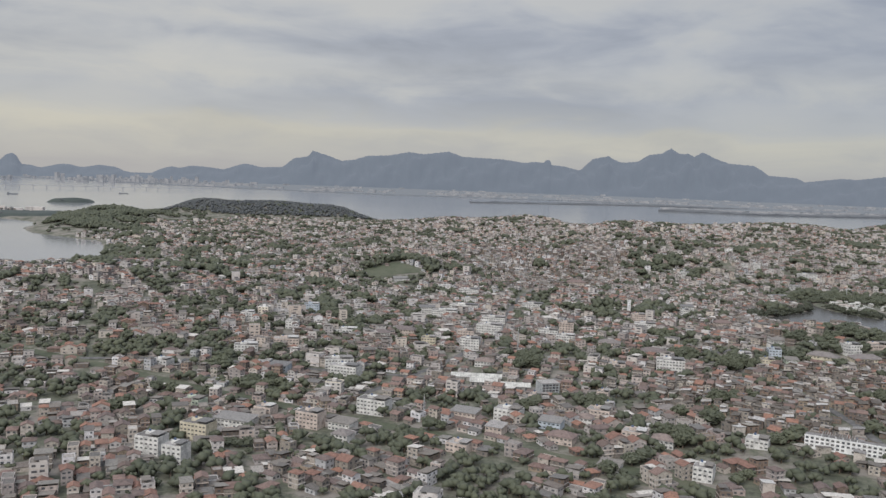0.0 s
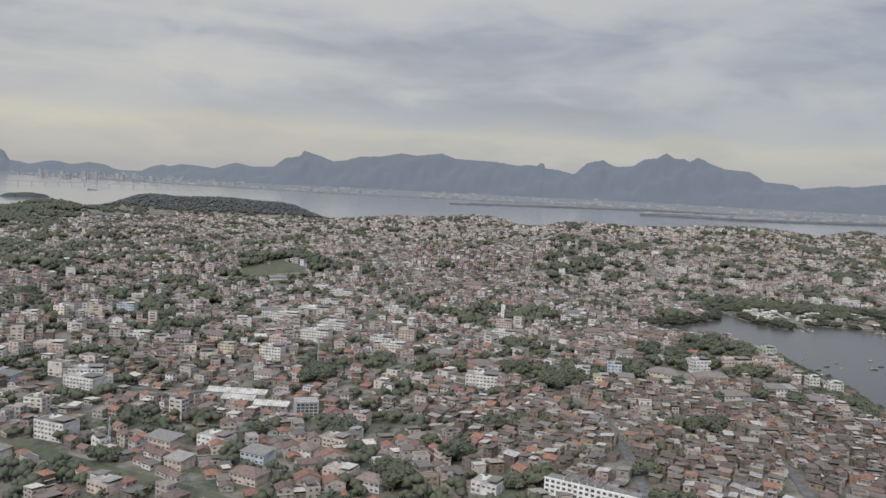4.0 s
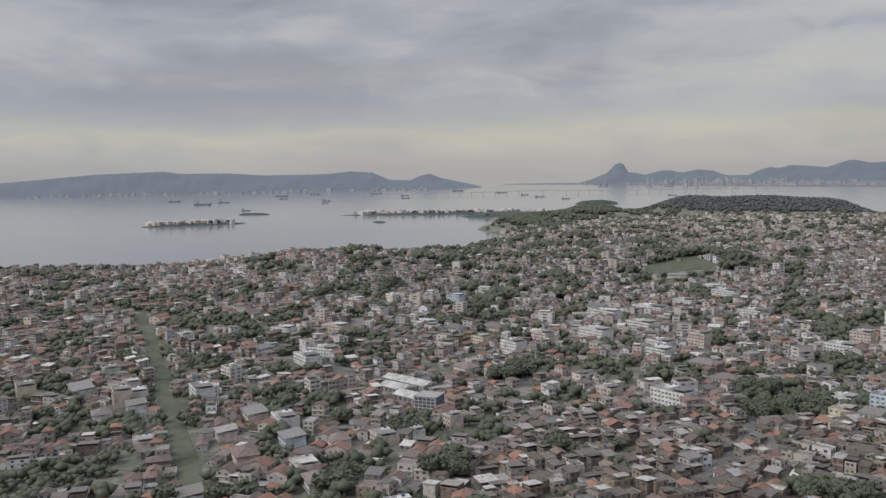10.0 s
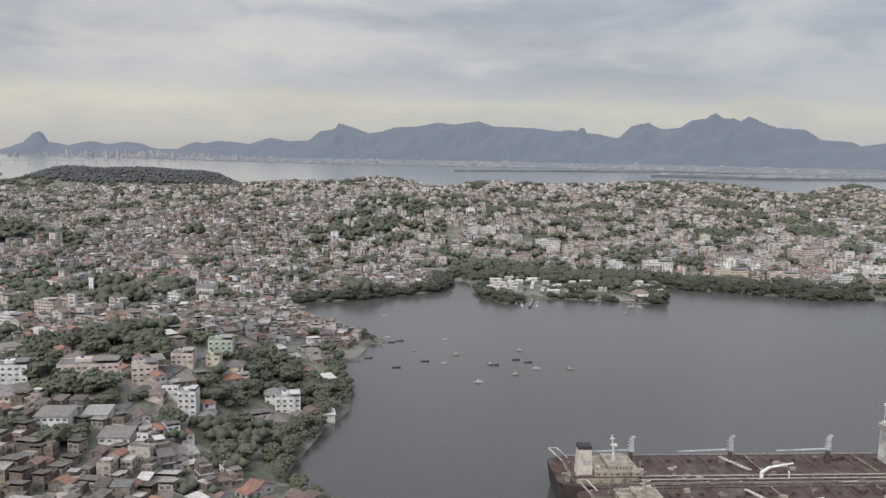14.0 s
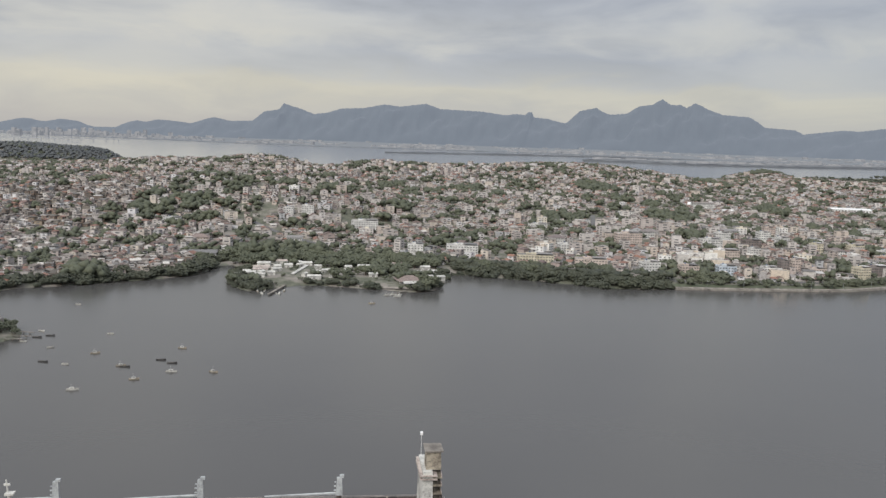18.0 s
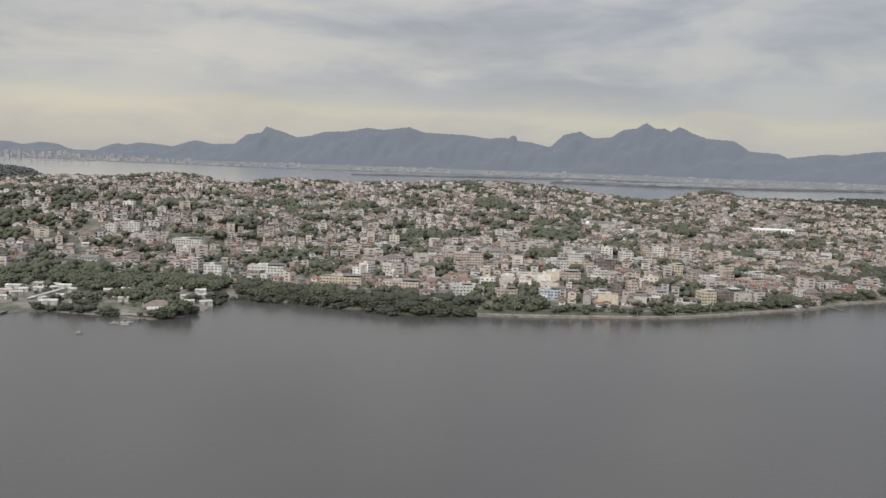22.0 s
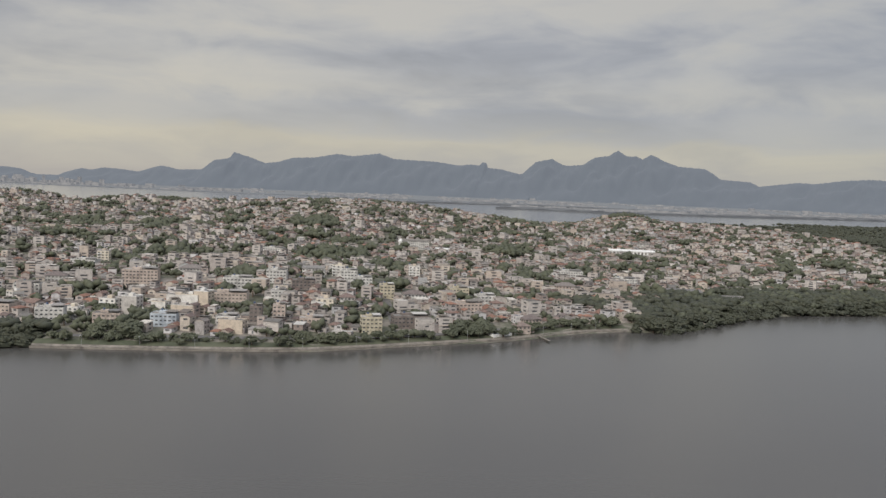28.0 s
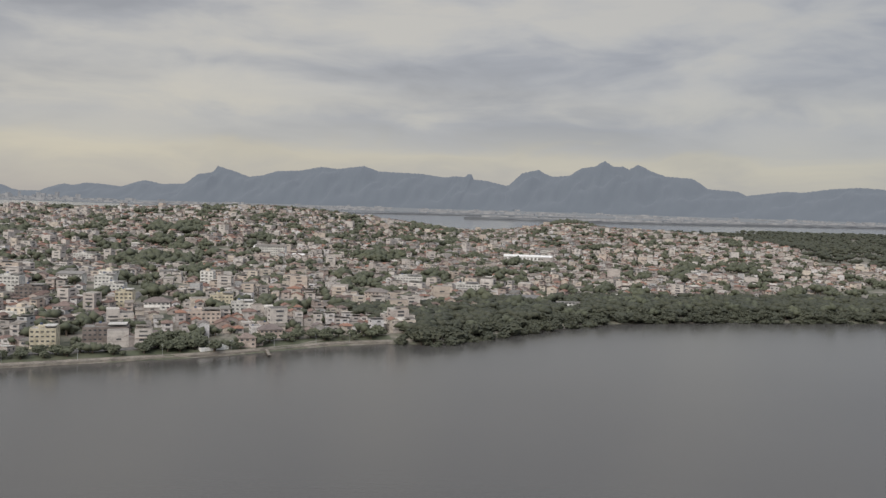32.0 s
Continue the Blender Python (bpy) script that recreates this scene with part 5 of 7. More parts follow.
# ---- single houses near the camera's line ----
wall_one = material("painted_render_single", even(WALLS), by="object", scale=1.3, grain=0.35)
bare_one = material("bare_block_single", even([(0.240, 0.154, 0.115), (0.304, 0.269, 0.244), (0.368, 0.323, 0.281), (0.264, 0.185, 0.148), (0.432, 0.393, 0.348), (0.224, 0.185, 0.163), (0.496, 0.454, 0.407), (0.384, 0.308, 0.222)]), by="object", scale=1.6, grain=0.45)
slab_one = material("roof_slab_single", even([(0.204, 0.195, 0.186), (0.272, 0.257, 0.243), (0.162, 0.154, 0.146), (0.357, 0.340, 0.324)]), by="object", scale=1.5, grain=0.45)
tile_one = material("roof_tile_single", even([(0.195, 0.144, 0.130), (0.173, 0.144, 0.138), (0.224, 0.177, 0.159), (0.202, 0.181, 0.172)]), by="object", scale=1.8, grain=0.4)
sheet_one = material("roof_sheet_single", even([(0.230, 0.220, 0.211), (0.170, 0.166, 0.164), (0.306, 0.290, 0.279), (0.204, 0.187, 0.170), (0.493, 0.481, 0.462)]), by="object", scale=2.0, grain=0.4)
pane_one = material("window_pane_single", even([(0.07, 0.075, 0.085), (0.095, 0.095, 0.10), (0.14, 0.135, 0.13)]), by="object", rough=0.25, bump=0)
wood_one = material("door_single", even([(0.12, 0.08, 0.05), (0.20, 0.20, 0.20), (0.10, 0.12, 0.14)]), by="object", rough=0.6)
pale_one = material("pale_render_single", even([(0.72, 0.70, 0.66), (0.66, 0.60, 0.50), (0.60, 0.58, 0.55), (0.74, 0.73, 0.71), (0.58, 0.50, 0.41), (0.52, 0.49, 0.46)]), by="object", scale=0.9, grain=0.3)


def window_set(home, w, d, floors, h, step, wide, high, sides=(0, 1, 3), sills=False):
    """Windows with raised surrounds, each a part of its own, on shared meshes."""
    pane = Pile().box(-wide / 2, -0.03, 0, wide / 2, 0.0, high).mesh("window", pane_one)
    sill = Pile().box(-wide / 2 - 0.03, -0.05, -0.04, wide / 2 + 0.03, 0.0, 0.0).mesh("sill", white_mat)
    for side in sides:
        half, depth = (w, d) if side % 2 == 0 else (d, w)
        count = max(1, int(half * 2 / step))
        a = (0, math.pi / 2, math.pi, -math.pi / 2)[side]
        for f in range(floors):
            for i in range(count):
                x = (i + 0.5) / count * 2 * half - half
                if f == 0 and side == 0 and i == count // 2:
                    continue
                at = Matrix.Rotation(a, 4, "Z") @ Matrix.Translation((x, -depth, f * h / floors + 0.3))
                p = new("window", pane)
                p.parent, p.matrix_basis = home, at
                if sills:
                    q = new("sill", sill)
                    q.parent = p


def window_group(home, w, d, floors, h, step, wide, high):
    """Windows of a building that stays far off, joined as one part."""
    group = Pile()
    for side, half, depth in ((0, w, d), (3, d, w)):
        count = max(1, int(half * 2 / step))
        for f in range(floors):
            z = f * h / floors + 0.3
            for i in range(count):
                x = (i + 0.5) / count * 2 * half - half
                if f == 0 and side == 0 and i == count // 2:
                    continue
                if side == 0:
                    group.box(x - wide / 2, -depth - 0.03, z, x + wide / 2, -depth, z + high)
                else:
                    group.box(-depth - 0.03, x - wide / 2, z, -depth, x + wide / 2, z + high)
    tagged(part("glazing", group, pane_one, home), kind="stuff")


def house_template(kind, floors, w, d, bare):
    home = thing("house", "", "house")
    h, mat = floors * H1, bare_one if bare else wall_one
    if kind == 0:
        p = Pile()
        for x0, y0, x1, y1 in ((-w, -d, w, 0.09 - d), (-w, d - 0.09, w, d), (-w, 0.09 - d, 0.09 - w, d - 0.09), (w - 0.09, 0.09 - d, w, d - 0.09)):
            p.box(x0, y0, -1.2, x1, y1, h + 0.16)
        part("wall", p, mat, home)
        part("roof_slab", Pile().box(0.09 - w, 0.09 - d, h - 0.1, w - 0.09, d - 0.09, h), slab_one, home)
        part("water_tank", Pile().bar((w * 0.5, d * 0.4, h), (w * 0.5, d * 0.4, h + 0.3), 0.2, 8, 0.22), blue_mat if floors == 2 else sheet_one, home)
        if floors != 2:
            shelter = part("terrace_roof", Pile().box(-w * 0.95, -d * 0.5, h + 0.55, w * 0.3, d * 0.9, h + 0.61), sheet_one, home)
            tagged(part("shelter_frame", Pile().bar((-w * 0.9, -d * 0.45, h), (-w * 0.9, -d * 0.45, h + 0.55), 0.05, 5).bar((w * 0.25, -d * 0.45, h), (w * 0.25, -d * 0.45, h + 0.55), 0.05, 5).bar((-w * 0.9, d * 0.85, h), (-w * 0.9, d * 0.85, h + 0.55), 0.05, 5).bar((w * 0.25, d * 0.85, h), (w * 0.25, d * 0.85, h + 0.55), 0.05, 5), slab_one, shelter), kind="stuff")
    else:
        part("wall", Pile().box(-w, -d, -1.2, w, d, h), mat, home)
        up = h + 0.42 * w
        if kind == 1:
            e = 0.14
            p = Pile()
            for s in (-1, 1):
                p.add([(s * (w + e), -d - e, h - 0.05), (s * (w + e), d + e, h - 0.05), (0, d + e, up), (0, -d - e, up), (s * (w + e), -d - e, h + 0.02), (s * (w + e), d + e, h + 0.02), (0, d + e, up + 0.07), (0, -d - e, up + 0.07)],
                      [(0, 1, 2, 3), (4, 5, 6, 7), (0, 1, 5, 4), (0, 3, 7, 4), (1, 2, 6, 5)])
            part("roof", p, tile_one, home, "clay-tiled gable roof")
            for y_ in (-d, d):
                part("gable", Pile().add([(-w, y_, h), (w, y_, h), (0, y_, up), (-w, y_ * 0.94, h), (w, y_ * 0.94, h), (0, y_ * 0.94, up)], [(0, 1, 2), (4, 3, 5)]), mat, home)
            part("ridge_cap", Pile().bar((0, -d - e, up + 0.06), (0, d + e, up + 0.06), 0.06, 5), tile_one, home)
        elif kind == 2:
            e, long = 0.18, max(d - w, 0.15)
            part("roof", Pile().add([(-w - e, -d - e, h), (w + e, -d - e, h), (w + e, d + e, h), (-w - e, d + e, h), (0, -long, up), (0, long, up)], [(0, 1, 4), (1, 2, 5, 4), (2, 3, 5), (3, 0, 4, 5), (3, 2, 1, 0)]), tile_one, home, "clay-tiled hipped roof")
            part("eaves", Pile().box(-w - e, -d - e, h - 0.06, w + e, d + e, h - 0.002), white_mat, home)
        else:
            p = Pile().add([(-w - 0.12, -d - 0.15, h + 0.01), (w + 0.12, -d - 0.15, h + 0.01), (w + 0.12, d + 0.15, h + 0.33), (-w - 0.12, d + 0.15, h + 0.33), (-w - 0.12, -d - 0.15, h + 0.08), (w + 0.12, -d - 0.15, h + 0.08), (w + 0.12, d + 0.15, h + 0.4), (-w - 0.12, d + 0.15, h + 0.4)],
                         [(0, 3, 2, 1), (4, 5, 6, 7), (0, 1, 5, 4), (1, 2, 6, 5), (2, 3, 7, 6), (3, 0, 4, 7)])
            part("roof", p, sheet_one, home, "sloping fibre-cement sheet roof")
            part("back_wall", Pile().box(-w, d - 0.1, h, w, d, h + 0.3), mat, home)
    window_set(home, w, d, floors, h, 1.25, 0.46, 0.42, (0, 1) if bare else (0, 1, 3))
    part("door", Pile().box(-0.16, -d - 0.03, 0, 0.16, -d + 0.01, 0.70), wood_one, home)
    return home


LABELS = ["flat-roofed {} house with parapet and roof tank", "{} house under a clay-tiled gable roof", "{} house under a clay-tiled hipped roof", "{} house under a sloping grey sheet roof"]
store = {}
for kind in range(4):
    for floors in (1, 2, 3):
        for bare in (0, 1):
            wide, deep = (1.05, 1.15) if bare else (1.15, 1.4)
            made = house_template(kind, floors, wide, deep, bare)
            words = ("one-storey", "two-storey", "three-storey")[floors - 1] + (" bare-block" if bare else " painted")
            tagged(made, LABELS[kind].format(words), "house", "houses by the flight line")
            store[kind, floors, bare] = made
placed_once = set()
for i in single:
    key = (int(style[i]), int(min(storeys[i], 3)), int(poor[i]))
    m = pose(lots[i, 0], lots[i, 1], lot_z[i] + 0.05, 0, 0, math.degrees(turn[i]))
    if key in placed_once:
        copy_thing(store[key], m)
    else:
        store[key].matrix_basis = m
        placed_once.add(key)
for key, made in store.items():
    if key not in placed_once:
        for child in made.children_recursive:
            bpy.data.objects.remove(child)
        bpy.data.objects.remove(made)


def block_template(floors, w, d, balconies):
    home = thing("apartment_block", "pale rendered apartment block with rows of dark windows", "apartment block", group="apartment blocks")
    h = floors * H1
    part("wall", Pile().box(-w, -d, -1.2, w, d, h), pale_one, home)
    rim = Pile()
    for x0, y0, x1, y1 in ((-w, -d, w, 0.1 - d), (-w, d - 0.1, w, d), (-w, 0.1 - d, 0.1 - w, d - 0.1), (w - 0.1, 0.1 - d, w, d - 0.1)):
        rim.box(x0, y0, h, x1, y1, h + 0.22)
    part("parapet", rim, pale_one, home)
    part("roof_slab", Pile().box(0.1 - w, 0.1 - d, h, w - 0.1, d - 0.1, h + 0.05), slab_one, home)
    part("stair_head", Pile().box(-w * 0.3, -d * 0.2, h + 0.05, w * 0.25, d * 0.6, h + 0.75), pale_one, home)
    window_set(home, w, d, floors, h, 1.3, 0.62, 0.4, (0, 1, 3))
    if balconies:
        for f in range(1, floors):
            b = part("balcony", Pile().box(-w * 0.9, -d - 0.35, f * H1 - 0.06, -w * 0.15, -d, f * H1), white_mat, home)
            part("balustrade", Pile().box(-w * 0.9, -d - 0.36, f * H1, -w * 0.15, -d - 0.31, f * H1 + 0.26), white_mat, b)
    return home


blocks = [block_template(3, 2.0, 1.6, 0), block_template(4, 2.3, 1.7, 1), block_template(5, 2.0, 1.9, 1), block_template(3, 3.0, 1.6, 1)]
used = set()


def stand(template, m):
    if template in used:
        return copy_thing(template, m)
    used.add(template)
    template.matrix_basis = m
    return template


for n_, i in enumerate(single_tall):
    stand(blocks[n_ % 4], pose(lots[i, 0], lots[i, 1], lot_z[i], 0, 0, math.degrees(turn[i])))


def at_ground(x, y, turned=0.0, sink=0.0):
    return pose(x, y, float(ground_height(np.array([x]), np.array([y]))[0]) - sink, 0, 0, turned)


# larger blocks that stand out
for x, y, a, t_ in ((351, 540, 8, 2), (406, 568, -12, 1), (430, 586, 4, 2), (242, 548, -6, 3), (200, 598, 3, 1), (319, 584, 10, 2), (-69, 340, -8, 0), (-28, 236, -8, 1)):
    stand(blocks[t_], at_ground(x, y, a))

VILLA_WALLS = {"dark": material("dark_facade_render", [(0.3, (0.15, 0.125, 0.115)), (0.7, (0.22, 0.19, 0.175))], scale=0.8, grain=0.35, mode="LINEAR"), "green": material("pale_green_render", [(0.3, (0.36, 0.42, 0.33)), (0.7, (0.46, 0.50, 0.41))], scale=0.8, grain=0.35, mode="LINEAR"),
               "salmon": material("salmon_render", [(0.3, (0.44, 0.365, 0.32)), (0.7, (0.54, 0.46, 0.405))], scale=0.8, grain=0.35, mode="LINEAR"),
               "yellow": material("ochre_render", [(0.3, (0.47, 0.42, 0.31)), (0.7, (0.56, 0.51, 0.40))], scale=0.8, grain=0.35, mode="LINEAR"),
               "blue": material("pale_blue_render", [(0.3, (0.38, 0.44, 0.50)), (0.7, (0.50, 0.54, 0.58))], scale=0.8, grain=0.35, mode="LINEAR"),
               "white": material("dulled_white_render", [(0.3, (0.52, 0.51, 0.49)), (0.7, (0.64, 0.63, 0.60))], scale=0.8, grain=0.4, mode="LINEAR")}
VILLA_WORDS = {"dark": "dark brown", "green": "pale green", "salmon": "salmon-coloured", "yellow": "ochre", "blue": "pale blue", "white": "dulled white"}


def villa(x, y, a, wide, floors, tint, roof):
    w, d, h = wide / 2, min(wide / 2, 1.5 + 0.1 * wide), floors * H1
    words = {"slab": "under a flat slab roof", "tile": "under a hipped clay-tile roof", "sheet": "under a sloping grey sheet roof"}[roof]
    home = thing("house" if floors < 3 else "apartment_block", VILLA_WORDS[tint] + (" rendered house " if floors < 3 else " rendered apartment block ") + words, "house" if floors < 3 else "apartment block", at_ground(x, y, a), group="houses that stand out")
    wall = part("wall", Pile().box(-w, -d, -2.0, w, d, h), VILLA_WALLS[tint], home)
    if roof == "slab":
        rim = Pile()
        for x0, y0, x1, y1 in ((-w, -d, w, 0.1 - d), (-w, d - 0.1, w, d), (-w, 0.1 - d, 0.1 - w, d - 0.1), (w - 0.1, 0.1 - d, w, d - 0.1)):
            rim.box(x0, y0, h, x1, y1, h + 0.2)
        part("parapet", rim, VILLA_WALLS[tint], home)
        part("roof_slab", Pile().box(0.1 - w, 0.1 - d, h, w - 0.1, d - 0.1, h + 0.05), slab_one, home)
        part("stair_head", Pile().box(-w * 0.5, -d * 0.1, h + 0.05, w * 0.05, d * 0.7, h + 0.62), VILLA_WALLS[tint], home)
        part("terrace_roof", Pile().box(w * 0.1, -d * 0.8, h + 0.6, w * 0.95, d * 0.8, h + 0.68), sheet_one, home)
        part("roof_tank", Pile().bar((-w * 0.3, d * 0.3, h + 0.62), (-w * 0.3, d * 0.3, h + 1.0), 0.28, 8), blue_mat, home, "blue water tank")
    elif roof == "tile":
        r, up_ = max(w - d, 0.1), h + 0.5 * d
        part("roof", Pile().add([(-w - 0.25, -d - 0.25, h - 0.05), (w + 0.25, -d - 0.25, h - 0.05), (w + 0.25, d + 0.25, h - 0.05), (-w - 0.25, d + 0.25, h - 0.05), (-r, 0, up_), (r, 0, up_)], [(0, 1, 5, 4), (1, 2, 5), (2, 3, 4, 5), (3, 0, 4), (3, 2, 1, 0)]), tile_one, home, "weathered clay tiles")
    else:
        part("roof", Pile().add([(-w - 0.2, -d - 0.25, h + 0.02), (w + 0.2, -d - 0.25, h + 0.02), (w + 0.2, d + 0.2, h + 0.5), (-w - 0.2, d + 0.2, h + 0.5), (-w - 0.2, -d - 0.25, h + 0.1), (w + 0.2, -d - 0.25, h + 0.1), (w + 0.2, d + 0.2, h + 0.58), (-w - 0.2, d + 0.2, h + 0.58)], [(4, 5, 6, 7), (0, 1, 5, 4), (1, 2, 6, 5), (3, 0, 4, 7), (3, 2, 1, 0)]), sheet_one, home, "grey sheet roof")
    if y > 500:
        window_group(home, w, d, floors, h, 1.0, 0.56, 0.34)
    else:
        window_set(home, w, d, floors, h, 1.0, 0.56, 0.34, (0, 3))


for v in VILLAS:
    villa(*v)

# long white school block with a pergola roof terrace
school = thing("school_block", "long white three-storey block with a slatted roof terrace", "building", at_ground(92, 188, -30))
part("wall", Pile().box(-8.5, -1.6, -1, 8.5, 1.6, 2.6), white_mat, school)
part("parapet", Pile().box(-8.6, -1.7, 2.6, 8.6, -1.5, 2.9), white_mat, school)
part("roof_slab", Pile().box(-8.5, -1.5, 2.6, 8.5, 1.6, 2.66), slab_one, school)
for i in range(15):
    part("pergola_beam", Pile().box(-5 + i * 0.5, -1.4, 3.3, -4.85 + i * 0.5, 1.5, 3.42), slab_one, school)
for i in range(6):
    part("post", Pile().bar((-5 + i * 1.45, -1.35, 2.6), (-5 + i * 1.45, -1.35, 3.3), 0.07), white_mat, school)
window_set(school, 8.5, 1.6, 3, 2.6, 1.05, 0.62, 0.45, sills=True)

# sheds with bright sheet roofs and a blue-and-white hall
for x, y, a, length, label in ((12.5, 261.0, -4, 7.6, "long shed with a weathered grey sheet roof"), (14.4, 254.6, -4, 4.0, "shed with a dull white sheet roof"), (23.6, 250.0, -4, 4.2, "shed with a pale green-white sheet roof")):
    shed = thing("shed", label, "shed", at_ground(x, y, a), group="market sheds")
    part("wall", Pile().box(-length, -2.3, -1, length, 2.3, 1.2), slab_one, shed)
    roof = part("roof", Pile().add([(-length - 0.2, -2.6, 1.2), (length + 0.2, -2.6, 1.2), (length + 0.2, 0, 2.0), (-length - 0.2, 0, 2.0), (length + 0.2, 2.6, 1.2), (-length - 0.2, 2.6, 1.2)], [(0, 1, 2, 3), (3, 2, 4, 5), (0, 3, 5), (1, 4, 2)]), cream_grey_mat, shed)
    for i in range(int(length * 2.5)):
        u_ = -length + 0.4 + i * 0.8
        part("sheet_seam", Pile().bar((u_, -2.6, 1.22), (u_, 0, 2.02), 0.04, 4), slab_one, roof)
    for i in range(5):
        part("doorway", Pile().box(-length * 0.85 + i * length * 0.38, -2.34, 0, -length * 0.85 + i * length * 0.38 + 0.6, -2.29, 0.9), pane_one, shed)
hall = thing("sports_hall", "grey block with dark windows and a blue panelled side", "building", at_ground(32.5, 246.0, 16))
part("wall", Pile().box(-2.7, -2.4, -1, 2.7, 2.4, 3.3), grey_mat, hall)
part("roof_slab", Pile().box(-2.8, -2.5, 3.3, 2.8, 2.5, 3.45), slab_one, hall)
for j in range(4):
    for i in range(4):
        part("blue_panel", Pile().box(2.7, -2.15 + i * 1.12, 0.2 + j * 0.78, 2.74, -1.25 + i * 1.12, 0.82 + j * 0.78), blue_mat, hall)
    for i in range(5):
        part("window", Pile().box(-2.5 + i * 1.02, -2.44, 0.2 + j * 0.78, -1.7 + i * 1.02, -2.4, 0.75 + j * 0.78), pane_one, hall)

# white tower, masts
tower = thing("water_tower", "slender white concrete water tower", "tower", at_ground(90, 404, 10))
part("shaft", Pile().box(-0.62, -0.5, -0.5, 0.62, 0.5, 6.3), white_mat, tower)
part("tank", Pile().box(-0.72, -0.6, 6.3, 0.72, 0.6, 7.2), white_mat, tower)
part("cornice", Pile().box(-0.78, -0.66, 7.2, 0.78, 0.66, 7.32), slab_one, tower)
for i in range(5):
    part("slot_window", Pile().box(-0.12, -0.53, 0.6 + i * 1.15, 0.12, -0.5, 1.15 + i * 1.15), pane_one, tower)
for x, y, high in ((28, 295, 9.5), (-2.7, 214, 5.5), (238, 500, 4.0)):
    mast = thing("radio_mast", "thin grey lattice radio mast above the roofs", "mast", at_ground(x, y))
    legs = [(0.35 * math.cos(k * 2.094), 0.35 * math.sin(k * 2.094)) for k in range(3)]
    for px, py in legs:
        part("leg", Pile().bar((px, py, -0.3), (px * 0.3, py * 0.3, high), 0.05, 5), grey_mat, mast)
    for j in range(int(high / 0.8)):
        z = j * 0.8
        s0, s1 = 1 - 0.7 * z / high, 1 - 0.7 * (z + 0.8) / high
        p = Pile()
        for k in range(3):
            (ax_, ay_), (bx_, by_) = legs[k], legs[(k + 1) % 3]
            p.bar((ax_ * s0, ay_ * s0, z), (bx_ * s1, by_ * s1, z + 0.8), 0.03, 4)
        part("bracing", p, grey_mat, mast)
    part("antenna", Pile().bar((0, 0, high - 0.2), (0, 0, high + 0.9), 0.035, 5), white_mat, mast)


# big sheds inland
def big_hall(x, y, a, length, deep, high, label, vault):
    ob = thing("warehouse", label, "warehouse", at_ground(x, y, a))
    part("wall", Pile().box(-length, -deep, -1, length, deep, high), white_mat, ob)
    p = Pile()
    k = 9
    ring = [(math.cos(math.pi * i / (k - 1)), math.sin(math.pi * i / (k - 1))) for i in range(k)]
    vs = [(s * (length + 0.2), -c * (deep + 0.3), high + r * vault) for s in (-1, 1) for c, r in ring]
    p.add(vs, [(i, i + 1, k + i + 1, k + i) for i in range(k - 1)] + [tuple(range(k)), tuple(range(2 * k - 1, k - 1, -1))])
    part("roof", p, white_mat, ob, "curved pale sheet roof")
    for i in range(int(length)):
        part("bay_door", Pile().box(-length + 0.5 + i * 2, -deep - 0.05, 0.1, -length + 1.7 + i * 2, -deep + 0.01, high * 0.7), slab_one, ob)
    return ob


big_hall(421, 708, -14, 5.0, 3.5, 2.2, "large white hall with a low vaulted roof", 1.3)
big_hall(435, 702, -14, 6.0, 2.0, 1.5, "long pale annexe with a low vaulted roof", 0.5)
big_hall(546, 788, -6, 13.0, 5.0, 1.8, "very long low warehouse with a bright white roof", 0.7)
row = thing("row_block", "long low white two-storey block with a dark window band", "building", at_ground(548, 588, 3))
part("wall", Pile().box(-8, -1.2, -1, 8, 1.2, 1.5), white_mat, row)
part("roof_slab", Pile().box(-8.2, -1.4, 1.5, 8.2, 1.4, 1.66), slab_one, row)
window_set(row, 8, 1.2, 2, 1.5, 1.1, 0.7, 0.3, (0,))

# grass slope with a white building over it
gu_, gv_ = np.meshgrid(np.linspace(0, 33, 18), np.linspace(0, 17, 13))
gx_, gy_ = -40 + 0.88 * gu_ - 0.47 * gv_, 488 + 0.47 * gu_ + 0.88 * gv_
slope = np.stack([gx_, gy_, ground_height(gx_, gy_) + 0.14], -1)
tagged(new("grass_slope", mesh_from("grass_slope", slope, [(grid_faces(18, 13), 0)], [grass_mat], smooth=True)), "mown green slope between houses and trees", "grass", kind="structure")
stand(blocks[3], at_ground(-19, 541, -5))

# ---- trees by the flight line ----
near_trees = [(x, y) for x, y in zip(tx[:400], ty[:400]) if y < 345]
crowns = []
for k in range(5):
    v, f = crown_shape(40 + k, 44)
    crowns.append(mesh_from("crown", v, [(f, 0)], [leaf_mat]))
tree_kinds = []
for k in range(5):
    tree = thing("tree", ("broad dark green leafy tree", "rounded bushy green tree", "spreading green tree with an uneven crown", "tall leafy street tree", "dense dark tree in the wood")[k], "tree", group="trees by the flight line")
    p = Pile().bar((0, 0, -0.4), (0.05, 0, 0.8), 0.11, 7, 0.07)
    for j in range(4):
        a = j * 1.57 + k
        p.bar((0.05, 0, 0.65), (0.45 * math.cos(a), 0.45 * math.sin(a), 1.15), 0.045, 5, 0.02)
    part("trunk", p, bark_mat, tree)
    c = part("crown", crowns[k], leaf_mat, tree)
    c.matrix_basis = Matrix.Translation((0, 0, 1.05))
    tree_kinds.append(tree)
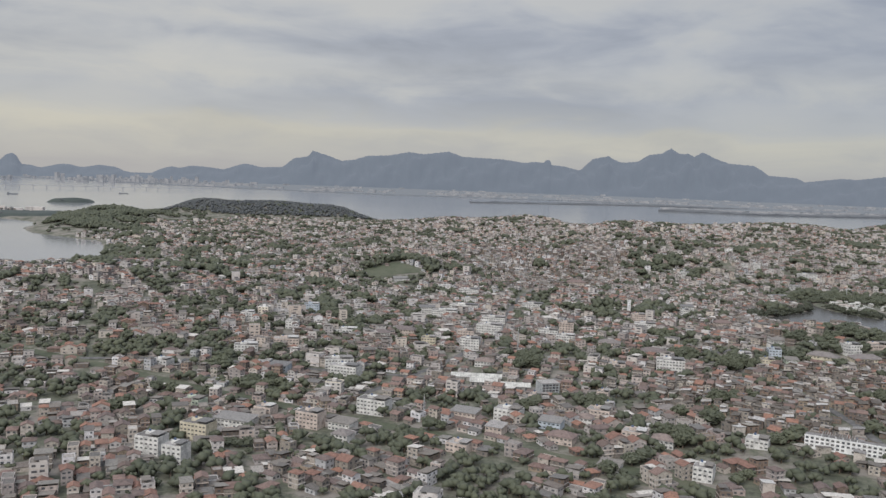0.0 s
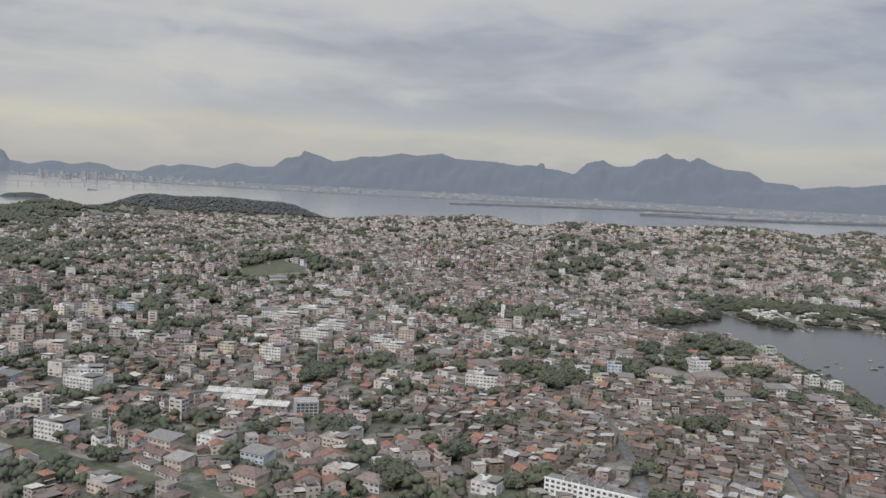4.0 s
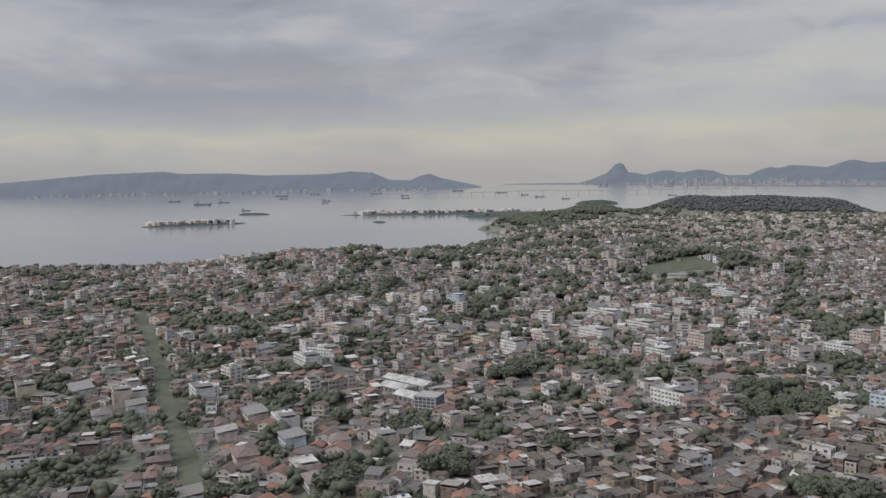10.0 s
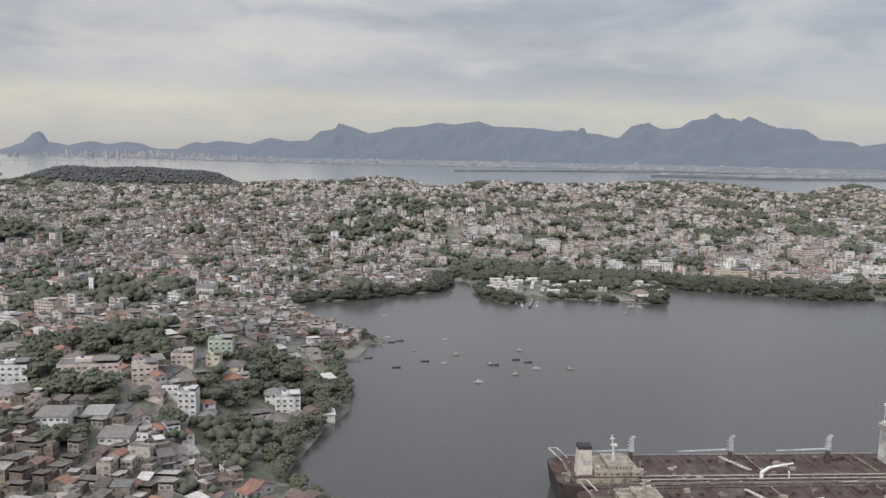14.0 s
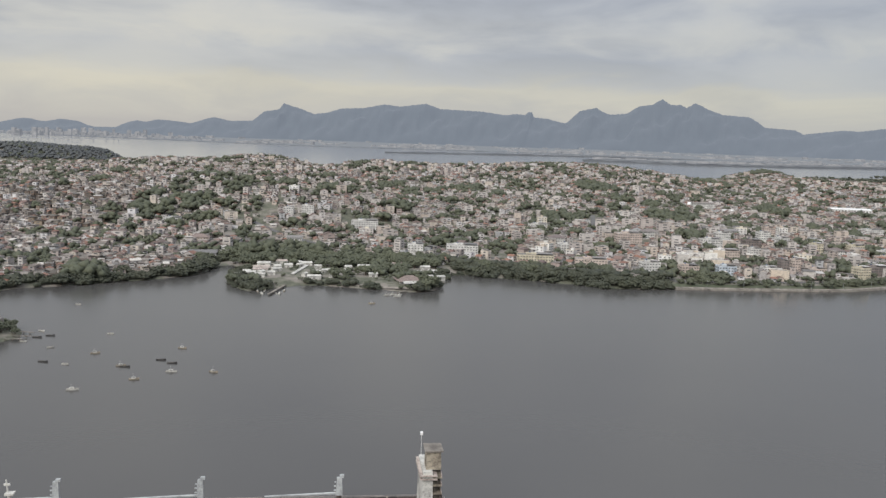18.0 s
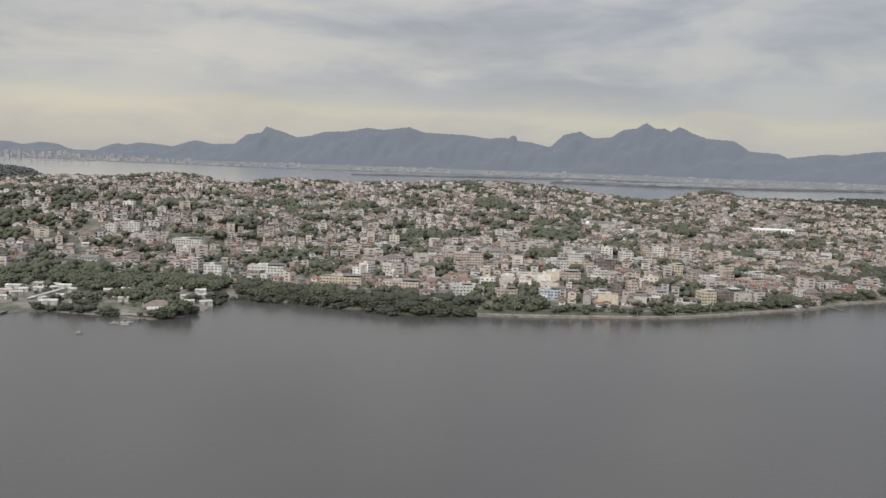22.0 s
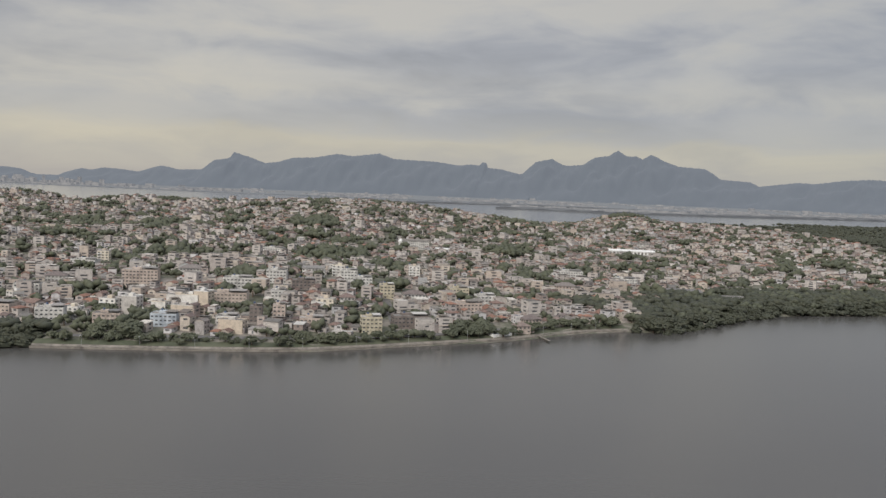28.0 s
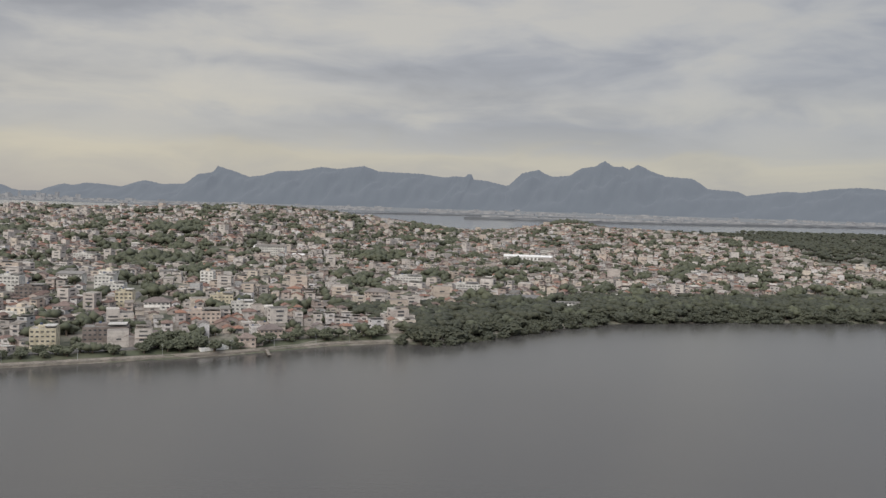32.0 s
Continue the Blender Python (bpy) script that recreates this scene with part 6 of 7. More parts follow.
for n_, (x, y) in enumerate(near_trees[:190]):
    size = rng.uniform(1.4, 2.4)
    m = at_ground(x + rng.uniform(-1, 1), y + rng.uniform(-1, 1), rng.uniform(0, 360))
    copy_or = tree_kinds[n_ % 5]
    if n_ < 5:
        copy_or.matrix_basis = m @ Matrix.Diagonal((size, size, size, 1))
    else:
        made = copy_thing(copy_or, m)
        made.matrix_basis = m @ Matrix.Diagonal((size, size, size, 1))

# ---- promenade ----
sea = np.array([(354, 461.6), (370, 463.2), (384, 465), (398, 467.2), (412, 470), (426, 476.8), (440, 485), (459, 495), (468, 502.6), (478, 511), (486, 515.4), (496, 519)], float)
fine_sea = np.concatenate([np.linspace(a, b, 7)[:-1] for a, b in zip(sea, sea[1:])])
for _ in range(6):
    fine_sea[1:-1] = (fine_sea[:-2] + 2 * fine_sea[1:-1] + fine_sea[2:]) / 4
tang = np.gradient(fine_sea, axis=0)
tang /= np.linalg.norm(tang, axis=1)[:, None]
inward = np.stack([-tang[:, 1], tang[:, 0]], 1)


def kerb(offsets, heights, name, label, mat, category):
    cols = [np.concatenate([fine_sea + inward * o_, np.full((len(fine_sea), 1), z_)], 1) for o_, z_ in zip(offsets, heights)]
    return tagged(new(name, mesh_from(name, np.stack(cols, 1), [(grid_faces(len(offsets), len(fine_sea)), 0)], [mat])), label, category, kind="structure")


kerb((0.3, 0.4, 0.8, 0.85), (-0.6, 0.42, 0.42, 0.36), "seawall", "pale stone seawall at the water's edge", sand_mat, "wall")
kerb((0.85, 1.25, 1.6), (0.46, 0.6, 0.78), "promenade", "pale paved waterfront promenade", sand_mat, "pavement")
lamp_post = thing("street_lamp", "thin grey promenade lamp post", "street lamp", group="promenade lamps")
part("pole", Pile().bar((0, 0, -0.2), (0, 0, 2.2), 0.035, 6, 0.025), grey_mat, lamp_post)
part("arm", Pile().bar((0, 0, 2.18), (0, -0.5, 2.3), 0.022, 5), grey_mat, lamp_post)
part("lantern", Pile().box(-0.06, -0.68, 2.26, 0.06, -0.45, 2.32), white_mat, lamp_post)
for n_, i in enumerate(range(4, len(fine_sea) - 2, 5)):
    x, y = fine_sea[i] + inward[i] * 1.3
    m = pose(x, y, 0.62, 0, 0, 0)
    lamp_post.matrix_basis = m if n_ == 0 else lamp_post.matrix_basis
    if n_:
        copy_thing(lamp_post, m)

court = thing("sports_court", "pale blue walled sports court by the promenade", "court", at_ground(457.2, 498.2, 38))
part("floor_slab", Pile().box(-3.0, -1.1, -0.8, 3.0, 1.1, 0.25), blue_pale_mat, court)
for x0, y0, x1, y1 in ((-3.1, -1.2, 3.1, -1.1), (-3.1, 1.1, 3.1, 1.2), (-3.1, -1.1, -3.0, 1.1), (3.0, -1.1, 3.1, 1.1)):
    part("court_wall", Pile().box(x0, y0, -0.8, x1, y1, 0.55), white_mat, court)
kiosk = thing("kiosk", "small pink kiosk with a flat white roof", "kiosk", at_ground(465.4, 504.6, 40))
part("wall", Pile().box(-0.9, -0.7, -0.5, 0.9, 0.7, 0.8), VILLA_WALLS["salmon"], kiosk)
part("roof", Pile().box(-1.2, -1.0, 0.8, 1.2, 1.0, 0.95), white_mat, kiosk)
part("counter_opening", Pile().box(-0.6, -0.73, 0.25, 0.6, -0.69, 0.6), pane_one, kiosk)
strip([(600, 722), (640, 733), (672, 742), (720, 755)], 9.0, 0.16, sand_mat, "bare_field", "long strip of pale bare earth among houses", "field")
strip([(588, 780), (606, 792), (630, 806)], 13.0, 0.16, asphalt_red_mat, "earth_yard", "reddish bare yard among houses", "field")
gard = np.stack([rng.uniform(356, 425, 90), np.zeros(90)], 1)
gard[:, 1] = np.interp(gard[:, 0], [356, 384, 412, 426], [466.4, 468.8, 473.8, 480.0]) + rng.uniform(0, 3, 90)
plant("bank_shrubs", "low shrubs on the grassy promenade bank", gard[:, 0], gard[:, 1], rng.uniform(0.3, 0.6, 90), leaf_mat, 12, 31)
kerb((1.6, 2.4, 4.6), (0.80, 0.95, 1.35), "grass_bank", "grassy bank behind the promenade", grass_mat, "grass")

# ---- yacht-club spit ----
club = thing("club_house", "waterside club house with a wide brown roof", "building", pose(268, 449, 1.2, 0, 0, 22))
part("wall", Pile().box(-3.6, -3.4, -1, 3.6, 3.4, 0.9), cream_grey_mat, club)
part("roof", Pile().add([(-4.2, -4, 0.9), (4.2, -4, 0.9), (4.2, 4, 0.9), (-4.2, 4, 0.9), (-1.2, 0, 2.3), (1.2, 0, 2.3)], [(0, 1, 5, 4), (1, 2, 5), (2, 3, 4, 5), (3, 0, 4), (3, 2, 1, 0)]), tile_one, club, "faded brown hipped roof")
part("porch_roof", Pile().add([(-3.2, -5.6, 0.55), (1.6, -5.6, 0.55), (1.6, -3.9, 1.0), (-3.2, -3.9, 1.0), (-3.2, -5.6, 0.67), (1.6, -5.6, 0.67), (1.6, -3.9, 1.12), (-3.2, -3.9, 1.12)], [(4, 5, 6, 7), (0, 1, 5, 4), (1, 2, 6, 5), (3, 0, 4, 7), (3, 2, 1, 0)]), cream_grey_mat, club, "pale sloping porch roof")
window_set(club, 3.6, 3.4, 1, 0.9, 0.9, 0.5, 0.4, (0, 1, 3))
for x, y, a, length, deep in ((217, 451, 10, 2.0, 1.2), (219, 457, 14, 2.4, 1.4), (221.5, 447, 8, 1.5, 0.9), (218, 462, 20, 2.6, 1.2), (217, 470, 5, 2.2, 1.2), (224, 458, 40, 1.6, 0.9), (221, 475, 8, 2.8, 1.1), (227, 474, 0, 2.0, 1.0), (231, 473, 12, 1.8, 1.0), (233, 479, 0, 1.6, 0.8), (240, 459, 30, 1.4, 0.8), (238, 449, 15, 2.2, 1.0), (243.5, 452, 60, 1.2, 0.7), (251, 462, 10, 1.2, 0.7), (251, 471, 0, 2.2, 0.9), (262, 479, 12, 2.4, 1.6), (271.5, 474, 20, 1.6, 0.9), (275, 468, 10, 2.2, 1.1), (277, 461, 30, 1.8, 0.9), (273.5, 457, 15, 1.6, 0.8), (214.5, 447, 20, 1.0, 0.8), (215.5, 453.5, 0, 1.2, 0.8), (220.5, 452, 60, 1.0, 0.8), (224, 451, 20, 1.1, 0.7), (223, 464, 30, 1.2, 0.9), (226, 467, 10, 1.4, 0.9), (229.5, 469, 50, 1.0, 0.8), (236, 467, 15, 1.2, 0.8), (237.5, 456, 5, 1.3, 0.8), (234.5, 452, 70, 0.9, 0.7), (246, 468, 20, 1.2, 0.8), (256, 455, 10, 1.4, 0.9), (266, 459, 15, 1.2, 0.8), (270, 464, 40, 1.0, 0.8)):
    hut = thing("boat_shed", "low white boat shed among trees on the spit", "shed", at_ground(x, y, a), group="boat sheds")
    part("wall", Pile().box(-length, -deep, -0.6, length, deep, 1.0), cream_grey_mat, hut)
    part("roof", Pile().add([(-length - 0.1, -deep - 0.15, 1.0), (length + 0.1, -deep - 0.15, 1.0), (length + 0.1, deep + 0.15, 1.0), (-length - 0.1, deep + 0.15, 1.0), (-length, 0, 1.4), (length, 0, 1.4)], [(0, 1, 5, 4), (2, 3, 4, 5), (3, 0, 4), (1, 2, 5)]), rose_mat if length > 2.3 else cream_grey_mat, hut)
    part("door", Pile().box(-0.4, -deep - 0.03, 0, 0.4, -deep + 0.01, 0.72), slab_one, hut)
bx_, by_ = rng.uniform(212, 278, 260), rng.uniform(436, 480, 260)
fits = (shore_distance(bx_, by_) > 1.2) & (np.abs(bx_ - 231) > 1.6) & (rng.random(260) < 0.75)
plant("spit_shrubs", "shrubs and small palms between the boat sheds", bx_[fits], by_[fits], rng.uniform(0.35, 0.9, fits.sum()), leaf_mat, 14, 33)
ramp_way = thing("boat_ramp", "long white raised boat ramp across the spit", "ramp", pose(231, 463.5, 0, 0, 0, 87), group="")
part("slab", Pile().box(-11, -0.6, 1.7, 11, 0.6, 1.95), cream_grey_mat, ramp_way)
for u_ in (-10, -5, 0, 5, 10):
    part("post", Pile().box(u_ - 0.15, -0.4, -0.2, u_ + 0.15, 0.4, 1.7), slab_one, ramp_way)
strip([(243, 446.6), (252, 443.8), (263, 440.6), (272, 440.2)], 1.0, 0.1, sand_mat, "footpath", "narrow pale path along the spit's edge", "path")


def jetty(x, y, a, length, wide, label="grey plank jetty on posts"):
    ob = thing("jetty", label, "jetty", pose(x, y, 0, 0, 0, a), group="jetties")
    for i in range(int(length / 0.5)):
        part("plank", Pile().box(i * 0.5, -wide / 2, 0.42, i * 0.5 + 0.46, wide / 2, 0.48), sand_mat, ob)
    for i in range(int(length / 1.5) + 1):
        for s in (-1, 1):
            part("post", Pile().bar((i * 1.5, s * wide * 0.45, -0.8), (i * 1.5, s * wide * 0.45, 0.55), 0.05, 5), bark_mat, ob)


jetty(230.8, 440.5, -95, 16, 0.8, "white walkway jetty on posts")
jetty(268, 439, -118, 5, 0.6)
jetty(187, 365, 5, 4, 0.5)
jetty(187, 362, 10, 3.5, 0.5)
jetty(186, 369, -5, 4, 0.5)
jetty(184, 345, 8, 3.5, 0.5)
jetty(467.6, 503.2, -72, 7, 0.7)


# ---- boats ----
def boat_template(length, beam, cabin, colour_mat, label):
    ob = thing("boat", label, "boat", group="moored boats")
    st = [(-1.0, 0.75, 0.0), (-0.5, 1.0, 0.0), (0.2, 0.95, 0.02), (0.7, 0.6, 0.08), (1.0, 0.06, 0.16)]
    vs = []
    for u, wd, lift_ in st:
        x = u * length / 2
        vs += [(x, -wd * beam / 2, 0.22 + lift_), (x, -wd * beam / 3, -0.12), (x, wd * beam / 3, -0.12), (x, wd * beam / 2, 0.22 + lift_)]
    fs = [(i * 4 + j, i * 4 + j + 4, i * 4 + j + 5, i * 4 + j + 1) for i in range(4) for j in range(3)] + [(0, 1, 2, 3)]
    part("hull", Pile().add(vs, fs), colour_mat, ob)
    part("deck", Pile().add([(u * length / 2, s * wd * beam / 2 * 0.96, 0.16 + l_) for u, wd, l_ in st for s in (-1, 1)], [(i * 2, i * 2 + 1, i * 2 + 3, i * 2 + 2) for i in range(4)]), sand_mat, ob)
    if cabin:
        c = part("cabin", Pile().box(-length * 0.25, -beam * 0.28, 0.15, length * 0.15, beam * 0.28, 0.52, 0.05), cream_grey_mat, ob)
        part("window", Pile().box(-length * 0.15, -beam * 0.29, 0.36, length * 0.08, -beam * 0.255, 0.5), pane_one, c)
        part("mast", Pile().bar((-length * 0.1, 0, 0.6), (-length * 0.1, 0, 1.25), 0.02, 5), grey_mat, ob)
    else:
        for u in (-0.5, 0.0, 0.45):
            part("thwart", Pile().box(u * length / 2 - 0.05, -beam * 0.4, 0.18, u * length / 2 + 0.05, beam * 0.4, 0.22), bark_mat, ob)
    return ob


fleet = [boat_template(2.2, 0.75, 1, cream_grey_mat, "dull white cabin boat moored on the bay"), boat_template(1.9, 0.6, 1, tan_mat, "small weathered tan fishing boat with a white wheelhouse"), boat_template(2.0, 0.45, 0, dark_mat, "long dark open skiff"), boat_template(1.5, 0.5, 0, cream_grey_mat, "small dull white open dinghy")]
BERTHS = [(217, 330, 0, 10), (226, 362, 1, -8), (225, 352, 2, 5), (220, 346, 2, 0), (219, 346.5, 1, 12), (225, 338, 1, 15), (230, 344, 0, 4), (238, 345, 1, -20), (210, 355, 1, 20), (208, 346, 3, -10), (203, 347, 2, 0), (194, 368, 2, 6), (184.5, 402, 3, 0), (260, 419, 1, -5), (199, 358, 3, 30), (228, 350, 2, 4), (192, 366, 2, 8), (191, 362, 3, 0), (189, 348, 2, 15), (206, 372, 3, 0), (264.5, 434.5, 0, 60), (266.5, 433, 0, 55), (226.8, 431.5, 3, 80), (232, 428, 0, 85), (232.3, 433, 1, 85)]
BERTHS += [(227, 427, 0, -60), (231, 428, 3, -70), (225, 430, 1, -65), (266, 431, 0, 5), (263, 432, 0, 10), (265, 433.5, 3, 0), (197, 340, 2, 4), (190, 372, 3, -10)]
for n_, (x, y, k, a) in enumerate(BERTHS):
    stand(fleet[k], pose(x, y, 0, 0, 0, a))


# ---- laid-up tankers ----
def tanker(x, y, a, length, beam, label, tall_tower, bow):
    ship = thing("tanker", label, "ship", pose(x, y, 0, 0, 0, a), group="laid-up tankers")
    L_, B_, Z_ = length / 2, beam / 2, 3.8
    rnd0 = random.Random(int(beam * 10))
    st = [(-0.91, 0.70, 1.1), (-0.89, 0.86, 0.2), (-0.82, 1.0, 0.0), (0.76 * bow, 1.0, 0.0), (0.88 * bow, 0.84, 0.0), (0.96 * bow, 0.48, 0.0), (bow, 0.08, 0.1)]
    vs = []
    for u, wd, up_ in st:
        vs += [(u * L_, -wd * B_, Z_), (u * L_ * 0.985, -wd * B_ * 0.97, -0.6 + up_), (u * L_ * 0.985, wd * B_ * 0.97, -0.6 + up_), (u * L_, wd * B_, Z_)]
    k = len(st)
    hull = part("hull", Pile().add(vs, [(i * 4 + j, i * 4 + j + 4, i * 4 + j + 5, i * 4 + j + 1) for i in range(k - 1) for j in range(3)] + [(0, 1, 2, 3)]), hull_mat, ship, "dark weathered hull")
    part("deck", Pile().add([(u * L_, s * wd * B_ * 0.985, Z_ - 0.05) for u, wd, _ in st for s in (-1, 1)], [(i * 2, i * 2 + 1, i * 2 + 3, i * 2 + 2) for i in range(k - 1)]), rust_mat, ship, "rust-red steel deck")
    for s in (-1, 1):
        rail = Pile()
        for i in range(40):
            px = -L_ * 0.82 + i * L_ * (0.82 + 0.76 * bow) / 39
            rail.bar((px, s * B_ * 0.97, Z_ - 0.05), (px, s * B_ * 0.97, Z_ + 0.3), 0.02, 4)
        for z in (0.15, 0.3):
            rail.bar((-L_ * 0.82, s * B_ * 0.97, Z_ + z), (L_ * 0.76 * bow, s * B_ * 0.97, Z_ + z), 0.02, 4)
        part("railing", rail, rose_mat, ship)
    # pipes along the middle, tank hatches, cross girders
    for i in range(7):
        yy = -B_ * 0.9 + i * 0.46
        part("pipe", Pile().bar((-L_ * 0.62, yy, Z_ + 0.25 + 0.06 * (i % 3)), (L_ * 0.66 * bow, yy, Z_ + 0.25 + 0.06 * (i % 3)), 0.075, 6), (sand_mat, rust_mat, rose_mat)[i % 3], ship)
    for i in range(13):
        px = -L_ * 0.6 + i * L_ * (0.6 + 0.68 * bow) / 12
        part("cross_girder", Pile().box(px - 0.1, -B_ * 0.94, Z_ - 0.05, px + 0.06, B_ * 0.94, Z_ + 0.06), rust_mat, ship)
        hatch = part("tank_hatch", Pile().bar((px + 1.1, B_ * 0.55, Z_ - 0.05), (px + 1.1, B_ * 0.55, Z_ + 0.35), 0.32, 8), rust_mat, ship)
        part("lid", Pile().bar((px + 1.1, B_ * 0.55, Z_ + 0.35), (px + 1.1, B_ * 0.55, Z_ + 0.42), 0.37, 8), rust_mat, hatch)
        part("valve_stand", Pile().bar((px + 0.6, -B_ * 0.62, Z_), (px + 0.6, -B_ * 0.62, Z_ + 0.5), 0.07, 5).box(px + 0.45, -B_ * 0.65, Z_ + 0.45, px + 0.75, -B_ * 0.59, Z_ + 0.55), sand_mat, ship)
    for i in range(2):
        px = -L_ * 0.12 + i * L_ * 0.5
        part("deck_house", Pile().box(px, B_ * 0.6, Z_, px + 1.6, B_ * 0.85, Z_ + 0.4), rust_mat, ship)
        part("gangway", Pile().box(px + 3.6, -B_ * 0.35, Z_ + 0.3, px + 3.75, B_ * 0.9, Z_ + 0.36), tan_mat, ship)
    # superstructure at the stern
    house = part("superstructure", Pile().box(-L_ * 0.85, -B_ * 0.82, Z_, -L_ * 0.58, B_ * 0.55, Z_ + 0.75), tan_mat, ship, "weathered tan stern house")
    part("house_deck", Pile().box(-L_ * 0.85, -B_ * 0.80, Z_ + 0.75, -L_ * 0.58, B_ * 0.53, Z_ + 0.80), rust_mat, house)
    for j, (x0, x1, y0, y1, z0, z1) in enumerate(((-0.76, -0.57, -0.72, 0.42, 0.80, 1.45), (-0.70, -0.60, -0.6, 0.25, 1.45, 2.15))):
        tier = part("house_tier", Pile().box(x0 * L_, y0 * B_, Z_ + z0, x1 * L_, y1 * B_, Z_ + z1), tan_mat, ship)
        for i in range(7):
            part("porthole", Pile().box((x0 + (x1 - x0) * (i + 0.3) / 7) * L_, y0 * B_ - 0.02, Z_ + z0 + 0.2, (x0 + (x1 - x0) * (i + 0.75) / 7) * L_, y0 * B_ + 0.01, Z_ + z0 + 0.45), pane_one, tier)
            part("porthole", Pile().box(x0 * L_ - 0.02, (y0 + (y1 - y0) * (i + 0.3) / 7) * B_, Z_ + z0 + 0.2, x0 * L_ + 0.01, (y0 + (y1 - y0) * (i + 0.7) / 7) * B_, Z_ + z0 + 0.45), pane_one, tier)
        stanchion = Pile()
        for i in range(9):
            sx_ = (x0 + (x1 - x0) * i / 8) * L_
            stanchion.bar((sx_, y0 * B_ + 0.05, Z_ + z1), (sx_, y0 * B_ + 0.05, Z_ + z1 + 0.3), 0.02, 4)
        stanchion.bar((x0 * L_, y0 * B_ + 0.05, Z_ + z1 + 0.3), (x1 * L_, y0 * B_ + 0.05, Z_ + z1 + 0.3), 0.025, 4)
        part("stanchion_rail", stanchion, sand_mat, tier)
    part("companion_ladder", Pile().box(-L_ * 0.57, -B_ * 0.5, Z_, -L_ * 0.57 + 1.6, -B_ * 0.42, Z_ + 0.12).box(-L_ * 0.57, -B_ * 0.5, Z_ + 0.5, -L_ * 0.57 + 0.9, -B_ * 0.42, Z_ + 1.3), rose_mat, ship)
    if tall_tower:
        fx_ = -L_ * 0.80
        stack = part("funnel", Pile().box(fx_ - 1.1, -B_ * 0.62, Z_ + 0.8, fx_ + 1.2, -B_ * 0.3, Z_ + 4.6, 0.2), cream_mat, ship, "cream funnel")
        part("funnel_cap", Pile().box(fx_ - 0.95, -B_ * 0.6, Z_ + 4.6, fx_ + 1.05, -B_ * 0.32, Z_ + 5.1), dark_mat, stack, "sooty black cap")
        part("funnel_badge", Pile().box(fx_ - 0.25, -B_ * 0.62 - 0.04, Z_ + 2.4, fx_ + 0.75, -B_ * 0.62 + 0.02, Z_ + 3.0), grey_mat, stack)
        part("vent_cowl", Pile().bar((fx_ + 2.4, -B_ * 0.5, Z_ + 0.8), (fx_ + 2.4, -B_ * 0.5, Z_ + 1.7), 0.2, 7).bar((fx_ + 2.4, -B_ * 0.5, Z_ + 1.65), (fx_ + 2.0, -B_ * 0.5, Z_ + 1.85), 0.26, 7, 0.34), cream_mat, ship)
    for i in range(18):
        cx0, cy0, cs = -L_ * (0.88 - 0.36 * rnd0.random()), B_ * rnd0.uniform(-0.9, 0.85), rnd0.uniform(0.12, 0.34)
        if i % 3 == 0:
            part("vent_pipe", Pile().bar((cx0, cy0, Z_ - 0.05), (cx0, cy0, Z_ + 0.9 + cs), 0.07, 6).bar((cx0, cy0, Z_ + 0.9 + cs), (cx0 + 0.2, cy0, Z_ + 1.0 + cs), 0.12, 6, 0.16), sand_mat, ship)
        elif i % 3 == 1:
            part("deck_winch", Pile().bar((cx0, cy0 - cs, Z_ + 0.25), (cx0, cy0 + cs, Z_ + 0.25), 0.2, 8).box(cx0 - 0.25, cy0 - cs, Z_ - 0.05, cx0 + 0.25, cy0 + cs, Z_ + 0.12), rust_mat, ship)
        else:
            part("store_locker", Pile().box(cx0 - cs, cy0 - cs, Z_ - 0.05, cx0 + cs, cy0 + cs, Z_ + 0.5 + cs, 0.03), tan_mat, ship)
    mx_, my_ = -L_ * 0.66, -B_ * 0.2
    if tall_tower:
        part("signal_mast", Pile().bar((mx_, my_, Z_ + 2.1), (mx_ - 0.1, my_, Z_ + 4.4), 0.30, 8, 0.18).box(mx_ - 0.45, my_ - 0.4, Z_ + 4.3, mx_ + 0.45, my_ + 0.4, Z_ + 4.5).bar((mx_ - 0.2, my_, Z_ + 4.5), (mx_ - 0.35, my_, Z_ + 5.9), 0.08, 6), cream_grey_mat, ship, "dulled white signal mast")
        part("radar", Pile().box(mx_ - 0.6, my_ - 0.08, Z_ + 5.3, mx_ + 0.05, my_ + 0.08, Z_ + 5.5), cream_grey_mat, ship)
    else:
        king = part("king_post", Pile().bar((mx_, my_, Z_ + 2.1), (mx_, my_, Z_ + 4.0), 0.34, 8, 0.28), tan_mat, ship, "weathered tan king post")
        for k_ in range(4):
            part("post_arm", Pile().bar((mx_, my_, Z_ + 2.9 + 0.32 * k_), (mx_ + (0.8 if k_ % 2 else -0.7), my_ - 0.3, Z_ + 3.1 + 0.34 * k_), 0.07, 5), cream_grey_mat, king)
    # weathered pipe runs and litter between the two decks
    for i in range(34):
        qx, qy, ql = rnd0.uniform(-0.5, 0.66 * bow) * L_, -B_ * rnd0.uniform(0.55, 0.95), rnd0.uniform(0.5, 2.2)
        part("pipe_stub", Pile().bar((qx, qy, Z_ + 0.15), (qx + ql, qy + rnd0.uniform(-0.15, 0.15), Z_ + rnd0.uniform(0.2, 0.45)), 0.06, 5), (sand_mat, cream_grey_mat, tan_mat)[i % 3], ship)
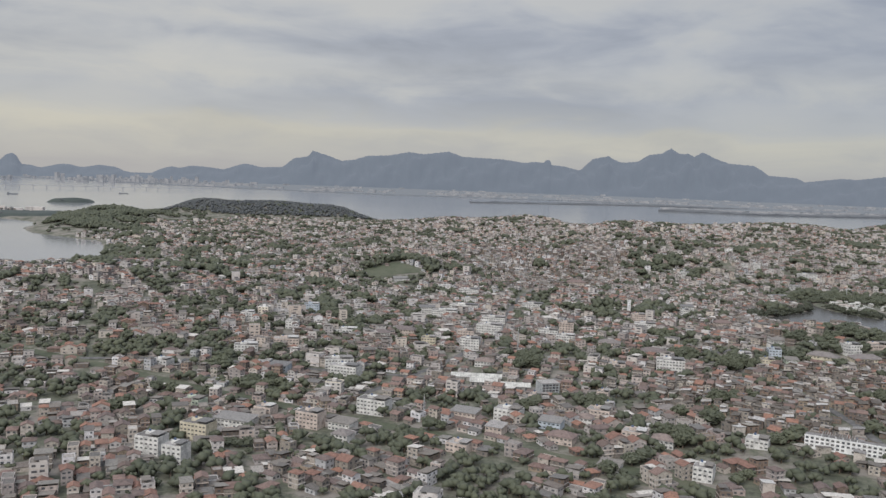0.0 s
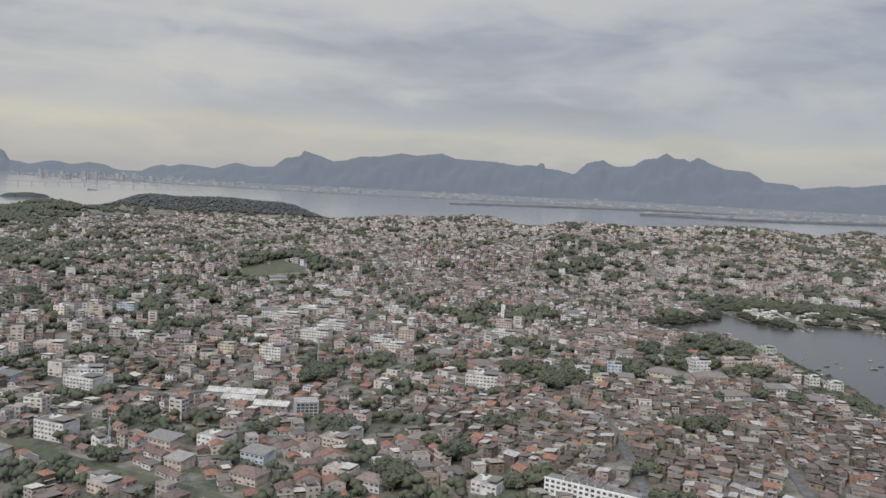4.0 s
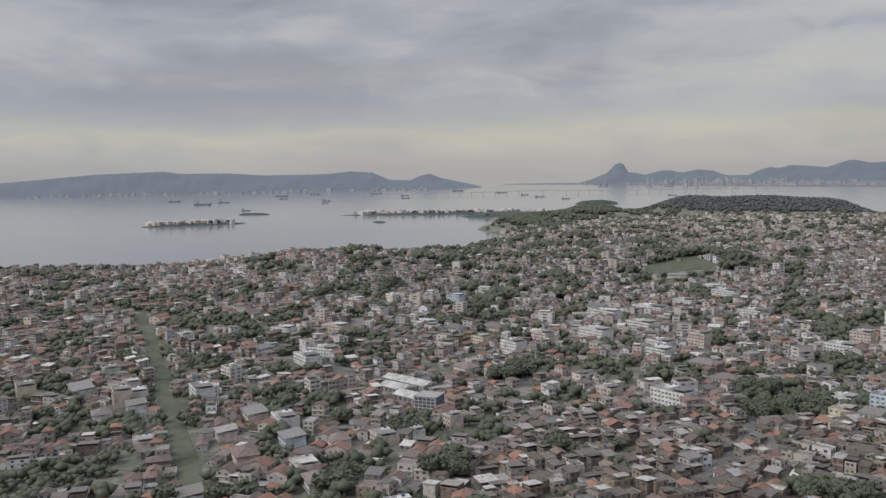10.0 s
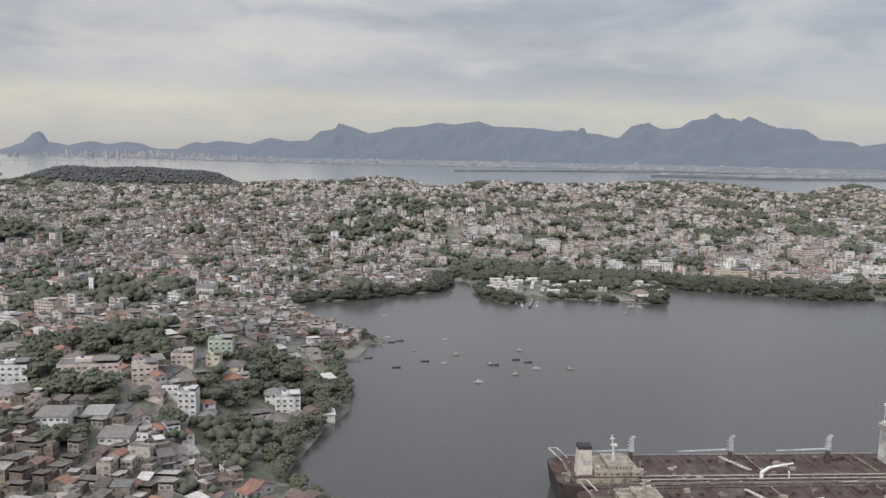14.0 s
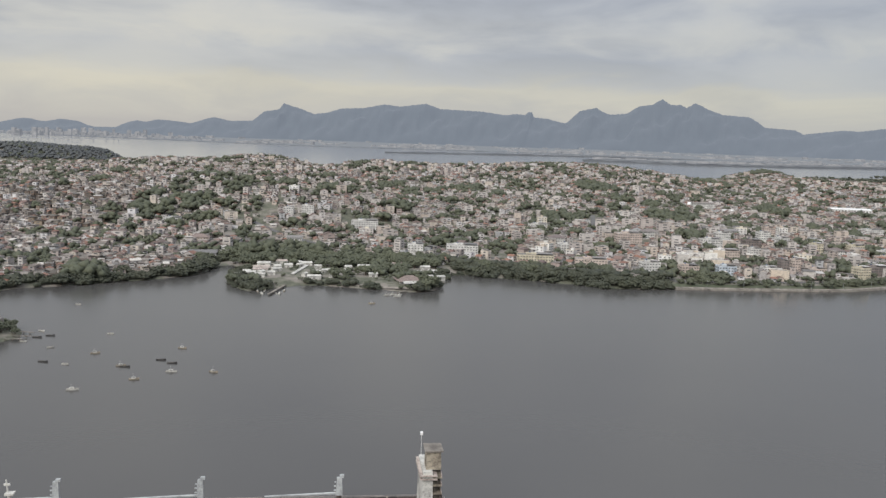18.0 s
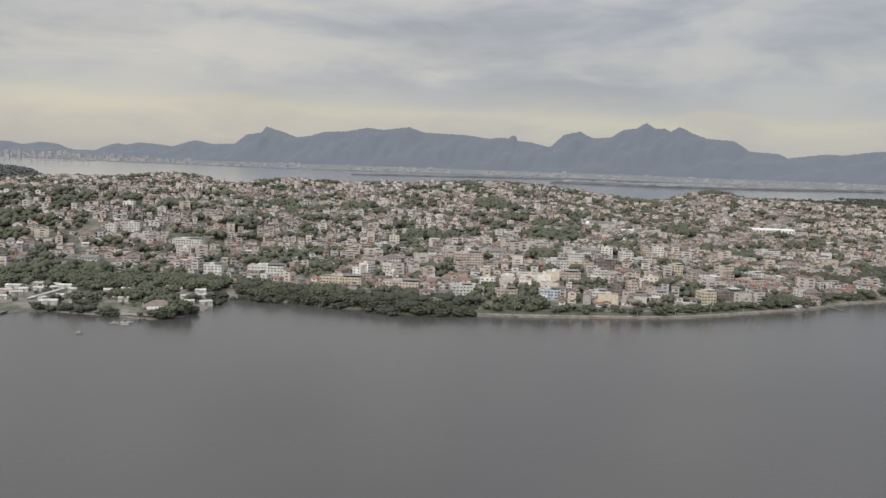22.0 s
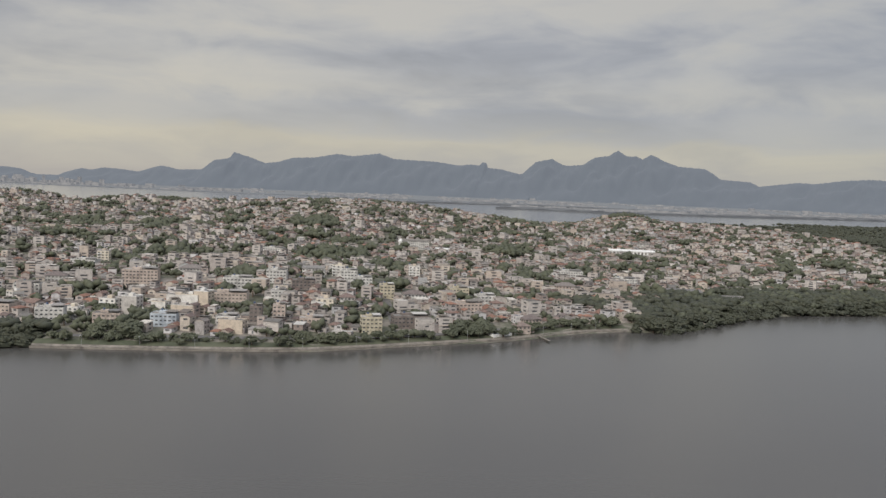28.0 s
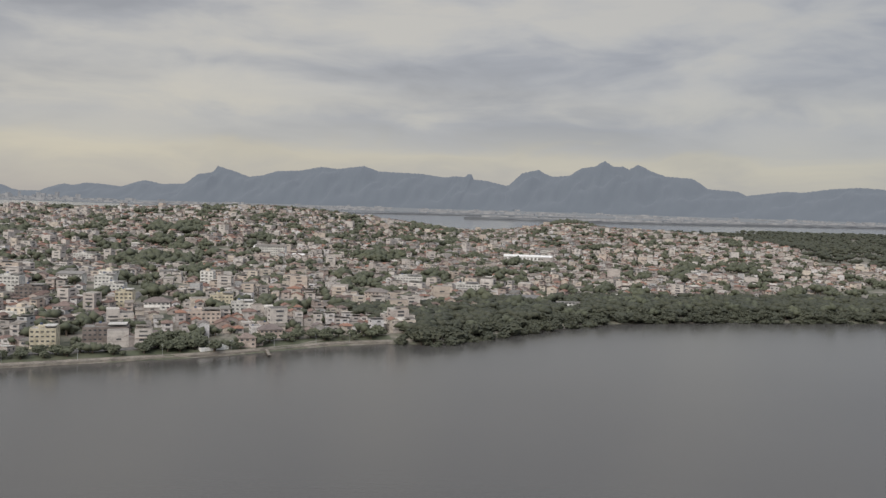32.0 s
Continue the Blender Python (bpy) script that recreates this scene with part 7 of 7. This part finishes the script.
    stairs = part("slatted_gangway", Pile().bar((-L_ * 0.16, B_ * 0.5, Z_ + 0.9), (-L_ * 0.08, -B_ * 0.25, Z_ + 0.5), 0.07, 5).bar((-L_ * 0.145, B_ * 0.5, Z_ + 0.9), (-L_ * 0.065, -B_ * 0.25, Z_ + 0.5), 0.07, 5), cream_grey_mat, ship, "pale slatted gangway")
    for i in range(9):
        u_ = i / 8
        part("tread", Pile().box(-L_ * (0.16 - 0.08 * u_), B_ * (0.5 - 0.75 * u_) - 0.08, Z_ + 0.9 - 0.4 * u_, -L_ * (0.145 - 0.08 * u_), B_ * (0.5 - 0.75 * u_) + 0.08, Z_ + 0.95 - 0.4 * u_), cream_grey_mat, stairs)
    for s in (-1, 1):
        davit = Pile()
        for d_ in (0, 1.3):
            davit.bar((-L_ * 0.84 + d_, s * B_ * 0.55, Z_), (-L_ * 0.90 + d_, s * B_ * 0.85, Z_ + 1.7), 0.12, 5)
        davit.bar((-L_ * 0.90, s * B_ * 0.85, Z_ + 1.7), (-L_ * 0.90 + 1.3, s * B_ * 0.85, Z_ + 1.7), 0.08, 5)
        part("davit", davit, rose_mat, ship)
    # derrick posts with long booms along the far side
    for i in range(3 if tall_tower else 0):
        px, py = -L_ * 0.56 + i * L_ * 0.44, B_ * 0.33
        post = part("derrick_post", Pile().bar((px, py, Z_ - 0.05), (px, py, Z_ + 2.2), 0.38, 8, 0.3), rust_mat, ship)
        part("post_head", Pile().box(px - 0.3, py - 0.25, Z_ + 2.2, px + 0.45, py + 0.25, Z_ + 4.3, 0.08).box(px - 0.55, py - 0.1, Z_ + 2.7, px - 0.3, py + 0.1, Z_ + 2.8).box(px - 0.55, py - 0.1, Z_ + 3.2, px - 0.3, py + 0.1, Z_ + 3.3).box(px - 0.5, py - 0.1, Z_ + 3.7, px - 0.3, py + 0.1, Z_ + 3.8).box(px + 0.1, py - 0.2, Z_ + 4.3, px + 0.6, py + 0.2, Z_ + 4.6), grey_mat, post, "pale grey post head")
        part("boom", Pile().bar((px, py, Z_ + 2.4), (px - 8.4, py - 0.3, Z_ + 2.25), 0.16, 5, 0.1), grey_mat, post)
    # hose crane amidships
    cx_ = -2.0
    crane = part("deck_crane", Pile().bar((cx_, -B_ * 0.69, Z_), (cx_, -B_ * 0.69, Z_ + 1.3), 0.28, 8), white_mat, ship, "white deck crane")
    part("jib", Pile().bar((cx_, -B_ * 0.69, Z_ + 1.2), (cx_ + 1.2, -B_ * 0.68, Z_ + 1.9), 0.24, 6).bar((cx_ + 1.2, -B_ * 0.68, Z_ + 1.9), (cx_ + 5.0, -B_ * 0.6, Z_ + 2.3), 0.2, 6, 0.12), white_mat, crane)
    part("crane_rest", Pile().bar((cx_ + 4.2, -B_ * 0.68, Z_), (cx_ + 4.2, -B_ * 0.68, Z_ + 1.2), 0.12, 5).bar((cx_ + 4.9, -B_ * 0.5, Z_), (cx_ + 4.2, -B_ * 0.66, Z_ + 1.2), 0.12, 5), white_mat, crane)
    # heaps of gear, vents and stores on the deck
    rnd = random.Random(int(length))
    for i in range(26):
        gx_, gy_, gs_ = rnd.uniform(-0.5, 0.62 * bow) * L_, rnd.uniform(-0.85, 0.8) * B_, rnd.uniform(0.2, 0.6)
        part("deck_gear", Pile().box(gx_ - gs_, gy_ - gs_ * 0.6, Z_ - 0.05, gx_ + gs_, gy_ + gs_ * 0.6, Z_ + gs_ * rnd.uniform(0.5, 1.1), 0.05), (rust_mat, tan_mat, rust_mat, sand_mat)[i % 4], ship)
    if tall_tower:
        t0, y0, y1, up_ = 20.6, -1.8, 3.8, 6.3
        block = part("forward_tower", Pile().box(t0, y0, Z_, t0 + 1.3, y1, Z_ + up_, 0.1), cream_grey_mat, ship, "tall grey-white accommodation tower")
        for z_ in (0.35, 0.75):
            part("tower_gallery", Pile().box(t0 - 0.22, y0 - 0.2, Z_ + up_ - z_ - 0.1, t0 + 1.7, y1 + 0.2, Z_ + up_ - z_), rose_mat, block)
        part("tower_top", Pile().box(t0 + 0.5, y0 + 0.8, Z_ + up_, t0 + 2.2, y0 + 3.0, Z_ + up_ + 2.1, 0.06), tan_mat, block)
        part("tower_roof", Pile().box(t0 + 0.3, y0 + 0.6, Z_ + up_ + 2.1, t0 + 2.4, y0 + 3.2, Z_ + up_ + 2.25), sand_mat, block)
        part("aerial", Pile().bar((t0 + 0.3, y1 - 0.6, Z_ + up_), (t0 + 0.3, y1 - 0.6, Z_ + up_ + 2.9), 0.03, 4).box(t0 + 0.15, y1 - 0.75, Z_ + up_ + 2.6, t0 + 0.45, y1 - 0.45, Z_ + up_ + 2.95), white_mat, block)
        for i in range(6):
            part("landing", Pile().box(t0 + 1.3, y0 + 0.1, Z_ + 0.8 + i * 0.95, t0 + 2.3 + 0.5 * max(0, 2 - i), y1 - 0.4, Z_ + 0.88 + i * 0.95), tan_mat, block)
            part("landing_rail", Pile().box(t0 + 2.2 + 0.5 * max(0, 2 - i), y0 + 0.1, Z_ + 0.88 + i * 0.95, t0 + 2.25 + 0.5 * max(0, 2 - i), y1 - 0.4, Z_ + 1.2 + i * 0.95), rose_mat, block)
        part("blue_housing", Pile().box(20.9, -3.4, Z_, 25.4, -1.95, Z_ + 1.2, 0.12), blue_mat, ship, "blue machinery housing")
        for s in (-1, 1):
            part("windlass", Pile().bar((24.5, s * 1.2 - 0.5, Z_ + 0.4), (24.5, s * 1.2 + 0.5, Z_ + 0.4), 0.4, 8), rust_mat, ship)
    else:
        part("bow_mast", Pile().bar((26.6, 4.6, Z_), (26.6, 4.6, Z_ + 2.4), 0.2, 6).box(26.2, 4.3, Z_ + 2.2, 27.0, 4.9, Z_ + 2.35).box(26.15, 4.5, Z_ + 2.35, 26.3, 4.7, Z_ + 2.7).box(26.9, 4.5, Z_ + 2.35, 27.05, 4.7, Z_ + 2.7), white_mat, ship)
        part("bow_rail", Pile().box(21.5, 4.9, Z_ + 0.25, 26.6, 4.98, Z_ + 0.4), white_mat, ship)
    return ship


tanker(262.5, 273.4, 9.0, 71, 12.4, "laid-up tanker with a rusty red deck and cream funnel", True, 0.78)
tanker(262.5 - 2.0 * 0.988 + 12.9 * 0.156, 273.4 - 2.0 * 0.156 - 12.9 * 0.988, 9.0, 63, 12.0, "second laid-up tanker moored alongside, dark rusty deck", False, 1.0)

# ---- bridge over the bay mouth ----
# piers and spans are paled by haze painted into bridge_mat
bridge = thing("road_bridge", "very long low concrete road bridge across the bay", "bridge")
BA, BB = Vector((-1461, 1669, 0)), Vector((-620, 2386, 0))
along = (BB - BA).normalized()
side_ = Vector((-along.y, along.x, 0))
count = 36
for i in range(count):
    u = (i + 0.5) / count
    p_ = BA.lerp(BB, u)
    z = 6.0 + 3.5 * max(0.0, 1 - abs(u - 0.42) / 0.2)
    q_ = BA.lerp(BB, (i + 1.5) / count)
    z2 = 6.0 + 3.5 * max(0.0, 1 - abs((i + 1.5) / count - 0.42) / 0.2)
    if abs(u - 0.42) > 0.05 or i % 2:
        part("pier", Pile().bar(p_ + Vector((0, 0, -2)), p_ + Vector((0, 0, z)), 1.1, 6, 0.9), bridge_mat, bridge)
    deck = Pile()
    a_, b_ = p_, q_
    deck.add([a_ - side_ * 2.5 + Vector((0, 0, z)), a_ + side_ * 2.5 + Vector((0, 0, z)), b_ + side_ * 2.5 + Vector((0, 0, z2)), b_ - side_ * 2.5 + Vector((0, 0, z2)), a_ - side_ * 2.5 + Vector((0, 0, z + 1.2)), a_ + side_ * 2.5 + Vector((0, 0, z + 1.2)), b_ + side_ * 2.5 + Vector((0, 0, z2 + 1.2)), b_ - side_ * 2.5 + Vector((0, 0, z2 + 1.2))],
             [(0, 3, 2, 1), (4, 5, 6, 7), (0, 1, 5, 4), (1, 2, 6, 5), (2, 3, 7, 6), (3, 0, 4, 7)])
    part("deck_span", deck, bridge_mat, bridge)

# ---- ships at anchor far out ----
# ships wear the far materials, haze painted in as emission
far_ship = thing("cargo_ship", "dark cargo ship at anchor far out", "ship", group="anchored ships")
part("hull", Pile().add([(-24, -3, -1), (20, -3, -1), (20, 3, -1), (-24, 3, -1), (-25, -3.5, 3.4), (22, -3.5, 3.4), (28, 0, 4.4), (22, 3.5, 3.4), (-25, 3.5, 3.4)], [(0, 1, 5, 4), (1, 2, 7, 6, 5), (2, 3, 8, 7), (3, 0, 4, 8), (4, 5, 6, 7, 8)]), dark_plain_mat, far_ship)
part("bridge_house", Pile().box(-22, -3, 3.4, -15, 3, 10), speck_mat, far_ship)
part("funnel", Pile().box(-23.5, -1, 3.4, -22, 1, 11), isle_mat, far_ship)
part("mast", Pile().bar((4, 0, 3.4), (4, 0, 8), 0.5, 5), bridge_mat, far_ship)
for n_, (x, y, a, k) in enumerate(((-1394, 1151, 8, 1.0), (-1031, 990, 0, 0.45), (-1805, 1692, 12, 0.9), (-1481, 1265, 5, 0.7), (-1293, 1404, -10, 0.6), (-1673, 1944, 8, 0.8), (-1640, 2290, 0, 0.9), (-1318, 2095, 15, 0.6), (-956, 1754, 4, 0.5), (-1690, 1271, 10, 0.8), (-1560, 1500, 3, 0.6), (-1420, 1800, 20, 0.5), (-1900, 1900, 5, 0.8), (-1180, 1300, 0, 0.4), (-1100, 1900, 12, 0.45), (-700, 1900, 4, 0.4), (-1250, 1620, 8, 0.5), (-820, 1650, 0, 0.4))):
    m = pose(x, y, 0, 0, 0, a)
    made = far_ship if n_ == 0 else copy_thing(far_ship, m)
    made.matrix_basis = m @ Matrix.Diagonal((k, k, k, 1))

# ---- far town under the mountains ----
rng = np.random.default_rng(77)


def far_town(name, label, x, y, w_, d_, h_, z=1.0, mat=speck_mat):
    crowd = Crowd()
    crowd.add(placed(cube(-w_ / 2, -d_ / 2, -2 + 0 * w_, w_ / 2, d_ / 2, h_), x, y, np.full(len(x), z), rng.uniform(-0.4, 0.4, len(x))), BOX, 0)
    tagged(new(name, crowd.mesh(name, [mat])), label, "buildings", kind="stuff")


k = 1500
u = rng.uniform(0, 1, k)
x = -1900 + 4700 * u
front_y = np.interp(x, [-2500, -1350, -800, -420, -200, 120, 600, 900, 1300, 2600], [3740, 3290, 2940, 2800, 2720, 2760, 2750, 2570, 2450, 2350])
y = front_y + rng.exponential(420, k)
clump = np.sin(x * 0.013) + np.sin(x * 0.031 + 1.7) + np.sin(y * 0.02 + x * 0.004) > 0.1
x, y, k = x[clump], y[clump], int(clump.sum())
far_town("far_town", "pale hazy buildings along the far shore", x, y, rng.uniform(8, 40, k), rng.uniform(8, 20, k), np.minimum(rng.exponential(1.8, k) + 2.5, 9))
k = 160
az_, r_ = np.radians(rng.normal(-19.5, 2.4, k)), rng.uniform(3300, 3700, k)
far_town("far_city_centre", "hazy pale towers of a distant city centre", r_ * np.sin(az_), r_ * np.cos(az_), rng.uniform(7, 16, k), rng.uniform(8, 16, k), np.minimum(rng.exponential(6, k) + 5, 26))
k = 60
far_town("campus_sheds", "long pale sheds on the flat far island", np.linspace(560, 1350, k), np.interp(np.linspace(560, 1350, k), [512, 733, 1001, 1500], [2090, 2060, 2170, 2390]) + rng.uniform(0, 90, k), rng.uniform(10, 40, k), rng.uniform(5, 10, k), rng.uniform(4.5, 6.5, k))
k = 130
az_, r_ = np.radians(rng.uniform(-66, -41, k)), rng.uniform(3150, 3400, k)
far_town("east_shore_town", "hazy pale buildings below the eastern hills", 144 + r_ * np.sin(az_), 92 + r_ * np.cos(az_), rng.uniform(8, 22, k), rng.uniform(8, 14, k), np.minimum(rng.exponential(2.5, k) + 3, 12), 0.5)
k = 120
u, v = rng.uniform(-0.85, 0.85, k), rng.uniform(-0.6, 0.6, k)
c, s = math.cos(radians(35)), math.sin(radians(35))
ix, iy = [], []
for cx, cy, rx, ry, top, turn_ in ISLES[:4]:
    for _ in range(int(rx * ry / 45)):
        a_, q_ = rng.uniform(0, 6.28), math.sqrt(rng.uniform(0, 0.8))
        c_, s_ = math.cos(radians(turn_)), math.sin(radians(turn_))
        ix.append(cx + q_ * (rx * math.cos(a_) * c_ - ry * math.sin(a_) * s_)), iy.append(cy + q_ * (rx * math.cos(a_) * s_ + ry * math.sin(a_) * c_))
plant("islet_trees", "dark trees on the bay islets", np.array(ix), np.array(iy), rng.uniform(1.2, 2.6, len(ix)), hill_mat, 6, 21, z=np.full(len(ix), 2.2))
islet_x = np.where(np.arange(k) < 60, -620 + u * 150 * c - v * 22 * s, -735 + u * 60 * math.cos(radians(64)) - v * 13 * math.sin(radians(64)))
islet_y = np.where(np.arange(k) < 60, 1030 + u * 150 * s + v * 22 * c, 690 + u * 60 * math.sin(radians(64)) + v * 13 * math.cos(radians(64)))
far_town("islet_buildings", "pale low buildings and tanks on the bay islets", islet_x, islet_y, rng.uniform(3, 14, k), rng.uniform(3, 7, k), rng.uniform(2.5, 5.0, k), 1.6, pale_mat)
